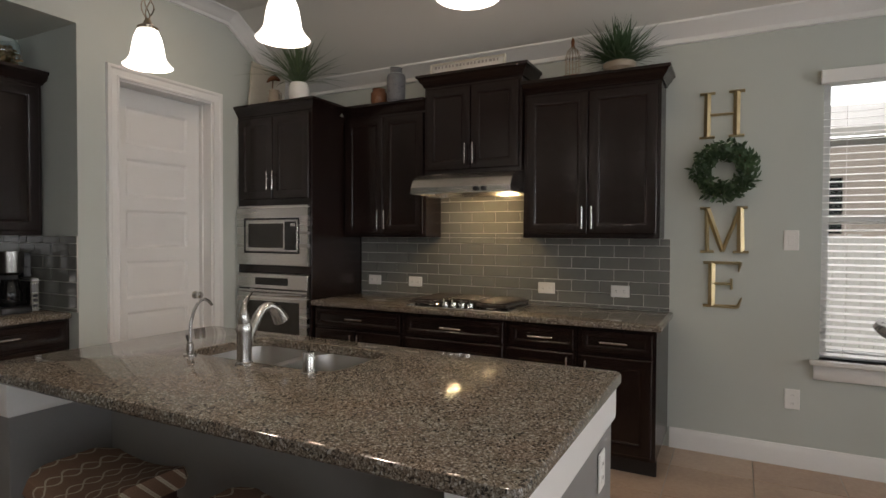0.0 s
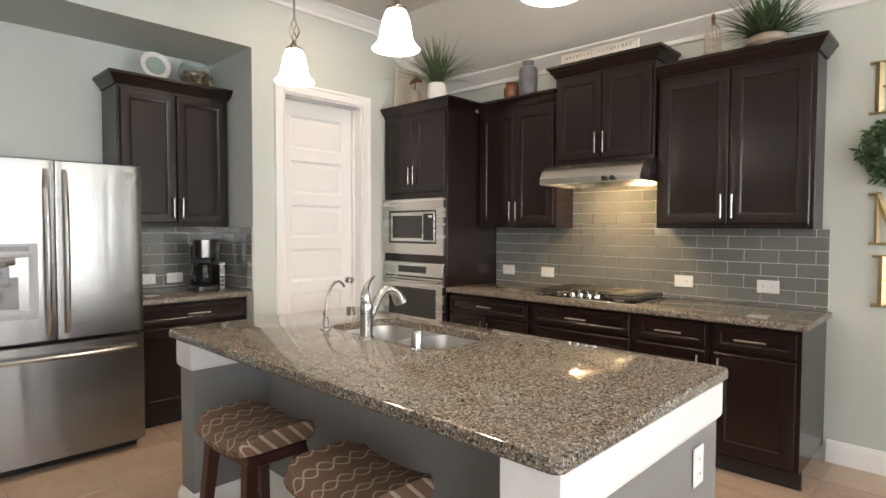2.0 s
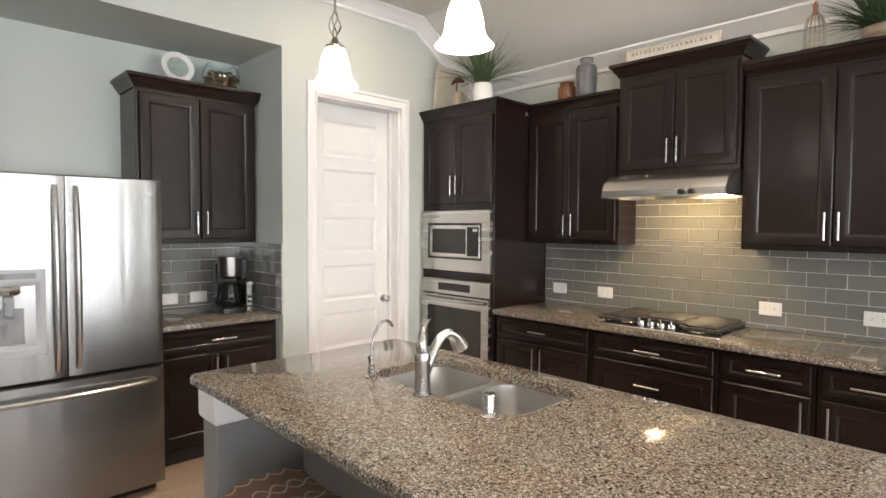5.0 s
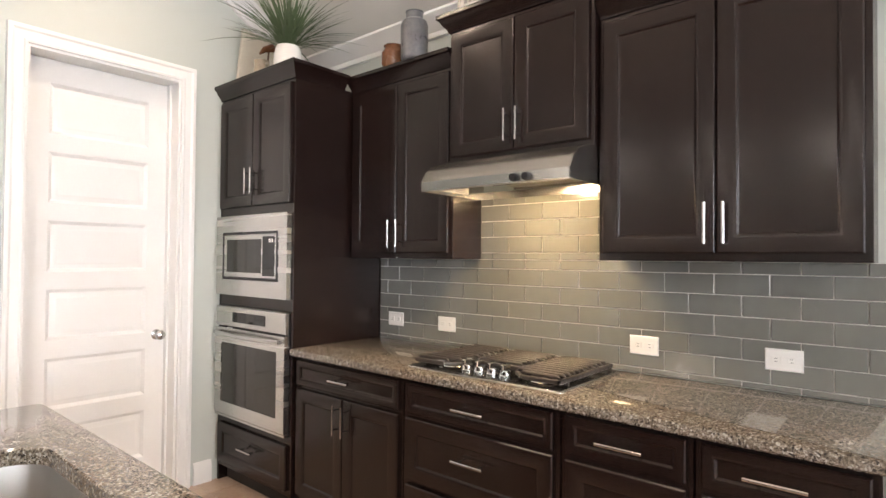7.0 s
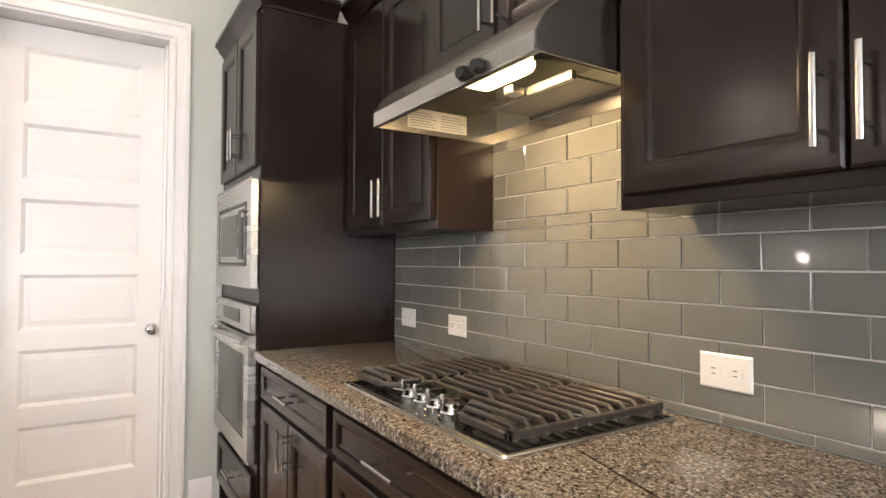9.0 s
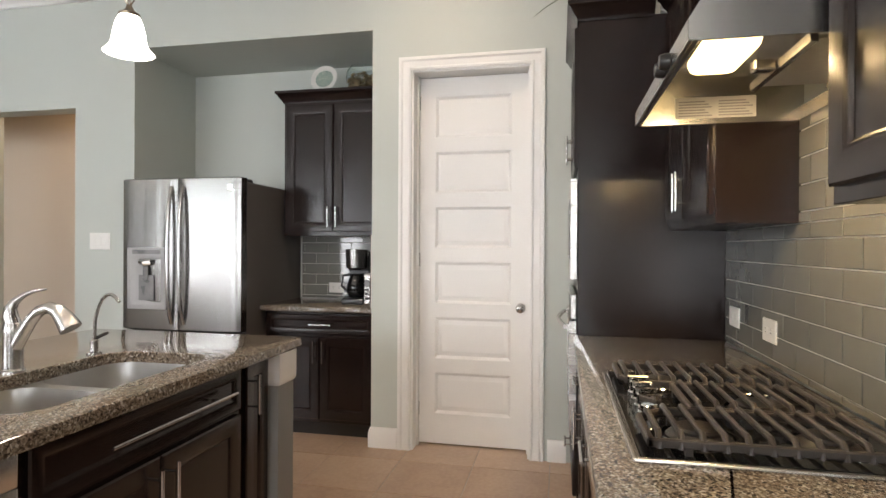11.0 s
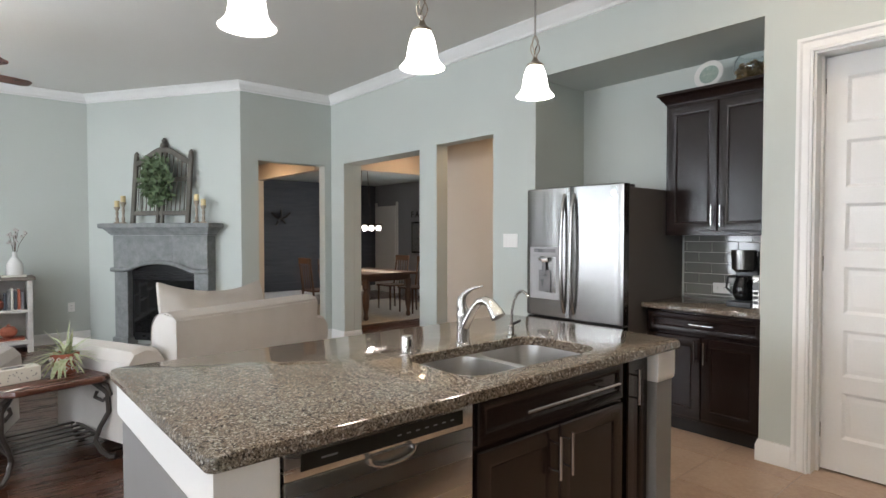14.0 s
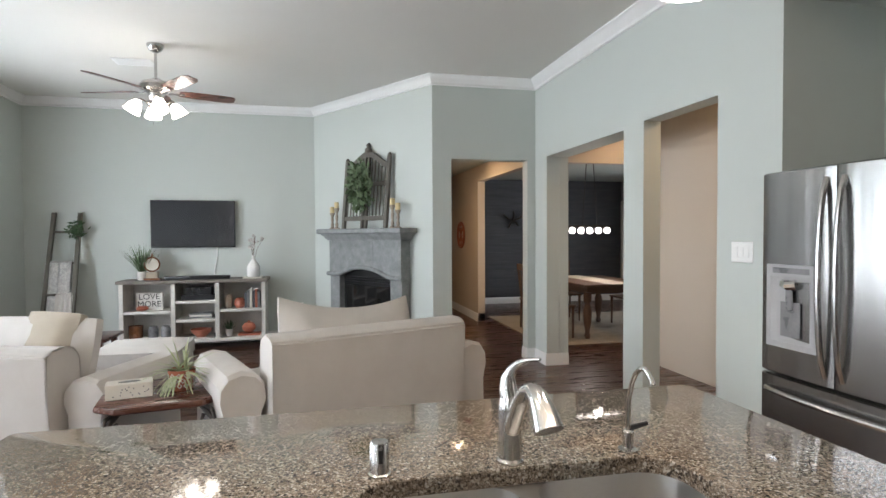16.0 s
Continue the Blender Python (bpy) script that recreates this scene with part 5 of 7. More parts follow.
def faucet():
    x, y, z = 2.043, -2.49, 0.914
    f = thing("faucet", (x, y, z), "brushed nickel pull-out kitchen faucet with a top lever", "faucet")
    bm = bmesh.new()
    lathe(bm, [(0.0, 0), (0.034, 0), (0.034, 0.006), (0.029, 0.012), (0.028, 0.12), (0.030, 0.132), (0.029, 0.145), (0.025, 0.16), (0.012, 0.17), (0, 0.172)], (x, y, z), 24)
    part("body", bm, NICKEL, f)
    bm = bmesh.new()
    arc = [(0.012, 0.085), (0.04, 0.13), (0.068, 0.172), (0.10, 0.203), (0.135, 0.213), (0.165, 0.203), (0.19, 0.178), (0.212, 0.147)]
    tube(bm, [(x - 0.012 * i / 7, y + a, z + h) for i, (a, h) in enumerate(arc)], [0.022, 0.021, 0.019, 0.018, 0.019, 0.023, 0.029, 0.034], 14)
    part("spout", bm, NICKEL, f)
    bm = bmesh.new()
    tube(bm, [(x, y, z + 0.155), (x + 0.003, y - 0.007, z + 0.182), (x + 0.002, y - 0.007, z + 0.208), (x - 0.004, y + 0.004, z + 0.230), (x - 0.014, y + 0.026, z + 0.250), (x - 0.028, y + 0.052, z + 0.263), (x - 0.046, y + 0.082, z + 0.269)], [0.024, 0.023, 0.018, 0.013, 0.009, 0.006, 0.004], 12)
    part("lever", bm, NICKEL, f)
    fx, fy = 1.722, -2.485
    g = thing("filter_faucet", (fx, fy, z), "slim nickel drinking-water faucet with a black lever", "faucet")
    bm = bmesh.new()
    lathe(bm, [(0, 0), (0.026, 0), (0.026, 0.006), (0.014, 0.01), (0.014, 0.05), (0.010, 0.056), (0, 0.057)], (fx, fy, z), 18)
    part("body", bm, NICKEL, g)
    bm = bmesh.new()
    tube(bm, [(fx, fy, z + 0.05), (fx, fy + 0.003, z + 0.13), (fx, fy + 0.018, z + 0.18), (fx, fy + 0.034, z + 0.208), (fx, fy + 0.055, z + 0.226), (fx, fy + 0.076, z + 0.229), (fx, fy + 0.096, z + 0.218), (fx, fy + 0.110, z + 0.20)], 0.0065, 10)
    part("spout", bm, NICKEL, g)
    bm = bmesh.new()
    tube(bm, [(fx - 0.005, fy, z + 0.058), (fx - 0.045, fy + 0.02, z + 0.075)], [0.008, 0.006], 8)
    part("lever", bm, BLACK, g)
    ax, ay = 2.367, -2.487
    h = thing("air_gap", (ax, ay, z), "short brushed nickel air gap cap beside the sink", "air gap")
    bm = bmesh.new()
    lathe(bm, [(0, 0), (0.027, 0), (0.027, 0.005), (0.023, 0.008), (0.023, 0.075), (0.020, 0.08), (0, 0.081)], (ax, ay, z), 20)
    part("cap", bm, NICKEL, h)
    boxpart("vent_slot", (ax - 0.005, ax + 0.005, ay + 0.021, ay + 0.0235, z + 0.035, z + 0.065), BLACK, h, 0)


faucet()

AISLE = facing_north(0, 0)        # local x = -world x, local y = -world y
island = thing("kitchen_island", (2.27, -2.4, 0), "grey painted island base with white capped end walls", "island")
EL, ER, FY = (1.195, 1.335), (3.199, 3.339), -1.962
for a, b in (EL, ER):
    boxpart("end_wall", (a, b, -2.97, -1.925, 0.0, 0.73), ISLAND, island, 0.002)
    bm = bmesh.new()
    sweep(bm, [(0, 0), (0.004, 0), (0.012, 0.012), (0.014, 0.022), (0.014, 0.142), (0, 0.142)], [(a, -1.925, 0.729), (a, -2.97, 0.729), (b, -2.97, 0.729), (b, -1.925, 0.729), (a, -1.925, 0.729)])
    box(bm, a + 0.001, b - 0.001, -2.969, -1.926, 0.732, 0.871)
    part("cap", bm, WHITE, island, "white painted cap under the top")
    bm = bmesh.new()
    sweep(bm, BASE, [(a, -1.925, 0), (a, -2.97, 0), (b, -2.97, 0), (b, -1.925, 0), (a, -1.925, 0)])
    part("baseboard", bm, WHITE, island)
boxpart("back_panel", (EL[1], ER[0], -2.58, -2.56, 0.0, 0.871), ISLAND, island, 0)
boxpart("top_rail", (EL[1], ER[0], -2.60, -2.581, 0.80, 0.871), WHITE, island, 0.002)
bm = bmesh.new()
sweep(bm, BASE, [(EL[1], -2.58, 0), (ER[0], -2.58, 0)])
part("baseboard", bm, WHITE, island)
wall_plate(pose(3.3425, 0, 0, 0, 0, 90), -2.115, 0.615, 0.082, 0.13, [("up", -2.115, 0.64), ("up", -2.115, 0.59)], "white duplex outlet on the island end", "outlet")

ISL = "cabinets in the island"
mA = AISLE @ Matrix.Translation((0, 2.56, 0))    # local y = 0 at the back panel


def island_unit(x0, x1, fronts, label):
    c = thing("base_cabinet", ((x0 + x1) / 2, -2.2, 0), label, "cabinet", ISL)
    m = mA
    yf = -(2.56 + FY) + 0.02
    bm = bmesh.new()
    a, b = -x1 + 0.0015, -x0 - 0.0015
    box(bm, a, a + 0.018, yf, -0.003, 0.105, 0.868)
    box(bm, b - 0.018, b, yf, -0.003, 0.105, 0.868)
    box(bm, a + 0.018, b - 0.018, yf, -0.003, 0.105, 0.125)
    box(bm, a + 0.018, b - 0.018, yf, yf + 0.018, 0.125, 0.868)
    part("body", bm, ESPRESSO, c, "", m)
    boxpart("toe_kick", (-x1 + 0.002, -x0 - 0.002, yf + 0.06, yf + 0.08, 0, 0.105), KICK, c, 0, "", m)
    for kind, p, q, z0, z1, pull in fronts:
        cab_front(kind, c, m, p, q, z0, z1, yf, pull)


island_unit(1.337, 1.535, [("door", -1.52, -1.352, 0.13, 0.856, (-1.48, 0.73, 0.16, True))], "narrow espresso pull-out in the island")
island_unit(1.538, 2.48, [
    ("drawer", -2.455, -1.56, 0.69, 0.856, (-1.94, 0.775, 0.60, False)),
    ("door", -2.455, -2.011, 0.13, 0.67, (-2.045, 0.555, 0.17, True)),
    ("door", -2.005, -1.56, 0.13, 0.67, (-1.97, 0.555, 0.17, True))], "espresso sink base with two doors and a long towel bar handle")


def dishwasher():
    x0, x1 = 2.49, 3.167
    d = thing("dishwasher", ((x0 + x1) / 2, -2.2, 0), "stainless dishwasher with a dark control strip", "dishwasher")
    boxpart("tub", (x0 + 0.005, x1 - 0.005, -2.55, FY - 0.022, 0.05, 0.865), BLACK, d, 0.003)
    boxpart("filler_strip", (x1, 3.186, -2.0, FY - 0.02, 0.0, 0.868), BLACK, d, 0)
    door = boxpart("door", (x0 + 0.004, x1 - 0.004, FY - 0.02, FY + 0.012, 0.11, 0.774), STEEL, d, 0.004, "", None, 2)
    top = boxpart("control_panel", (x0 + 0.004, x1 - 0.004, FY - 0.02, FY + 0.012, 0.776, 0.862), STEEL, d, 0.004, "", None, 2)
    boxpart("control_strip", (x0 + 0.05, x1 - 0.05, FY + 0.0122, FY + 0.0135, 0.795, 0.842), OVENGL, top, 0)
    for i in range(7):
        boxpart("button", (x0 + 0.09 + i * 0.035, x0 + 0.105 + i * 0.035, FY + 0.0137, FY + 0.0143, 0.816, 0.820), GREYCER, top, 0)
    boxpart("badge", (x1 - 0.16, x1 - 0.11, FY + 0.0137, FY + 0.0143, 0.816, 0.821), GREYCER, top, 0)
    bm = bmesh.new()
    xm = (x0 + x1) / 2
    n = 12
    rows = []
    for i in range(n + 1):
        a = math.pi * i / n
        rows.append((xm - 0.078 * math.cos(a), FY + 0.022, 0.782 - 0.034 * math.sin(a) ** 0.7))
    tube(bm, rows, 0.009, 8)
    box(bm, xm - 0.078, xm + 0.078, FY + 0.010, FY + 0.018, 0.752, 0.786, 0.004)
    part("handle", bm, NICKEL, door, "curved pocket handle")
    boxpart("kick_plate", (x0 + 0.01, x1 - 0.01, FY - 0.06, FY - 0.05, 0.0, 0.10), BLACK, d, 0)


dishwasher()


def stool():
    s = thing("bar_stool", (0, 0, 0), "mahogany saddle bar stool with a brown trellis fabric seat", "stool", "stools at the island")
    bm = bmesh.new()
    rows = []
    n = 12
    for i in range(n + 1):
        t = -1 + 2 * i / n
        x = 0.205 * t
        dip = 0.03 * t * t
        e = 1 - 0.22 * max(0, abs(t) - 0.85) / 0.15
        rows.append([(x, -0.155 * e, 0.565 + dip), (x, -0.165 * e, 0.59 + dip), (x, -0.15 * e, 0.625 * 1 + dip - 0.01 * (1 - e)), (x, -0.08, 0.643 + dip - 0.03 * (1 - e)), (x, 0.08, 0.643 + dip - 0.03 * (1 - e)), (x, 0.15 * e, 0.625 + dip), (x, 0.165 * e, 0.59 + dip), (x, 0.155 * e, 0.565 + dip)])
    ring_loop(bm, rows)
    part("seat", bm, TRELLIS, s, "padded saddle seat with nailhead edge")
    bm = bmesh.new()
    box(bm, -0.17, 0.17, -0.125, 0.125, 0.53, 0.575, 0.004)
    part("apron", bm, STOOLWOOD, s)
    for sx in (-1, 1):
        for sy in (-1, 1):
            bm = bmesh.new()
            rows = []
            for z, q in ((0.0, 1.0), (0.55, 0.0)):
                cx, cy = sx * (0.145 + 0.05 * q), sy * (0.105 + 0.045 * q)
                w = 0.017 + 0.006 * (1 - q)
                rows.append([(cx - w, cy - w, z), (cx + w, cy - w, z), (cx + w, cy + w, z), (cx - w, cy + w, z)])
            ring_loop(bm, rows)
            part("leg", bm, STOOLWOOD, s)
    for a, b in (((-0.18, -0.135, 0.16), (0.18, -0.135, 0.16)), ((-0.18, 0.135, 0.16), (0.18, 0.135, 0.16)), ((-0.18, -0.13, 0.24), (-0.18, 0.13, 0.24)), ((0.18, -0.13, 0.24), (0.18, 0.13, 0.24))):
        bm = bmesh.new()
        tube(bm, (a, b), 0.013, 8)
        part("stretcher", bm, STOOLWOOD, s)
    return s


st = stool()
st.matrix_basis = pose(1.955, -2.975, 0, 0, 0, 1.5)
copy_thing(st, pose(2.625, -2.98, 0, 0, 0, -1))


# ---- pendants ----
def pendant():
    p = thing("pendant_lamp", (0, 0, 0), "lit white glass bell pendant on a nickel stem", "pendant lamp", "pendants over the island")
    bm = bmesh.new()
    prof = [(0.037, 0.158), (0.043, 0.147), (0.054, 0.12), (0.062, 0.083), (0.067, 0.046), (0.076, 0.024), (0.092, 0.006), (0.098, 0.0)]
    lathe(bm, prof + [(r - 0.003, h) for r, h in prof[::-1]], (0, 0, 2.136), 28, False)
    part("shade", bm, SHADE, p, "glowing white alabaster glass bell")
    bm = bmesh.new()
    lathe(bm, [(0, 0.0), (0.04, 0.0), (0.042, 0.012), (0.03, 0.02), (0.018, 0.03), (0.010, 0.05), (0, 0.05)], (0, 0, 2.288), 20)
    part("cap", bm, BRONZE, p)
    for k in range(4):
        bm = bmesh.new()
        a0 = k * math.pi / 2
        pts = []
        for i in range(13):
            t = i / 12
            r = 0.004 + 0.02 * math.sin(math.pi * t)
            a = a0 + 2.2 * t
            pts.append((r * math.cos(a), r * math.sin(a), 2.332 + 0.115 * t))
        tube(bm, pts, 0.0028, 6)
        part("twist", bm, BRONZE, p)
    bm = bmesh.new()
    tube(bm, [(0, 0, 2.447), (0, 0, CEILING)], 0.0055, 10)
    part("stem", bm, NICKEL, p)
    bm = bmesh.new()
    lathe(bm, [(0.062, 0), (0.062, -0.008), (0.05, -0.02), (0.02, -0.03), (0, -0.03)], (0, 0, CEILING), 20)
    part("canopy", bm, NICKEL, p)
    return p


pd = pendant()
pd.matrix_basis = pose(1.51, -2.52, 0)
copy_thing(pd, pose(2.265, -2.51, 0))
copy_thing(pd, pose(3.02, -2.53, 0))
for px in (1.51, 2.265, 3.02):
    lamp("pendant_bulb", "POINT", pose(px, -2.52, 2.185), 15, (1.0, 0.87, 0.70), 0.035)


# ---- things on top of the cabinets ----
def grass_plant(name, at, pot_profile, pot_material, count, length, spread, material, label, seed, width=0.007, droop=0.35, base_r=0.03):
    rng = random.Random(seed)
    p = thing(name, at, label, "plant")
    x, y, z = at
    top = max(h for r, h in pot_profile)
    bm = bmesh.new()
    lathe(bm, pot_profile, at, 22, False)
    rim = pot_profile[-1]
    lathe(bm, [(rim[0] - 0.006, rim[1]), (rim[0] - 0.008, rim[1] - 0.02), (0.0, rim[1] - 0.02)], at, 22, False)
    part("pot", bm, pot_material, p)
    bm = bmesh.new()
    for i in range(count):
        a = rng.uniform(0, 2 * math.pi)
        tilt = spread * rng.random() ** 0.7
        way = Vector((math.cos(a) * math.sin(tilt), math.sin(a) * math.sin(tilt), math.cos(tilt)))
        up = Vector((-math.cos(a), -math.sin(a), 0)) * -1 + Vector((0, 0, 0.3))
        base = Vector((x + rng.uniform(-1, 1) * base_r, y + rng.uniform(-1, 1) * base_r, z + top - 0.015))
        side = way.cross(Vector((0, 0, 1)))
        upv = side.cross(way) if side.length > 0.01 else Vector((1, 0, 0))
        leaf(bm, base, way, upv, length * rng.uniform(0.6, 1.1), width * rng.uniform(0.7, 1.3), droop * rng.uniform(0.2, 1.2) * math.sin(tilt) ** 0.7 if tilt > 0.05 else 0.05, 5)
    part("leaves", bm, material, p)
    return p


ZT, ZU1, ZU2, ZU3 = 2.4865, 2.4845, 2.6395, 2.5045
grass_plant("potted_grass", (0.585, -0.565, ZT), [(0, 0), (0.06, 0), (0.078, 0.025), (0.083, 0.09), (0.076, 0.14), (0.066, 0.165)], WHITECER, 210, 0.43, 1.1, LEAFA, "long-bladed green grass plant in a white pot", 11, 0.009, 0.5)
grass_plant("potted_grass", (3.045, -0.235, ZU3), [(0, 0), (0.08, 0), (0.105, 0.02), (0.108, 0.05), (0.098, 0.062)], TANCER, 330, 0.31, 1.25, LEAFB, "dense green grass plant in a low bowl", 12, 0.010, 0.35, 0.05)


def vessel(name, at, prof, material, label, category="vase"):
    v = thing(name, at, label, category)
    bm = bmesh.new()
    inner = [(max(r - 0.006, 0.0), h) for r, h in prof[::-1]][:-1] + [(0, prof[0][1] + 0.012)]
    lathe(bm, prof + inner, at, 26, False)
    part("vessel_body", bm, material, v)
    return v


vessel("grey_vase", (1.325, -0.265, ZU1), [(0, 0), (0.066, 0), (0.074, 0.012), (0.076, 0.19), (0.068, 0.215), (0.048, 0.228), (0.046, 0.262), (0.051, 0.268)], STONEWARE, "ribbed grey stoneware vase on the cabinet")
vessel("brown_jar", (1.155, -0.255, ZU1), [(0, 0), (0.055, 0), (0.068, 0.022), (0.068, 0.085), (0.054, 0.105), (0.051, 0.120), (0.057, 0.125)], BROWNCER, "squat amber glazed jar on the cabinet", "jar")
jug = vessel("small_pitcher", (0.335, -0.585, ZT), [(0, 0), (0.035, 0), (0.047, 0.022), (0.05, 0.07), (0.042, 0.105), (0.048, 0.13)], TANCER, "small tan pottery pitcher", "pitcher")
bm = bmesh.new()
tube(bm, [(0.381, -0.585, ZT + 0.108), (0.415, -0.588, ZT + 0.10), (0.42, -0.588, ZT + 0.06), (0.384, -0.585, ZT + 0.035)], 0.006, 8)
part("handle", bm, TANCER, jug)

canvas = thing("leaning_canvas", (0.06, -0.40, ZT), "cream canvas with a dark bird leaning on the wall", "picture")
boxpart("panel", (-0.20, 0.20, -0.035, -0.012, 0.0, 0.40), PARCH, canvas, 0.003, "", pose(0.03, -0.40, ZT, -6, 0, 0) @ pose(0, 0, 0, 0, 0, 90))
bm = bmesh.new()
tube(bm, [(0.17, -0.50, ZT + 0.24), (0.18, -0.47, ZT + 0.275), (0.18, -0.42, ZT + 0.30), (0.18, -0.36, ZT + 0.29)], [0.006, 0.02, 0.028, 0.01], 10)
bird = tagged(part("twig_bird", bm, BROWNCER), "small dark wooden bird perched by the canvas", "ornament")
bm = bmesh.new()
tube(bm, [(0.17, -0.46, ZT), (0.18, -0.44, ZT + 0.27)], 0.006, 8)
box(bm, 0.13, 0.21, -0.5, -0.42, ZT, ZT + 0.012, 0.003)
part("perch", bm, OAK, bird)

sign = thing("long_sign", (1.955, -0.29, ZU2), "long white framed wooden sign lying on the cabinet", "sign")
mS = pose(1.955, -0.285, ZU2, -8)
boxpart("board", (-0.295, 0.295, -0.008, 0.008, 0.008, 0.08), CONSOLE, sign, 0.001, "", mS)
bm = bmesh.new()
for q in ((-0.305, 0.305, 0.0, 0.012), (-0.305, 0.305, 0.077, 0.088), (-0.305, -0.294, 0.012, 0.077), (0.294, 0.305, 0.012, 0.077)):
    box(bm, q[0], q[1], -0.016, 0.012, q[2], q[3])
part("frame", bm, PARCH, sign, "", mS)
for i in range(18):
    boxpart("letter_bar", (-0.27 + i * 0.03, -0.25 + i * 0.03 - 0.004 * (i % 3), -0.0098, -0.0084, 0.048, 0.068), INK, sign, 0, "", mS)


def birdcage():
    x, y, z = 2.735, -0.24, ZU3
    c = thing("wire_cage", (x, y, z), "small dark wire birdcage ornament", "ornament")
    boxpart("base", (x - 0.055, x + 0.055, y - 0.055, y + 0.055, z, z + 0.012), BROWNCER, c, 0.003)
    for k in range(14):
        a = 2 * math.pi * k / 14
        bm = bmesh.new()
        tube(bm, [(x + 0.05 * math.cos(a), y + 0.05 * math.sin(a), z + 0.01), (x + 0.05 * math.cos(a), y + 0.05 * math.sin(a), z + 0.14), (x + 0.035 * math.cos(a), y + 0.035 * math.sin(a), z + 0.185), (x + 0.006 * math.cos(a), y + 0.006 * math.sin(a), z + 0.215)], 0.0022, 5)
        part("wire", bm, BRONZE, c)
    bm = bmesh.new()
    lathe(bm, [(0, 0.20), (0.016, 0.205), (0.010, 0.225), (0.014, 0.245), (0.006, 0.27), (0, 0.28)], (x, y, z), 12, False)
    part("finial", bm, BROWNCER, c, "turned wooden finial")
    for h in (0.045, 0.085, 0.125):
        bm = bmesh.new()
        tube(bm, [(x + 0.051 * math.cos(2 * math.pi * i / 20), y + 0.051 * math.sin(2 * math.pi * i / 20), z + h) for i in range(21)], 0.0018, 5)
        part("hoop", bm, BRONZE, c)


birdcage()

ZN = 2.4905
plate = thing("display_plate", (-0.44, -2.50, ZN), "round patterned plate upright on a stand", "plate")
mP = pose(-0.44, -2.50, ZN + 0.108, 0, 0, 90) @ pose(0, 0, 0, 75) @ Matrix.Scale(0.88, 4)
bm = bmesh.new()
lathe(bm, [(0, 0.004), (0.07, 0.004), (0.085, 0.012), (0.12, 0.02), (0.122, 0.016), (0.085, 0.004), (0.07, -0.003), (0, -0.003)], n=32, caps=False)
part("rim", bm, WHITECER, plate, "", mP)
bm = bmesh.new()
lathe(bm, [(0, 0.0052), (0.066, 0.0052), (0.08, 0.010)], n=28, caps=False)
part("pattern", bm, mat("teal_glaze", (0.22, 0.32, 0.29), (0.42, 0.46, 0.40), 0.25, big=30, fine=90), plate, "pale teal glazed centre", mP)
bm = bmesh.new()
tube(bm, [(-0.37, -2.55, ZN), (-0.415, -2.54, ZN + 0.03), (-0.49, -2.53, ZN)], 0.004, 6)
tube(bm, [(-0.37, -2.45, ZN), (-0.415, -2.46, ZN + 0.03), (-0.49, -2.47, ZN)], 0.004, 6)
part("stand", bm, BRONZE, plate)

bowl = thing("glass_bowl", (-0.45, -2.20, ZN), "clear glass fishbowl filled with dried potpourri", "bowl")
bm = bmesh.new()
prof = [(0.06, 0.0), (0.10, 0.03), (0.126, 0.09), (0.118, 0.15), (0.092, 0.185)]
lathe(bm, prof + [(r - 0.003, h) for r, h in prof[::-1]], (-0.45, -2.20, ZN), 26, False)
part("glass_shell", bm, GLASS, bowl)
rng = random.Random(5)
POT = mat("dried_petals", (0.20, 0.12, 0.05), (0.48, 0.36, 0.18), 0.8, big=60, fine=160)
bm = bmesh.new()
for i in range(320):
    h = rng.uniform(0.012, 0.13)
    rr = (0.08 + 0.032 * math.sin(h / 0.13 * math.pi)) * rng.random() ** 0.4
    a = rng.uniform(0, 6.28)
    leaf(bm, Vector((-0.45 + rr * math.cos(a), -2.20 + rr * math.sin(a), ZN + h)), Vector((rng.uniform(-1, 1), rng.uniform(-1, 1), rng.uniform(-1, 1))), Vector((rng.uniform(-1, 1), rng.uniform(-1, 1), 1)), 0.03, 0.024, 0.4, 2)
part("potpourri", bm, POT, bowl)


# ---- living room ----
def pillow_mesh(bm, w, d, h, at=(0, 0, 0), puff=0.5, n=8):
    """A soft cushion w x d, h thick, lying flat with rounded sides."""
    rows = []
    x, y, z = at
    for s in (-1, 1):
        for j in range(n + 1):
            rows.append([])
    top = [[None] * (n + 1) for _ in range(n + 1)]
    bot = [[None] * (n + 1) for _ in range(n + 1)]
    for i in range(n + 1):
        for j in range(n + 1):
            u, v = -1 + 2 * i / n, -1 + 2 * j / n
            k = (1 - abs(u) ** 3) * (1 - abs(v) ** 3)
            t = h * (0.5 * (1 - puff) + 0.5 * puff * k ** 0.6)
            px, py = x + u * w / 2 * (1 - 0.03 * v * v), y + v * d / 2 * (1 - 0.03 * u * u)
            top[i][j] = bm.verts.new((px, py, z + h / 2 + t))
            bot[i][j] = bm.verts.new((px, py, z + h / 2 - t))
    for i in range(n):
        for j in range(n):
            bm.faces.new((top[i][j], top[i + 1][j], top[i + 1][j + 1], top[i][j + 1]))
            bm.faces.new((bot[i][j + 1], bot[i + 1][j + 1], bot[i + 1][j], bot[i][j]))
    for i in range(n):
        bm.faces.new((bot[i][0], bot[i + 1][0], top[i + 1][0], top[i][0]))
        bm.faces.new((top[i][n], top[i + 1][n], bot[i + 1][n], bot[i][n]))
        bm.faces.new((top[0][i], top[0][i + 1], bot[0][i + 1], bot[0][i]))
        bm.faces.new((bot[n][i], bot[n][i + 1], top[n][i + 1], top[n][i]))


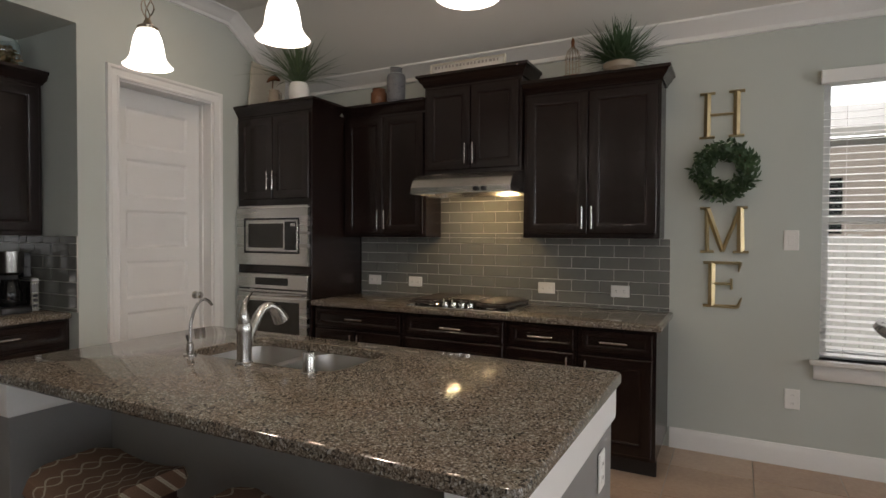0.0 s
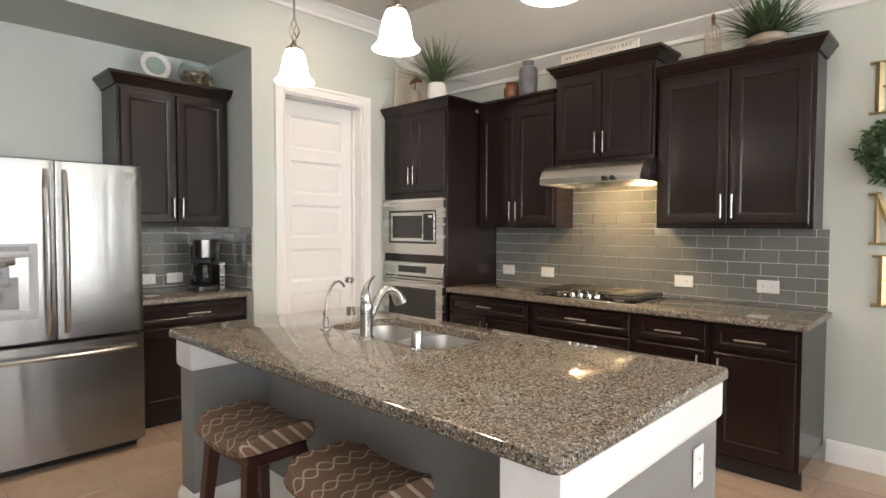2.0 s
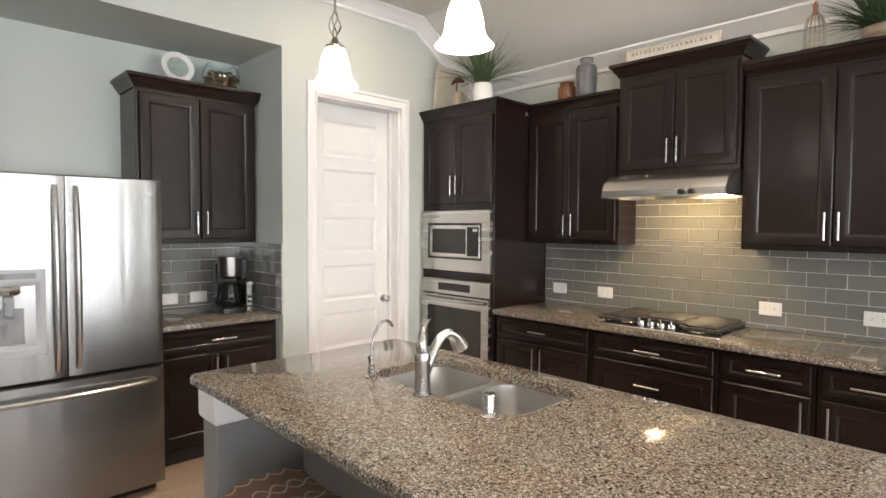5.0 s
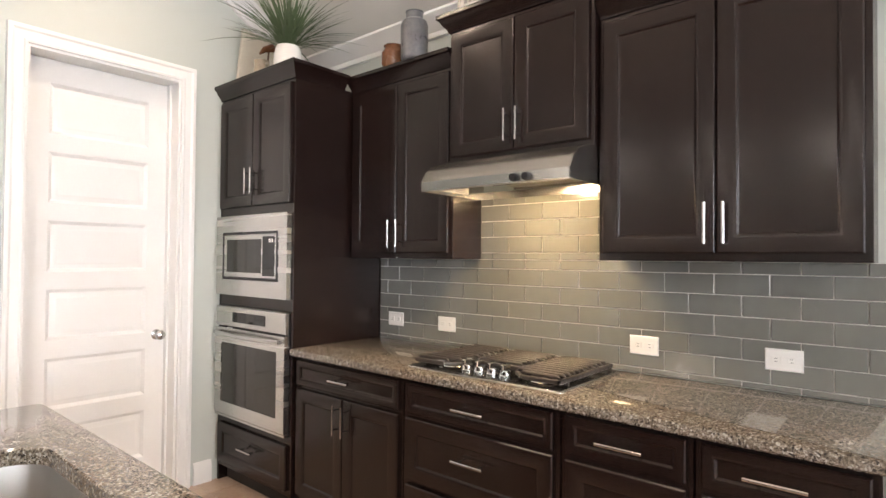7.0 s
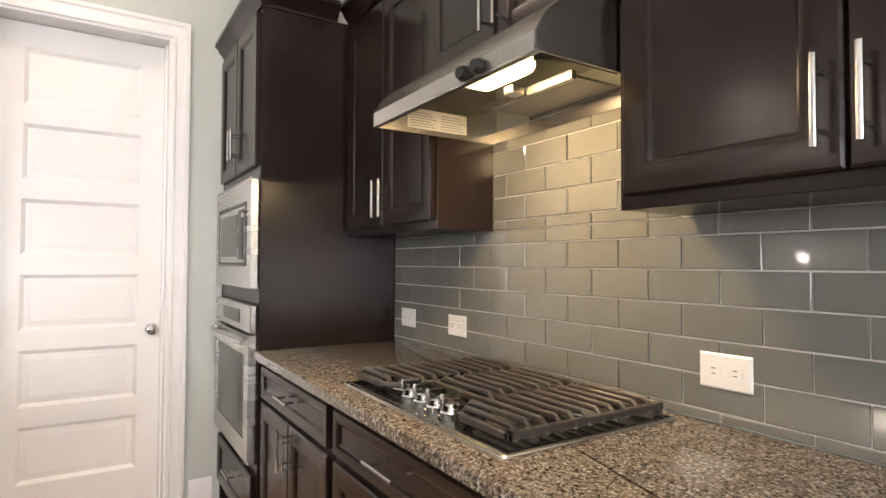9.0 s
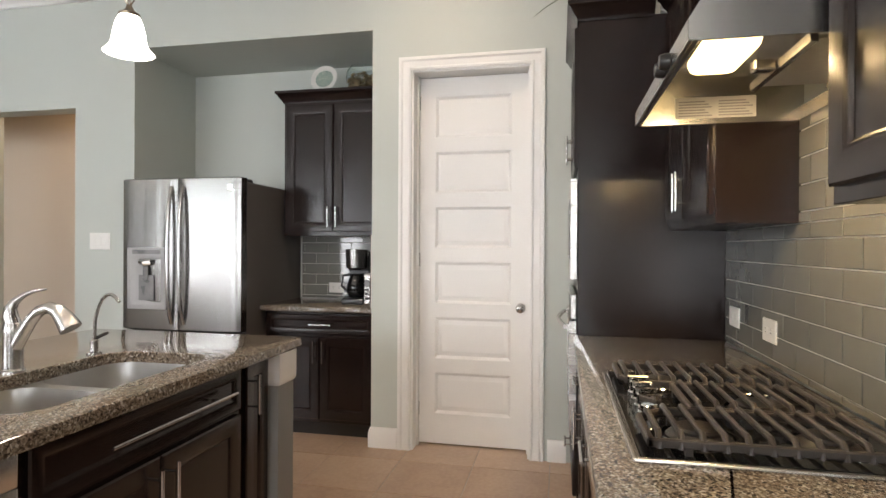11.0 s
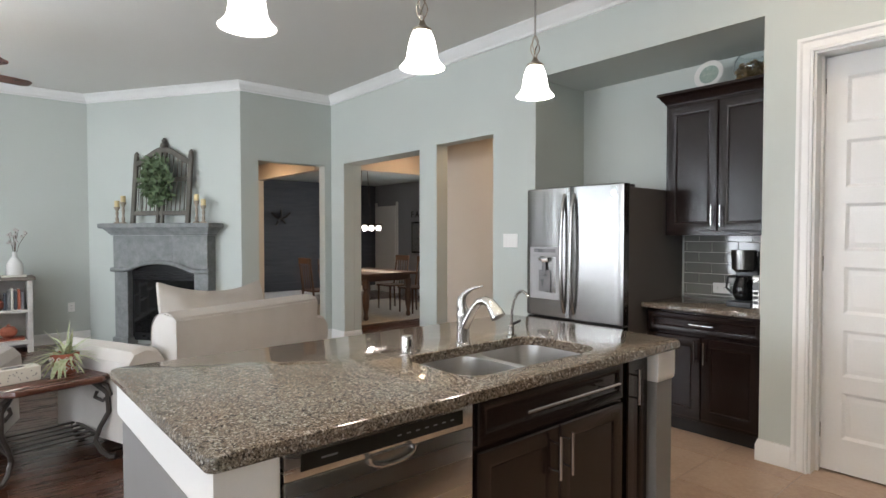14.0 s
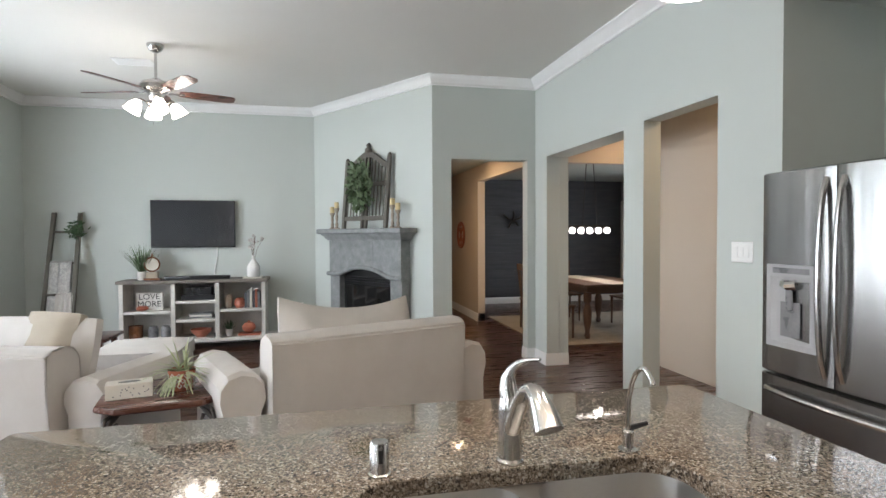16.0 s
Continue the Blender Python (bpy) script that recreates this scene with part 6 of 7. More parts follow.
def sofa(m, w, label, seed, long_pillow=False):
    """Rolled-arm sofa: local x along the back, y to the front."""
    s = thing("sofa", m, label, "sofa", "linen sofas in the living room")
    bm = bmesh.new()
    ring_loop(bm, [[(x, 0.02, 0.10), (x, 0.30, 0.10), (x, 0.26, 0.74), (x, 0.22, 0.80), (x, 0.13, 0.825), (x, 0.03, 0.815), (x, -0.015, 0.79), (x, -0.005, 0.5)] for x in (0.0, 0.012, w - 0.012, w)])
    bmesh.ops.bevel(bm, geom=[e for e in bm.edges], offset=0.012, segments=2, affect="EDGES")
    part("backrest", bm, LINEN, s, "", m)
    boxpart("seat_base", (0.0, w, 0.28, 0.92, 0.10, 0.32), LINEN, s, 0.02, "", m, 2)
    for x0 in (-0.27, w + 0.002):
        bm = bmesh.new()
        prof = [(0.03, 0.10), (0.25, 0.10), (0.245, 0.40), (0.27, 0.50), (0.265, 0.57), (0.22, 0.625), (0.14, 0.645), (0.06, 0.625), (0.01, 0.57), (0.0, 0.50), (0.03, 0.42)]
        prof = [((0.27 - a if x0 < 0 else a), b) for a, b in prof]
        rows = []
        for y, k in ((0.10, 0.93), (0.13, 1.0), (0.5, 1.0), (0.93, 0.99), (0.96, 0.9)):
            rows.append([(x0 + 0.135 + (a - 0.135) * k, y, 0.36 + (b - 0.36) * k * (1 - 0.06 * max(0, y - 0.3)) if b > 0.36 else b) for a, b in prof])
        ring_loop(bm, rows)
        part("arm", bm, LINEN, s, "", m)
    half = w / 2
    for i in range(2):
        bm = bmesh.new()
        pillow_mesh(bm, half - 0.012, 0.66, 0.19, (half * (i + 0.5), 0.61, 0.32), 0.35)
        part("seat_cushion", bm, LINEN, s, "", m)
        bm = bmesh.new()
        if long_pillow:
            continue
        pillow_mesh(bm, half - 0.02, 0.50, 0.24, (0, 0, -0.12), 0.75)
        part("back_cushion", bm, LINEN, s, "", m @ pose(half * (i + 0.5), 0.40 + 0.03 * i, 0.68 + 0.02 * i, 74, 0, 3 - 6 * i))
    if long_pillow:
        bm = bmesh.new()
        pillow_mesh(bm, w * 0.74, 0.54, 0.24, (0, 0, -0.13), 0.9, 12)
        for v in bm.verts:
            v.co.y += 0.10 * (v.co.x / (w * 0.4)) ** 2 * (1 if v.co.y > 0 else 0) - 0.05 * v.co.x
        part("back_cushion", bm, LINEN, s, "slouching linen back cushion with pointed corners", m @ pose(w * 0.49, 0.37, 0.625, 77, 0, 2))
    for x in (0.02, w - 0.08):
        for y in (0.06, 0.84):
            bm = bmesh.new()
            lathe(bm, [(0.018, 0), (0.03, 0.05), (0.028, 0.1)], (x + 0.03, y + 0.03, 0), 10)
            part("leg", bm, STOOLWOOD, s, "", m)
    return s


sofa(pose(2.755, -4.445, 0, 0, 0, 200.2) @ Matrix.Diagonal((1, 1, 1.10, 1)), 1.315, "beige linen loveseat with one long loose back cushion", 1, True)
sofa(pose(5.62, -5.28, 0, 0, 0, 163) , 1.68, "beige linen sofa with rolled arms", 2)
tp = thing("throw_pillow", (4.35, -5.40, 0.6), "square tan throw pillow on the sofa", "pillow")
bm = bmesh.new()
pillow_mesh(bm, 0.46, 0.46, 0.20, (0, 0, -0.1), 0.75)
part("pillow_cover", bm, LINENB, tp, "", pose(4.22, -5.28, 0.76, 66, 0, 150))
ot = thing("ottoman", (4.05, -6.85, 0), "beige linen ottoman with a cushioned top", "ottoman")
boxpart("base", (3.72, 4.42, -7.2, -6.5, 0.10, 0.32), LINEN, ot, 0.02, "", None, 2)
bm = bmesh.new()
pillow_mesh(bm, 0.74, 0.74, 0.19, (4.07, -6.85, 0.30), 0.35)
part("cushion", bm, LINEN, ot)
for x in (3.77, 4.37):
    for y in (-7.15, -6.55):
        bm = bmesh.new()
        lathe(bm, [(0.018, 0), (0.03, 0.1)], (x, y, 0), 10)
        part("leg", bm, STOOLWOOD, ot)


def end_table():
    m = pose(3.42, -4.84, 0, 0, 0, 10)
    t = thing("end_table", m, "cherry wood end table on scrolled iron legs", "table")
    pts = [(0.33, -0.22), (0.33, 0.22), (0.22, 0.32), (-0.22, 0.32), (-0.33, 0.22), (-0.33, -0.22), (-0.22, -0.32), (0.22, -0.32)]
    bm = bmesh.new()
    ring_loop(bm, [[(*p, z) for p in grow(pts, g)] for g, z in ((-0.012, 0.505), (0.0, 0.515), (0.0, 0.53), (-0.006, 0.542), (-0.014, 0.546))])
    part("tabletop", bm, CHERRY, t, "", m)
    for sx in (-1, 1):
        for sy in (-1, 1):
            bm = bmesh.new()
            q = [(0.20, 0.50), (0.27, 0.47), (0.285, 0.41), (0.25, 0.37), (0.215, 0.395), (0.225, 0.43)]
            tube(bm, [(sx * a, sy * a * 0.92, z) for a, z in q], 0.012, 8)
            q = [(0.20, 0.50), (0.27, 0.42), (0.275, 0.30), (0.235, 0.20), (0.215, 0.12), (0.24, 0.05), (0.275, 0.013), (0.30, 0.014)]
            tube(bm, [(sx * a, sy * a * 0.92, z) for a, z in q], 0.016, 8)
            part("leg", bm, IRON, t, "dark scrolled iron leg", m)
    for sx in (-1, 1):
        boxpart("shelf_rail", (sx * 0.225 - 0.01, sx * 0.225 + 0.01, -0.22, 0.22, 0.145, 0.165), IRON, t, 0.003, "", m)
    for k in range(5):
        y = -0.18 + k * 0.09
        boxpart("shelf_slat", (-0.215, 0.215, y - 0.016, y + 0.016, 0.15, 0.16), IRON, t, 0.002, "", m)


end_table()
tb = thing("tissue_box", (3.65, -4.76, 0.546), "white printed cardboard tissue box", "tissue box")
mT = pose(3.575, -4.745, 0.546, 0, 0, 14)
boxpart("carton", (-0.12, 0.12, -0.06, 0.06, 0, 0.085), PAPER, tb, 0.002, "", mT)
bm = bmesh.new()
lathe(bm, [(0.0, 0.0), (0.034, 0.0), (0.034, 0.0012), (0.0, 0.0012)], n=20)
bmesh.ops.scale(bm, vec=(1.7, 0.7, 1), verts=bm.verts)
part("opening", bm, BLACK, tb, "dark oval opening", mT @ pose(0, 0, 0.0852))
rng = random.Random(9)
for i in range(16):
    px, pz = rng.uniform(-0.10, 0.10), rng.uniform(0.014, 0.07)
    bm = bmesh.new()
    lathe(bm, [(0, 0), (0.007, 0), (0.007, 0.0006), (0, 0.0006)], n=8)
    part("printed_dot", bm, GREYCER, tb, "", mT @ pose(px, 0.0602, pz, -90) @ Matrix.Scale(0.55, 4))

sp = grass_plant("spider_plant", (3.31, -4.83, 0.546), [(0, 0), (0.055, 0), (0.062, 0.01), (0.078, 0.10), (0.08, 0.125)], TERRA, 85, 0.20, 1.75, LEAFV, "spider plant in a red and white patterned pot", 21, 0.014, 1.0)
for k in range(12):
    for row, (z, r) in enumerate(((0.035, 0.0668), (0.065, 0.0722), (0.095, 0.0775))):
        a = 2 * math.pi * (k + 0.5 * (row % 2)) / 12
        bm = bmesh.new()
        tube(bm, [(-0.012, 0, 0), (0, 0, 0.014), (0.012, 0, 0), (0, 0, -0.014), (-0.012, 0, 0)], 0.0036, 4)
        part("painted_diamond", bm, WHITECER, sp, "", pose(3.31 + r * math.cos(a), -4.83 + r * math.sin(a), 0.546 + z, 0, 0, math.degrees(a) + 90))


# fireplace on the angled wall
FL = fd.length
mF = pose(FIRE_B.x, FIRE_B.y, 0, 0, 0, math.degrees(math.atan2(-fd.y, -fd.x)))
fx = FL / 2 + 0.10


def fireplace():
    f = thing("fireplace", mF @ Matrix.Translation((fx, 0, 0)), "grey cast stone fireplace surround with a deep mantel", "fireplace")
    w = 0.72
    for s in (-1, 1):
        a, b = sorted((s * w, s * (w - 0.21)))
        boxpart("leg", (fx + a, fx + b, -0.14, -0.003, 0.10, 0.95), STONE, f, 0.006, "", mF)
        boxpart("plinth", (fx + a - 0.02, fx + b + 0.02, -0.165, -0.003, 0.0, 0.10), STONE, f, 0.006, "", mF)
    # arched lintel in three stones
    half, ztop = w, 1.40
    cuts = [(-half, -0.20), (-0.20, 0.20), (0.20, half)]
    for a, b in cuts:
        bm = bmesh.new()
        n = 8
        rows = []
        for i in range(n + 1):
            x = a + 0.002 + (b - a - 0.004) * i / n
            t = min(abs(x) / (w - 0.21), 1)
            zb = 1.06 - 0.11 * t * t if abs(x) < w - 0.21 else 0.95
            rows.append([(fx + x, -0.15, zb), (fx + x, -0.15, ztop), (fx + x, -0.003, ztop), (fx + x, -0.003, zb)])
        ring_loop(bm, rows)
        part("lintel_stone", bm, STONE, f, "", mF)
    bm = bmesh.new()
    pts = []
    for i in range(17):
        x = -(w + 0.03) + (2 * w + 0.06) * i / 16
        t = min(abs(x) / (w - 0.21), 1)
        pts.append((fx + x, -0.155, 1.07 - 0.11 * t * t if abs(x) < w - 0.21 else 0.965))
    tube(bm, pts, 0.028, 8)
    part("arch_moulding", bm, STONE, f, "", mF)
    bm = bmesh.new()
    prof = [(0, 0), (0.02, 0), (0.022, 0.018), (0.034, 0.022), (0.05, 0.05), (0.075, 0.072), (0.08, 0.085), (0.112, 0.09), (0.122, 0.10), (0.122, 0.142), (0.112, 0.15), (0.0, 0.15)]
    sweep(bm, prof, [(fx - w, -0.003, 1.402), (fx - w, -0.15, 1.402), (fx + w, -0.15, 1.402), (fx + w, -0.003, 1.402)])
    box(bm, fx - w, fx + w, -0.15, -0.003, 1.49, 1.551)
    part("mantel", bm, STONE, f, "stepped grey stone mantel shelf", mF)
    boxpart("firebox", (fx - w + 0.21, fx + w - 0.21, -0.06, -0.003, 0.06, 1.06), BLACK, f, 0, "", mF)
    boxpart("glass_front", (fx - 0.46, fx + 0.46, -0.085, -0.062, 0.16, 0.84), GLASSBLK, f, 0.004, "black glass firebox front", mF)
    for z in (0.87, 0.90, 0.93):
        boxpart("louver", (fx - 0.46, fx + 0.46, -0.09, -0.065, z, z + 0.014), BLACK, f, 0.003, "", mF)
    boxpart("hearth", (fx - w - 0.06, fx + w + 0.06, -0.42, -0.17, 0.0, 0.03), STONE, f, 0.006, "", mF)


fireplace()


def garden_gate():
    z0, w, y = 1.553, 0.42, -0.13
    g = thing("garden_gate", mF @ Matrix.Translation((fx, y, z0)), "weathered wooden garden gate standing on the mantel", "gate")
    mg = mF @ pose(fx, y, z0, -5)
    for s in (-1, 1):
        boxpart("post", (s * w - 0.028, s * w + 0.028, -0.02, 0.02, 0.0, 0.86), GREYWOOD, g, 0.004, "", mg)
        bm = bmesh.new()
        lathe(bm, [(0.02, 0), (0.032, 0.015), (0.022, 0.04), (0.0, 0.06)], (s * w, 0, 0.86), 10)
        part("post_finial", bm, GREYWOOD, g, "", mg)
        boxpart("stile", (s * 0.035 - 0.02, s * 0.035 + 0.02, -0.018, 0.018, 0.0, 0.93), GREYWOOD, g, 0.004, "", mg)
    bm = bmesh.new()
    pts = []
    for i in range(25):
        x = -w + 2 * w * i / 24
        pts.append((x, 0, 0.76 + 0.17 * (0.5 + 0.5 * math.cos(math.pi * x / w)) ** 0.8))
    rows = [[(p[0], -0.018, p[2] - 0.04), (p[0], 0.018, p[2] - 0.04), (p[0], 0.018, p[2] + 0.03), (p[0], -0.018, p[2] + 0.03)] for p in pts]
    ring_loop(bm, rows)
    part("curved_rail", bm, GREYWOOD, g, "", mg)
    bm = bmesh.new()
    lathe(bm, [(0.03, 0), (0.05, 0.03), (0.04, 0.06), (0.022, 0.075), (0.034, 0.10), (0.015, 0.13), (0, 0.14)], (0, 0, 0.94), 12)
    part("centre_finial", bm, GREYWOOD, g, "", mg)
    for z in (0.10, 0.52):
        boxpart("rail", (-w, w, -0.014, 0.014, z, z + 0.055), GREYWOOD, g, 0.003, "", mg)
    for i in range(5):
        for s in (-1, 1):
            x = s * (0.095 + i * 0.065)
            h = 0.74 + 0.17 * (0.5 + 0.5 * math.cos(math.pi * x / w)) ** 0.8
            bm = bmesh.new()
            tube(bm, [(x, 0, 0.12), (x, 0, h)], 0.007, 6)
            part("slat", bm, GREYWOOD, g, "", mg)


garden_gate()
wreath("wreath", mF @ pose(fx + 0.05, -0.175, 2.07), 0.12, 0.125, 760, 0.085, LEAFA, "loose green wreath hanging on the garden gate", 8, 1.25)
for cx in (-0.56, -0.66, 0.56, 0.66):
    hgt = 0.27 if abs(cx) < 0.6 else 0.21
    c = thing("candlestick", mF @ Matrix.Translation((fx + cx, -0.14, 1.553)), "turned wooden candlestick with an ivory candle", "candlestick", "candlesticks on the mantel")
    mc = mF @ Matrix.Translation((fx + cx, -0.14, 1.553))
    bm = bmesh.new()
    lathe(bm, [(0.04, 0), (0.042, 0.01), (0.018, 0.025), (0.022, 0.06), (0.012, 0.09), (0.02, hgt * 0.6), (0.014, hgt * 0.75), (0.035, hgt - 0.01), (0.038, hgt)], n=14)
    part("stick", bm, TANCER, c, "", mc)
    bm = bmesh.new()
    lathe(bm, [(0.03, hgt), (0.03, hgt + 0.075), (0.024, hgt + 0.08), (0, hgt + 0.078)], n=14)
    part("candle", bm, CANDLE, c, "", mc)

# television, console and what stands on it
tv = thing("television", (4.1, SOUTH, 1.33), "flat black wall-mounted television, switched off", "television")
boxpart("panel", (3.585, 4.645, SOUTH + 0.045, SOUTH + 0.08, 1.315, 1.95), BLACK, tv, 0.004)
boxpart("screen", (3.597, 4.633, SOUTH + 0.0805, SOUTH + 0.082, 1.335, 1.938), SCREEN, tv, 0)
boxpart("mount", (3.9, 4.2, SOUTH, SOUTH + 0.045, 1.5, 1.8), BLACK, tv, 0)
bm = bmesh.new()
tube(bm, [(3.83, SOUTH + 0.02, 1.33), (3.83, SOUTH + 0.012, 1.2), (3.86, SOUTH + 0.012, 1.05), (3.88, SOUTH + 0.02, 0.9)], 0.006, 6)
part("cable", bm, PLASTIC, tv)

CX0, CX1, CY0, CY1 = 3.17, 4.93, SOUTH + 0.02, -8.90


def console():
    c = thing("media_console", ((CX0 + CX1) / 2, (CY0 + CY1) / 2, 0), "distressed white media console with a grey plank top", "console")
    boxpart("top", (CX0 - 0.03, CX1 + 0.03, CY0, CY1 + 0.02, 0.865, 0.905), PLANKTOP, c, 0.004, "weathered grey plank top")
    xs = [CX0, CX0 + 0.60, CX0 + 1.13, CX1]
    for i, x in enumerate(xs):
        a = min(max(x - 0.025, CX0), CX1 - 0.05)
        boxpart("upright", (a, a + 0.05, CY0, CY1, 0.09, 0.864), CONSOLE, c, 0.003)
    boxpart("bottom", (CX0 + 0.05, CX1 - 0.05, CY0, CY1 - 0.004, 0.10, 0.145), CONSOLE, c, 0.002)
    boxpart("back", (CX0 + 0.05, CX1 - 0.05, CY0, CY0 + 0.012, 0.146, 0.864), CONSOLE, c, 0)
    for i, zs in ((0, (0.48,)), (1, (0.36, 0.60)), (2, (0.48,))):
        for z in zs:
            a, b = xs[i] + (0.05 if i == 0 else 0.025), xs[i + 1] - (0.05 if i == 2 else 0.025)
            boxpart("shelf", (a, b, CY0 + 0.013, CY1 - 0.01, z, z + 0.035), CONSOLE, c, 0.002)
    for x in (CX0, CX1 - 0.06):
        for y in (CY0, CY1 - 0.06):
            boxpart("foot", (x, x + 0.06, y, y + 0.06, 0.0, 0.09), CONSOLE, c, 0.003)


console()
ZC = 0.905
sb = thing("soundbar", (4.05, -8.99, ZC), "slim black soundbar on the console", "soundbar")
boxpart("body", (3.62, 4.42, -9.05, -8.97, ZC, ZC + 0.05), BLACK, sb, 0.01, "", None, 2)
bk = thing("white_book", (3.33, -9.05, ZC), "white book lying under the vase", "book")
boxpart("cover", (3.22, 3.46, -9.13, -8.96, ZC, ZC + 0.022), PAPER, bk, 0.002)
vs = vessel("bottle_vase", (3.33, -9.05, ZC + 0.022), [(0, 0), (0.075, 0), (0.085, 0.02), (0.085, 0.13), (0.05, 0.19), (0.025, 0.22), (0.023, 0.27), (0.03, 0.28)], WHITECER, "white bottle vase with cotton stems")
rng = random.Random(3)
for i in range(7):
    a, r = rng.uniform(0, 6.28), rng.uniform(0.06, 0.16)
    tipp = Vector((3.33 + r * math.cos(a), -9.05 + r * 0.6 * math.sin(a), ZC + rng.uniform(0.42, 0.58)))
    bm = bmesh.new()
    tube(bm, [(3.33, -9.05, ZC + 0.2), Vector((3.33, -9.05, ZC + 0.32)).lerp(tipp, 0.4), tipp], 0.0028, 5)
    part("stem", bm, OAK, vs)
    for k in range(3):
        q = tipp + Vector((rng.uniform(-0.03, 0.03), rng.uniform(-0.03, 0.03), rng.uniform(-0.08, 0.01)))
        bm = bmesh.new()
        bmesh.ops.create_icosphere(bm, subdivisions=1, radius=0.018, matrix=Matrix.Translation(q))
        part("cotton_boll", bm, LINEN, vs)
grass_plant("potted_grass", (4.70, -9.07, ZC), [(0, 0), (0.05, 0), (0.055, 0.02), (0.058, 0.10), (0.05, 0.11)], CONSOLE, 120, 0.38, 0.75, LEAFA, "tall green grass in a pale pot", 31, 0.008, 0.2)
ck = thing("mantel_clock", (4.56, -9.03, ZC), "rustic clock on a small stacked stand", "clock")
boxpart("stand", (4.47, 4.66, -9.08, -8.97, ZC, ZC + 0.03), BROWNCER, ck, 0.003)
boxpart("box", (4.495, 4.635, -9.07, -8.98, ZC + 0.03, ZC + 0.11), TANCER, ck, 0.004)
bm = bmesh.new()
lathe(bm, [(0, -0.02), (0.088, -0.02), (0.095, 0.0), (0.088, 0.02), (0.078, 0.02), (0.075, 0.012), (0, 0.012)], n=24, caps=False)
part("clock_face", bm, PARCH, ck, "", pose(4.565, -9.025, ZC + 0.205, -90))
bm = bmesh.new()
tube(bm, [(4.565 + 0.09 * math.cos(a), -9.005, ZC + 0.205 + 0.09 * math.sin(a)) for a in [i * math.pi / 12 for i in range(25)]], 0.010, 6)
tube(bm, [(4.565, -9.015, ZC + 0.295), (4.565, -9.015, ZC + 0.35)], [0.016, 0.006], 8)
part("clock_rim", bm, BROWNCER, ck)


def block(name, dims, material, label, category, bev=0.003):
    bm = bmesh.new()
    box(bm, *dims, bev)
    return tagged(part(name, bm, material), label, category)


# shelves of the console (bays run from the vase side to the clock side)
yF = CY1 - 0.09
a0, b0 = CX0 + 0.06, CX0 + 0.57
for i, (mm, hh) in enumerate(((GREYCER, 0.21), (TERRA, 0.24), (NAVY, 0.22), (PAPER, 0.25), (GREYCER, 0.23), (NAVY, 0.20))):
    bx = a0 + 0.02 + i * 0.033
    block("book", (bx, bx + 0.028, yF - 0.14, yF, 0.515, 0.515 + hh), mm, "upright hardback book on the console shelf", "book", 0.002)
vessel("red_pot", (a0 + 0.28, yF - 0.06, 0.515), [(0, 0), (0.05, 0), (0.075, 0.04), (0.07, 0.09), (0.045, 0.12), (0.05, 0.13)], TERRA, "round terracotta pot on the console shelf", "pot")
vessel("tan_urn", (a0 + 0.42, yF - 0.06, 0.515), [(0, 0), (0.04, 0), (0.055, 0.06), (0.05, 0.14), (0.035, 0.17), (0.04, 0.18)], TANCER, "tan stoneware urn on the console shelf", "vase")
block("red_book", (a0 + 0.02, a0 + 0.30, yF - 0.16, yF, 0.145, 0.17), TERRA, "red book lying flat on the console", "book", 0.002)
bm = bmesh.new()
lathe(bm, [(0, 0), (0.05, 0.01), (0.085, 0.05), (0.088, 0.09), (0.06, 0.135), (0.02, 0.145), (0.015, 0.165), (0, 0.166)], (a0 + 0.17, yF - 0.08, 0.17), 20)
tagged(part("pumpkin", bm, TERRA), "small orange pumpkin ornament on a book", "ornament")
grass_plant("potted_grass", (a0 + 0.42, yF - 0.07, 0.145), [(0, 0), (0.04, 0), (0.05, 0.09)], WHITECER, 60, 0.14, 0.9, LEAFB, "small green plant in a white pot", 33, 0.012, 0.3)
a1, b1 = CX0 + 0.63, CX0 + 1.10
block("cable_box", (a1 + 0.02, b1 - 0.05, yF - 0.2, yF, 0.635, 0.70), BLACK, "black cable box on the console shelf", "cable box")
block("speaker_box", (a1 + 0.06, b1 - 0.10, yF - 0.2, yF - 0.02, 0.70, 0.80), BLACK, "black receiver on the console shelf", "receiver")
for i in range(3):
    block("magazine", (a1 + 0.05 + 0.01 * i, a1 + 0.33, yF - 0.2, yF - 0.02, 0.395 + i * 0.022, 0.415 + i * 0.022), PAPER if i % 2 else GREYCER, "stacked magazine on the console shelf", "magazine", 0.001)
vessel("red_bowl", (a1 + 0.2, yF - 0.09, 0.145), [(0, 0), (0.06, 0), (0.12, 0.06), (0.135, 0.10)], TERRA, "wide red bowl on the console shelf", "bowl")
a2, b2 = CX0 + 1.16, CX1 - 0.06
lm = thing("word_sign", (a2 + 0.28, yF - 0.08, 0.515), "white wooden word sign on the console shelf", "sign")
boxpart("board", (a2 + 0.13, a2 + 0.45, yF - 0.10, yF - 0.075, 0.515, 0.74), CONSOLE, lm, 0.003)
for word, z in (("LOVE", 0.655), ("MORE", 0.56)):
    cu = bpy.data.curves.new("word", "FONT")
    cu.body, cu.size, cu.extrude, cu.align_x = word, 0.105, 0.002, "CENTER"
    ob = new("lettering", cu)
    ob.data.materials.append(BLACK)
    ob.parent = lm
    ob.matrix_basis = root_of(lm).matrix_basis.inverted() @ pose(a2 + 0.29, yF - 0.072, z, 90, 0, 180)
bm = bmesh.new()
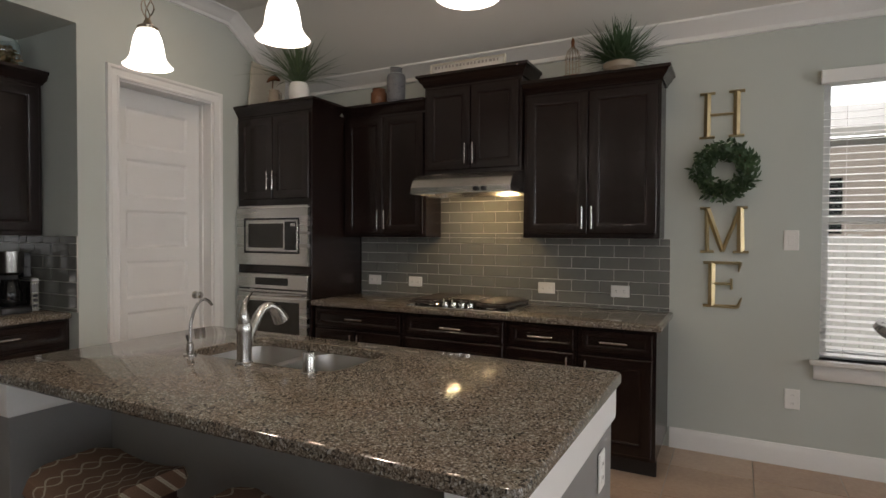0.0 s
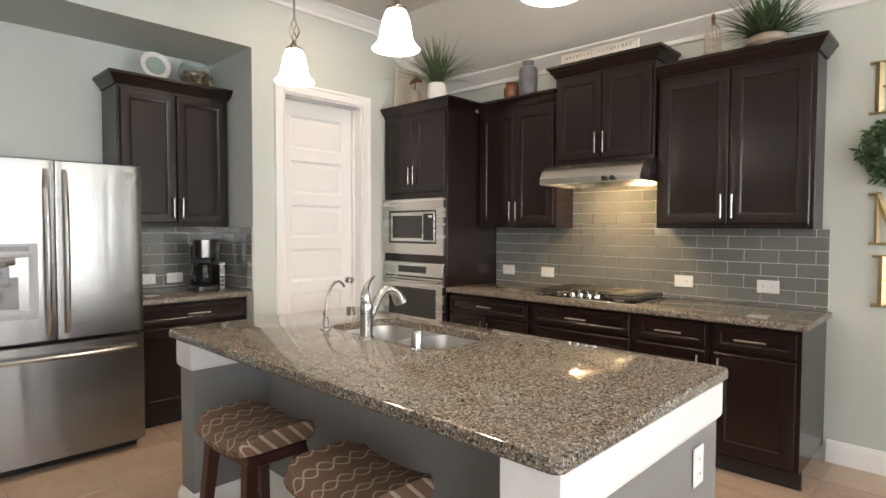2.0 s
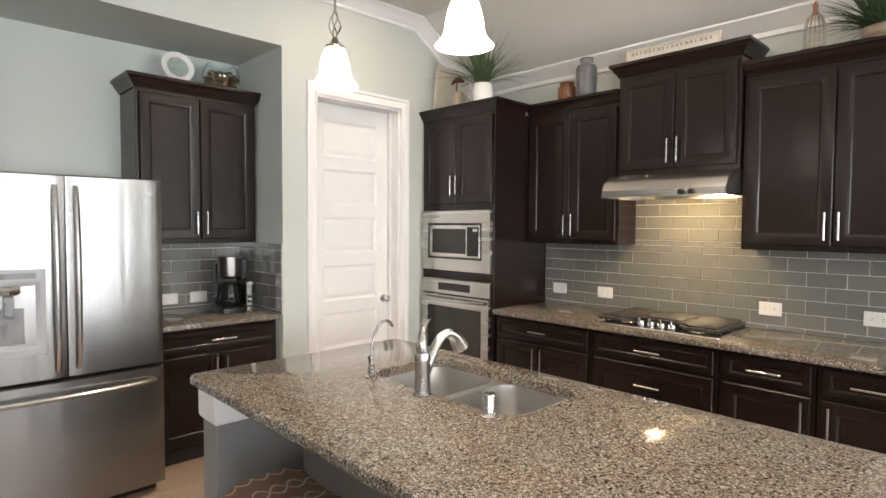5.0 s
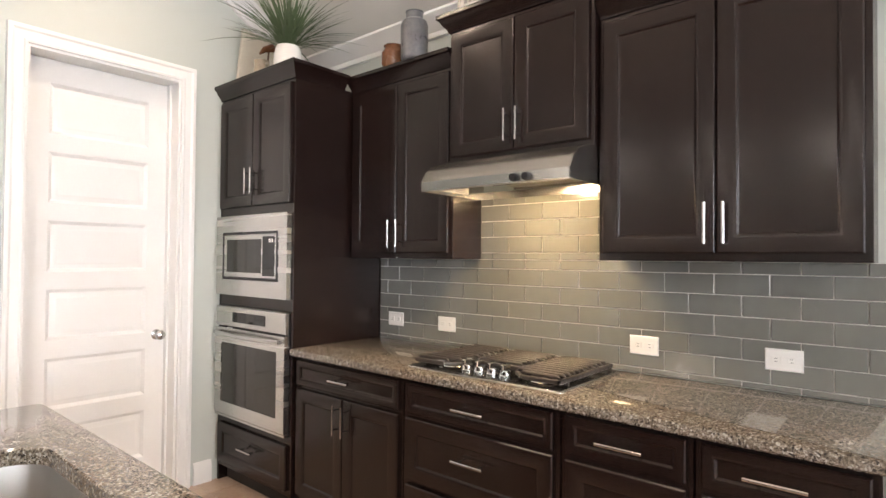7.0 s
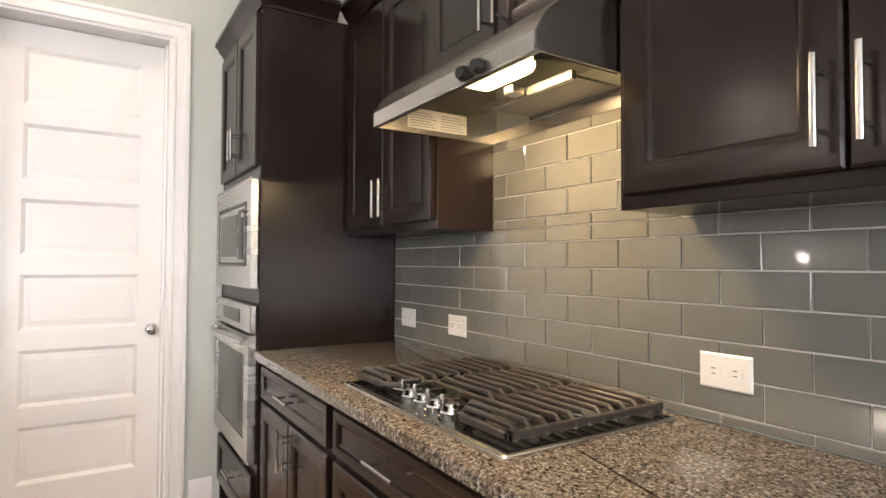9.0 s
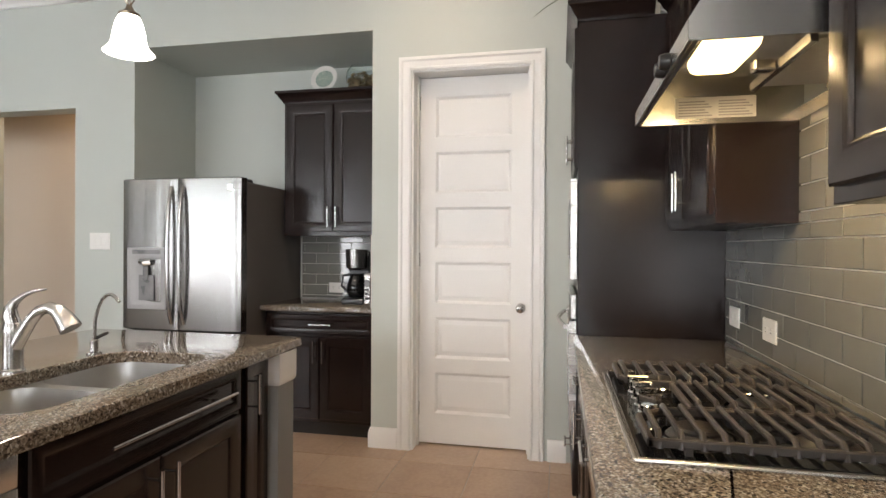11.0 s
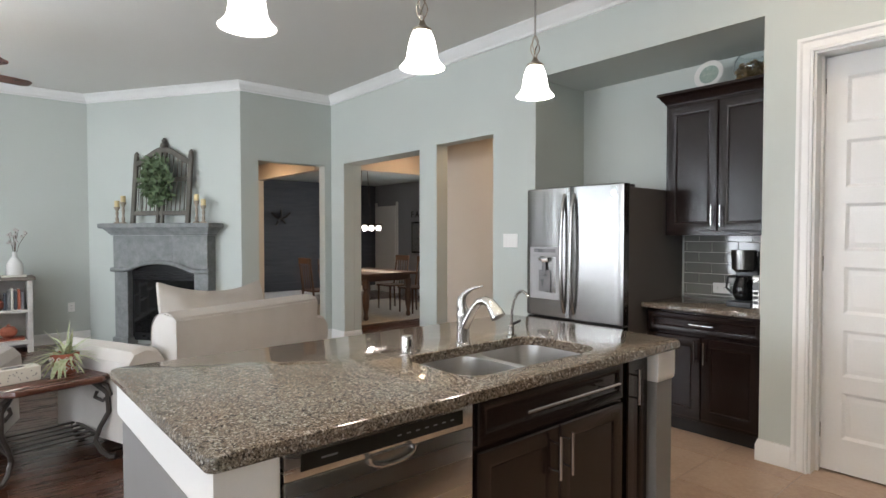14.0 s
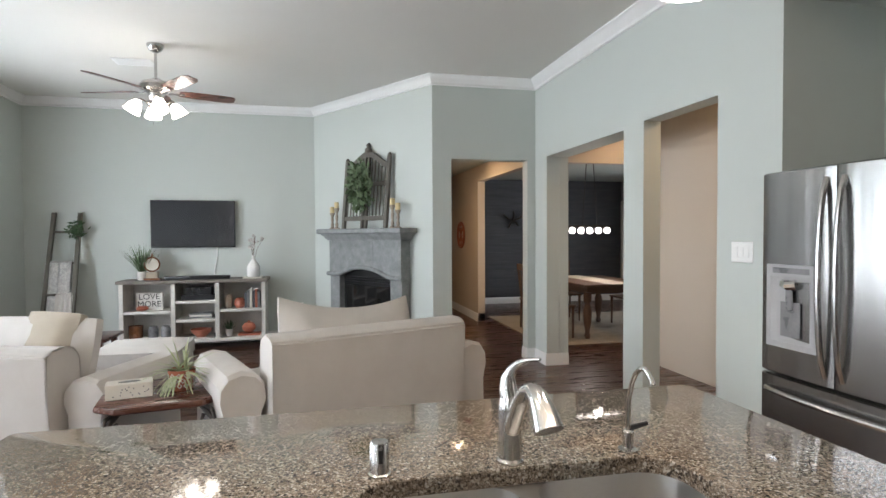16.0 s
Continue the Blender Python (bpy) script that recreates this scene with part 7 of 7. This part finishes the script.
lathe(bm, [(0, 0), (0.06, 0.008), (0.075, 0.03), (0.05, 0.06), (0, 0.065)], (a2 + 0.36, yF - 0.02, 0.515), 16)
tagged(part("red_gourd", bm, TERRA), "flat red gourd in front of the word sign", "ornament")
vessel("dark_basket", (a2 + 0.46, yF - 0.09, 0.145), [(0, 0), (0.075, 0), (0.085, 0.05), (0.085, 0.16), (0.09, 0.17)], BROWNCER, "round dark woven basket on the console shelf", "basket")
for i in range(2):
    vessel("glass_jar", (a2 + 0.10 + i * 0.15, yF - 0.08, 0.145), [(0, 0), (0.055, 0), (0.06, 0.02), (0.06, 0.12), (0.045, 0.15), (0.05, 0.16)], GREYCER, "grey glass jar on the console shelf", "jar")


def blanket_ladder():
    l = thing("blanket_ladder", (5.62, -9.0, 0), "dark wooden ladder with blankets leaning on the wall", "ladder")
    b, t = Vector((0, -8.82, 0)), Vector((0, SOUTH + 0.05, 1.78))
    for x0, x1 in ((5.80, 5.78), (5.46, 5.48)):
        bm = bmesh.new()
        rows = []
        for p, x in ((b, x0), (t, x1)):
            rows.append([(x - 0.02, p.y - 0.03, p.z), (x + 0.02, p.y - 0.03, p.z), (x + 0.02, p.y + 0.03, p.z), (x - 0.02, p.y + 0.03, p.z)])
        ring_loop(bm, rows)
        part("rail", bm, GREYWOOD, l)
    for k in (0.18, 0.42, 0.64, 0.86):
        p = b.lerp(t, k)
        bm = bmesh.new()
        tube(bm, [(5.46, p.y, p.z), (5.80, p.y, p.z)], 0.016, 8)
        part("rung", bm, GREYWOOD, l)
    return b, t


lb, lt = blanket_ladder()


def blanket(x0, x1, k, drop, material, label, seed):
    rng = random.Random(seed)
    p = lb.lerp(lt, k)
    c = thing("blanket", ((x0 + x1) / 2, p.y, p.z), label, "blanket")
    bm = bmesh.new()
    n = 10
    front, backr = [], []
    for i in range(n + 1):
        x = x0 + (x1 - x0) * i / n
        f = 0.012 * math.sin(i * 1.9 + seed)
        front.append([(x, p.y - 0.028, p.z - drop * 0.7), (x, p.y - 0.026, p.z), (x, p.y, p.z + 0.024), (x, p.y + 0.03 + f, p.z), (x, p.y + 0.09 + f, p.z - drop * 0.5), (x, p.y + 0.15 + f, p.z - drop),
                      (x, p.y + 0.138 + f, p.z - drop), (x, p.y + 0.078 + f, p.z - drop * 0.5), (x, p.y + 0.019, p.z), (x, p.y, p.z + 0.014), (x, p.y - 0.016, p.z), (x, p.y - 0.018, p.z - drop * 0.7)])
    ring_loop(bm, front)
    part("cloth", bm, material, c)


blanket(5.52, 5.82, 0.64, 0.62, mat("grey_flecked_throw", (0.30, 0.30, 0.29), (0.62, 0.61, 0.58), 0.95, big=30, fine=120, relief=0.6), "grey flecked throw blanket on the ladder", 1)
blanket(5.47, 5.66, 0.42, 0.42, LINEN, "cream folded blanket on the ladder", 2)
wreath("wreath", pose(5.48, SOUTH + 0.13, 1.56, 0, 0, 180), 0.06, 0.06, 160, 0.05, LEAFB, "small green wreath on the blanket ladder", 13)
wall_plate(facing_north(0, SOUTH), -2.73, 0.46, 0.075, 0.12, [("up", -2.73, 0.48), ("up", -2.73, 0.44)], "white wall outlet below the television wall", "outlet")


def coffee_table():
    c = thing("coffee_table", (4.95, -7.55, 0), "dark cherry coffee table with small cups", "table")
    boxpart("tabletop", (4.55, 5.4, -7.85, -7.3, 0.42, 0.455), CHERRY, c, 0.008, "", None, 2)
    for x in (4.6, 5.3):
        for y in (-7.8, -7.4):
            boxpart("leg", (x, x + 0.05, y, y + 0.05, 0, 0.419), CHERRY, c, 0.004)


coffee_table()
for x in (4.72, 4.86):
    vessel("dark_cup", (x, -7.5, 0.455), [(0, 0), (0.03, 0), (0.036, 0.08), (0.036, 0.09)], GREYCER, "dark grey cup on the coffee table", "cup")


def fan():
    x, y = 3.945, -6.89
    f = thing("ceiling_fan", (x, y, CEILING), "five-blade ceiling fan with four lit glass shades", "ceiling fan")
    bm = bmesh.new()
    lathe(bm, [(0.075, 0), (0.075, -0.02), (0.055, -0.055), (0.02, -0.075), (0, -0.075)], (x, y, CEILING), 20)
    part("canopy", bm, NICKEL, f)
    bm = bmesh.new()
    tube(bm, [(x, y, CEILING - 0.07), (x, y, 2.90)], 0.013, 10)
    part("downrod", bm, NICKEL, f)
    bm = bmesh.new()
    lathe(bm, [(0.03, 0.10), (0.06, 0.085), (0.12, 0.06), (0.14, 0.03), (0.135, -0.01), (0.10, -0.03), (0.07, -0.045), (0.065, -0.09), (0.05, -0.11), (0, -0.112)], (x, y, 2.84), 26)
    part("motor", bm, NICKEL, f)
    for k in range(5):
        a = 56 + 72 * k
        mb = pose(x, y, 2.82, 0, 0, a) @ pose(0, 0, 0, -12)
        bm = bmesh.new()
        rows = []
        for r, w in ((0.20, 0.05), (0.30, 0.062), (0.55, 0.07), (0.66, 0.064), (0.70, 0.04)):
            rows.append([(r, -w, -0.004), (r, w, -0.004), (r, w, 0.004), (r, -w, 0.004)])
        ring_loop(bm, rows)
        part("blade", bm, CHERRY, f, "reddish wooden blade", mb)
        bm = bmesh.new()
        box(bm, 0.10, 0.25, -0.02, 0.02, -0.011, -0.005, 0.002)
        part("blade_iron", bm, NICKEL, f, "", mb)
    bm = bmesh.new()
    lathe(bm, [(0.05, 2.735), (0.075, 2.72), (0.078, 2.69), (0.05, 2.66), (0.02, 2.645), (0, 2.643)], (x, y, 0), 22)
    part("light_hub", bm, NICKEL, f)
    for k in range(4):
        a = radians(22 + 90 * k)
        q = (x + 0.155 * math.cos(a), y + 0.155 * math.sin(a), 2.70)
        ms = pose(q[0], q[1], q[2], 0, 0, math.degrees(a)) @ pose(0, 0, 0, 0, 150, 0) @ Matrix.Scale(0.86, 4)
        bm = bmesh.new()
        lathe(bm, [(0.028, -0.02), (0.045, 0.0), (0.066, 0.045), (0.078, 0.09), (0.088, 0.115), (0.080, 0.108), (0.06, 0.045), (0.04, 0.003)], n=20, caps=False)
        part("shade", bm, FANSHADE, f, "glowing frosted glass shade", ms)
        bm = bmesh.new()
        tube(bm, [(x + 0.06 * math.cos(a), y + 0.06 * math.sin(a), 2.70), (x + 0.12 * math.cos(a), y + 0.12 * math.sin(a), 2.735), (q[0], q[1], q[2] + 0.012)], 0.010, 8)
        part("lamp_arm", bm, NICKEL, f)
    for dx, ln in ((0.02, 0.24), (-0.03, 0.16)):
        bm = bmesh.new()
        tube(bm, [(x + dx, y + 0.03, 2.74), (x + dx, y + 0.03, 2.74 - ln)], 0.0016, 5)
        part("pull_chain", bm, NICKEL, f)


fan()
vt = thing("ceiling_vent", (4.3, -7.5, CEILING - 0.012), "white metal ceiling air vent", "vent")
bm = bmesh.new()
for q in ((4.12, 4.48, -7.60, -7.58), (4.12, 4.48, -7.40, -7.38), (4.12, 4.14, -7.58, -7.40), (4.46, 4.48, -7.58, -7.40)):
    box(bm, q[0], q[1], q[2], q[3], CEILING - 0.012, CEILING - 0.001)
part("frame", bm, WHITE, vt)
for i in range(8):
    boxpart("slat", (4.141, 4.459, -7.575 + i * 0.022, -7.562 + i * 0.022, CEILING - 0.01, CEILING - 0.004), WHITE, vt, 0)

# round table by the window
rt = thing("round_table", (4.82, -1.05, 0), "tall round table with a grey glossy top", "table")
bm = bmesh.new()
lathe(bm, [(0, 0.985), (0.47, 0.985), (0.52, 1.0), (0.54, 1.025), (0.525, 1.047), (0, 1.05)], (4.82, -1.05, 0), 40)
part("tabletop", bm, GREYCER, rt)
bm = bmesh.new()
lathe(bm, [(0.26, 0.0), (0.27, 0.02), (0.10, 0.06), (0.06, 0.2), (0.05, 0.6), (0.08, 0.88), (0.3, 0.984)], (4.82, -1.05, 0), 24)
part("pedestal", bm, STOOLWOOD, rt)

# ---- dining room and hall ----
rg = block("rug", (-3.3, -0.45, -10.7, -8.0, 0.0, 0.012), RUG, "pale woven rug under the dining table", "rug")


def dining_table():
    t = thing("dining_table", (-1.6, -8.95, 0), "brown farmhouse dining table with turned legs", "table")
    boxpart("tabletop", (-2.15, -1.05, -9.75, -8.2, 0.735, 0.775), OAK, t, 0.006)
    boxpart("apron", (-2.05, -1.15, -9.65, -8.3, 0.64, 0.734), OAK, t, 0.003)
    for x in (-2.03, -1.17):
        for y in (-9.62, -8.33):
            bm = bmesh.new()
            lathe(bm, [(0.03, 0.012), (0.045, 0.05), (0.03, 0.10), (0.055, 0.25), (0.06, 0.40), (0.035, 0.50), (0.055, 0.53), (0.055, 0.66)], (x, y, 0), 14)
            part("leg", bm, OAK, t)
    boxpart("runner", (-1.78, -1.42, -9.8, -8.15, 0.776, 0.780), PARCH, t, 0, "white cloth table runner")


dining_table()


def dining_chair():
    c = thing("dining_chair", (0, 0, 0), "brown wooden dining chair with a slatted back", "chair", "chairs round the dining table")
    boxpart("seat", (-0.22, 0.22, -0.21, 0.21, 0.43, 0.46), OAK, c, 0.006)
    for x in (-0.19, 0.19):
        bm = bmesh.new()
        tube(bm, [(x, -0.18, 0), (x, -0.18, 0.43)], [0.015, 0.022], 8)
        part("front_leg", bm, OAK, c)
        bm = bmesh.new()
        tube(bm, [(x, 0.20, 0), (x, 0.18, 0.45), (x, 0.25, 1.0)], [0.015, 0.02, 0.016], 8)
        part("back_post", bm, OAK, c)
    boxpart("top_rail", (-0.21, 0.21, 0.225, 0.255, 0.90, 1.0), OAK, c, 0.006)
    for i in range(4):
        x = -0.12 + i * 0.08
        bm = bmesh.new()
        tube(bm, [(x, 0.195, 0.45), (x, 0.235, 0.92)], 0.009, 6)
        part("slat", bm, OAK, c)
    return c


dc = dining_chair()
spots = [(-0.82, -8.62, 90), (-0.82, -9.3, 90), (-2.38, -8.62, -90), (-2.38, -9.3, -90), (-1.6, -10.0, 0)]
dc.matrix_basis = pose(spots[0][0], spots[0][1], 0.012, 0, 0, spots[0][2] + 180)
for x, y, a in spots[1:]:
    copy_thing(dc, pose(x, y, 0.012, 0, 0, a + 180))


def chandelier():
    x, y, z = -1.42, -8.75, 1.52
    c = thing("chandelier", (x, y, 2.62), "linear dark chandelier with lit glass globes", "chandelier")
    bm = bmesh.new()
    for s in (-0.12, 0.12):
        tube(bm, [(x + s, y, z + 0.06), (x + s * 0.4, y, 2.62)], 0.006, 6)
    lathe(bm, [(0.07, 2.60), (0.07, 2.62)], (x, y, 0), 16)
    part("rod", bm, IRON, c)
    boxpart("bar", (x - 0.34, x + 0.34, y - 0.02, y + 0.02, z + 0.05, z + 0.075), IRON, c, 0.003)
    for i in range(5):
        bm = bmesh.new()
        bmesh.ops.create_uvsphere(bm, u_segments=14, v_segments=10, radius=0.048, matrix=Matrix.Translation((x - 0.28 + i * 0.14, y, z)))
        part("globe", bm, CHANDGLOW, c, "glowing glass globe")


chandelier()
lamp("chandelier_bulbs", "POINT", pose(-1.42, -8.75, 1.40), 12, (1.0, 0.92, 0.82), 0.05)
# unseen kitchen lights: first inferred from alcove shadow, two added to brighten the range
for nm, hx, hy, hz, pw in (("hall_light", 0.55, -9.2, 2.62, 18), ("passage_light", -0.75, -4.75, 2.90, 10), ("foyer_light", -1.6, -7.45, 2.90, 9), ("kitchen_light", 0.75, -1.5, CEILING, 6.5), ("kitchen_light", 2.0, -1.35, CEILING, 6.5), ("kitchen_light", 3.3, -1.35, CEILING, 6.5)):
    hl = thing("recessed_light", (hx, hy, hz), "small round recessed ceiling light", "ceiling light", "recessed ceiling lights")
    bm = bmesh.new()
    lathe(bm, [(0.055, -0.001), (0.075, -0.001), (0.075, -0.008), (0.055, -0.006)], (hx, hy, hz), 20, False)
    part("ring", bm, WHITE, hl)
    bm = bmesh.new()
    lathe(bm, [(0, -0.003), (0.055, -0.003)], (hx, hy, hz), 20, False)
    part("lens", bm, FANSHADE, hl)
    lamp(nm, "AREA", pose(hx, hy, hz - 0.012), pw, (1.0, 0.82, 0.62) if hz == CEILING else (1.0, 0.70, 0.40), 0.11)
hw = thing("round_wall_ornament", (-0.15, -11.3, 1.46), "round reddish wooden ornament on the hall wall", "ornament")
bm = bmesh.new()
n = 30
tube(bm, [(-0.125, -11.3 + 0.23 * math.cos(2 * math.pi * i / n), 1.46 + 0.23 * math.sin(2 * math.pi * i / n)) for i in range(n + 1)], 0.022, 8)
part("rim", bm, TERRA, hw)
for k in range(4):
    a = math.pi * k / 4
    bm = bmesh.new()
    tube(bm, [(-0.125, -11.3 - 0.23 * math.cos(a), 1.46 - 0.23 * math.sin(a)), (-0.125, -11.3 + 0.23 * math.cos(a), 1.46 + 0.23 * math.sin(a))], 0.012, 6)
    part("spoke", bm, TERRA, hw)
# shiplap boards
for i in range(13):
    bd = boxpart("board", (-4.1, -0.28, -12.462, -12.45, 0.14 + i * 0.19, 0.14 + i * 0.19 + 0.184), NAVY, back, 0.002)
# dark sconce on the accent wall
sc = thing("wall_sconce", (-1.55, -12.4, 1.75), "dark iron wall sconce with branching arms", "sconce")
bm = bmesh.new()
for dx, dz in ((-0.22, 0.14), (0.0, 0.2), (0.22, 0.14), (0.12, -0.15), (-0.1, -0.1)):
    tube(bm, [(-1.55, -12.44, 1.75), (-1.55 + dx * 0.6, -12.36, 1.75 + dz * 0.4), (-1.55 + dx, -12.36, 1.75 + dz)], 0.022, 6)
part("arms", bm, IRON, sc)
# white panel door, picture and word on the dining wall
d2 = tagged(thing("door_2", (-4.1, -11.95, 0), "closed white door in the dining room", "door"), kind="structure")
boxpart("slab", (-4.098, -4.06, -12.35, -11.55, 0.0, 2.1), WHITE, d2, 0.004)
boxpart("casing", (-4.098, -4.075, -12.43, -12.351, 0.0, 2.19), WHITE, d2, 0.003)
boxpart("casing", (-4.098, -4.075, -11.549, -11.47, 0.0, 2.19), WHITE, d2, 0.003)
pf = thing("framed_picture", (-4.1, -10.6, 1.35), "black framed picture on the dining wall", "picture")
boxpart("frame", (-4.098, -4.07, -10.92, -10.42, 0.98, 1.70), BLACK, pf, 0.004)
boxpart("print", (-4.0705, -4.068, -10.88, -10.46, 1.02, 1.66), GREYCER, pf, 0)
wl = thing("wall_letters", (-4.1, -10.6, 1.85), "dark cut-out letters above the picture", "sign")
for k, ch in enumerate("FA"):
    cu = bpy.data.curves.new("word", "FONT")
    cu.body, cu.size, cu.extrude = ch, 0.2, 0.006
    ob = new("lettering", cu)
    ob.data.materials.append(BLACK)
    ob.parent = wl
    ob.matrix_basis = root_of(wl).matrix_basis.inverted() @ pose(-4.085, -10.95 + k * 0.16, 1.80, 90, 0, 90)

# ---- floor and wall pieces ----
TS = 0.458


def flat_tile(w, h, store={}):
    key = (round(w, 3), round(h, 3))
    if key not in store:
        bm = bmesh.new()
        rows = [[(sx * (w / 2 - i), sy * (h / 2 - i), z) for sx, sy in ((-1, -1), (1, -1), (1, 1), (-1, 1))] for i, z in ((0, -0.006), (0, -0.0015), (0.0015, 0))]
        ring_loop(bm, rows, True, False)
        bm.faces.new(list(bm.verts)[-4:])
        finish(bm)
        me = bpy.data.meshes.new("floor_tile")
        bm.to_mesh(me)
        bm.free()
        me.materials.append(FLOORTILE)
        store[key] = me
    return store[key]


for i in range(-2, 18):
    for j in range(0, 9):
        x0, x1 = max(0.19 + i * TS, -0.70), min(0.19 + (i + 1) * TS, FAR_EAST)
        y1, y0 = min(0.0, 0.12 - j * TS), max(0.12 - (j + 1) * TS, TILE_END)
        if x1 - x0 < 0.03 or y1 - y0 < 0.03:
            continue
        ob = new("floor_tile", flat_tile(x1 - x0 - 0.005, y1 - y0 - 0.005))
        ob.parent = floor_kitchen
        ob.location = ((x0 + x1) / 2, (y0 + y1) / 2, 0)
rng = random.Random(77)
vsl, fsl = [], []
y = TILE_END
while y > -12.5:
    x = -4.6 - rng.uniform(0, 1.2)
    while x < FAR_EAST:
        ln = rng.uniform(0.9, 1.7)
        a, b = max(x, -4.6), min(x + ln - 0.0015, FAR_EAST)
        if b - a > 0.05:
            k = len(vsl)
            yb, yt = y - 0.1255, y
            vsl += [(a, yb, -0.005), (b, yb, -0.005), (b, yt, -0.005), (a, yt, -0.005), (a + 0.001, yb + 0.001, 0.0), (b - 0.001, yb + 0.001, 0.0), (b - 0.001, yt - 0.001, 0.0), (a + 0.001, yt - 0.001, 0.0)]
            fsl += [(k + 4, k + 5, k + 6, k + 7), (k, k + 1, k + 5, k + 4), (k + 1, k + 2, k + 6, k + 5), (k + 2, k + 3, k + 7, k + 6), (k + 3, k, k + 4, k + 7)]
        x += ln
    y -= 0.127
me = bpy.data.meshes.new("planks")
me.from_pydata(vsl, [], fsl)
me.materials.append(PLANK_ISLAND)
pk = new("planks", me)
pk.parent = floor_wood
tagged(pk, "dark hardwood planks", kind="stuff")

tile_wall("backsplash_north", "grey glass subway tile backsplash", I4, [(0.806, 3.352, 0.9145, 1.409), (1.592, 2.376, 1.409, 1.745)], 1.36 + 0.0843 * 5, 0.075)
tile_wall("backsplash_nook", "grey glass subway tile behind the coffee maker", mN, [(-2.80, -1.968, 0.9145, 1.409)], 1.36 + 0.0843 * 2, 0.03)
tile_wall("backsplash_nook_side", "grey glass subway tile on the alcove side", pose(0, NOOK[1], 0), [(-0.688, -0.004, 0.9145, 1.409)], 1.36 + 0.0843 * 2, 0.11)
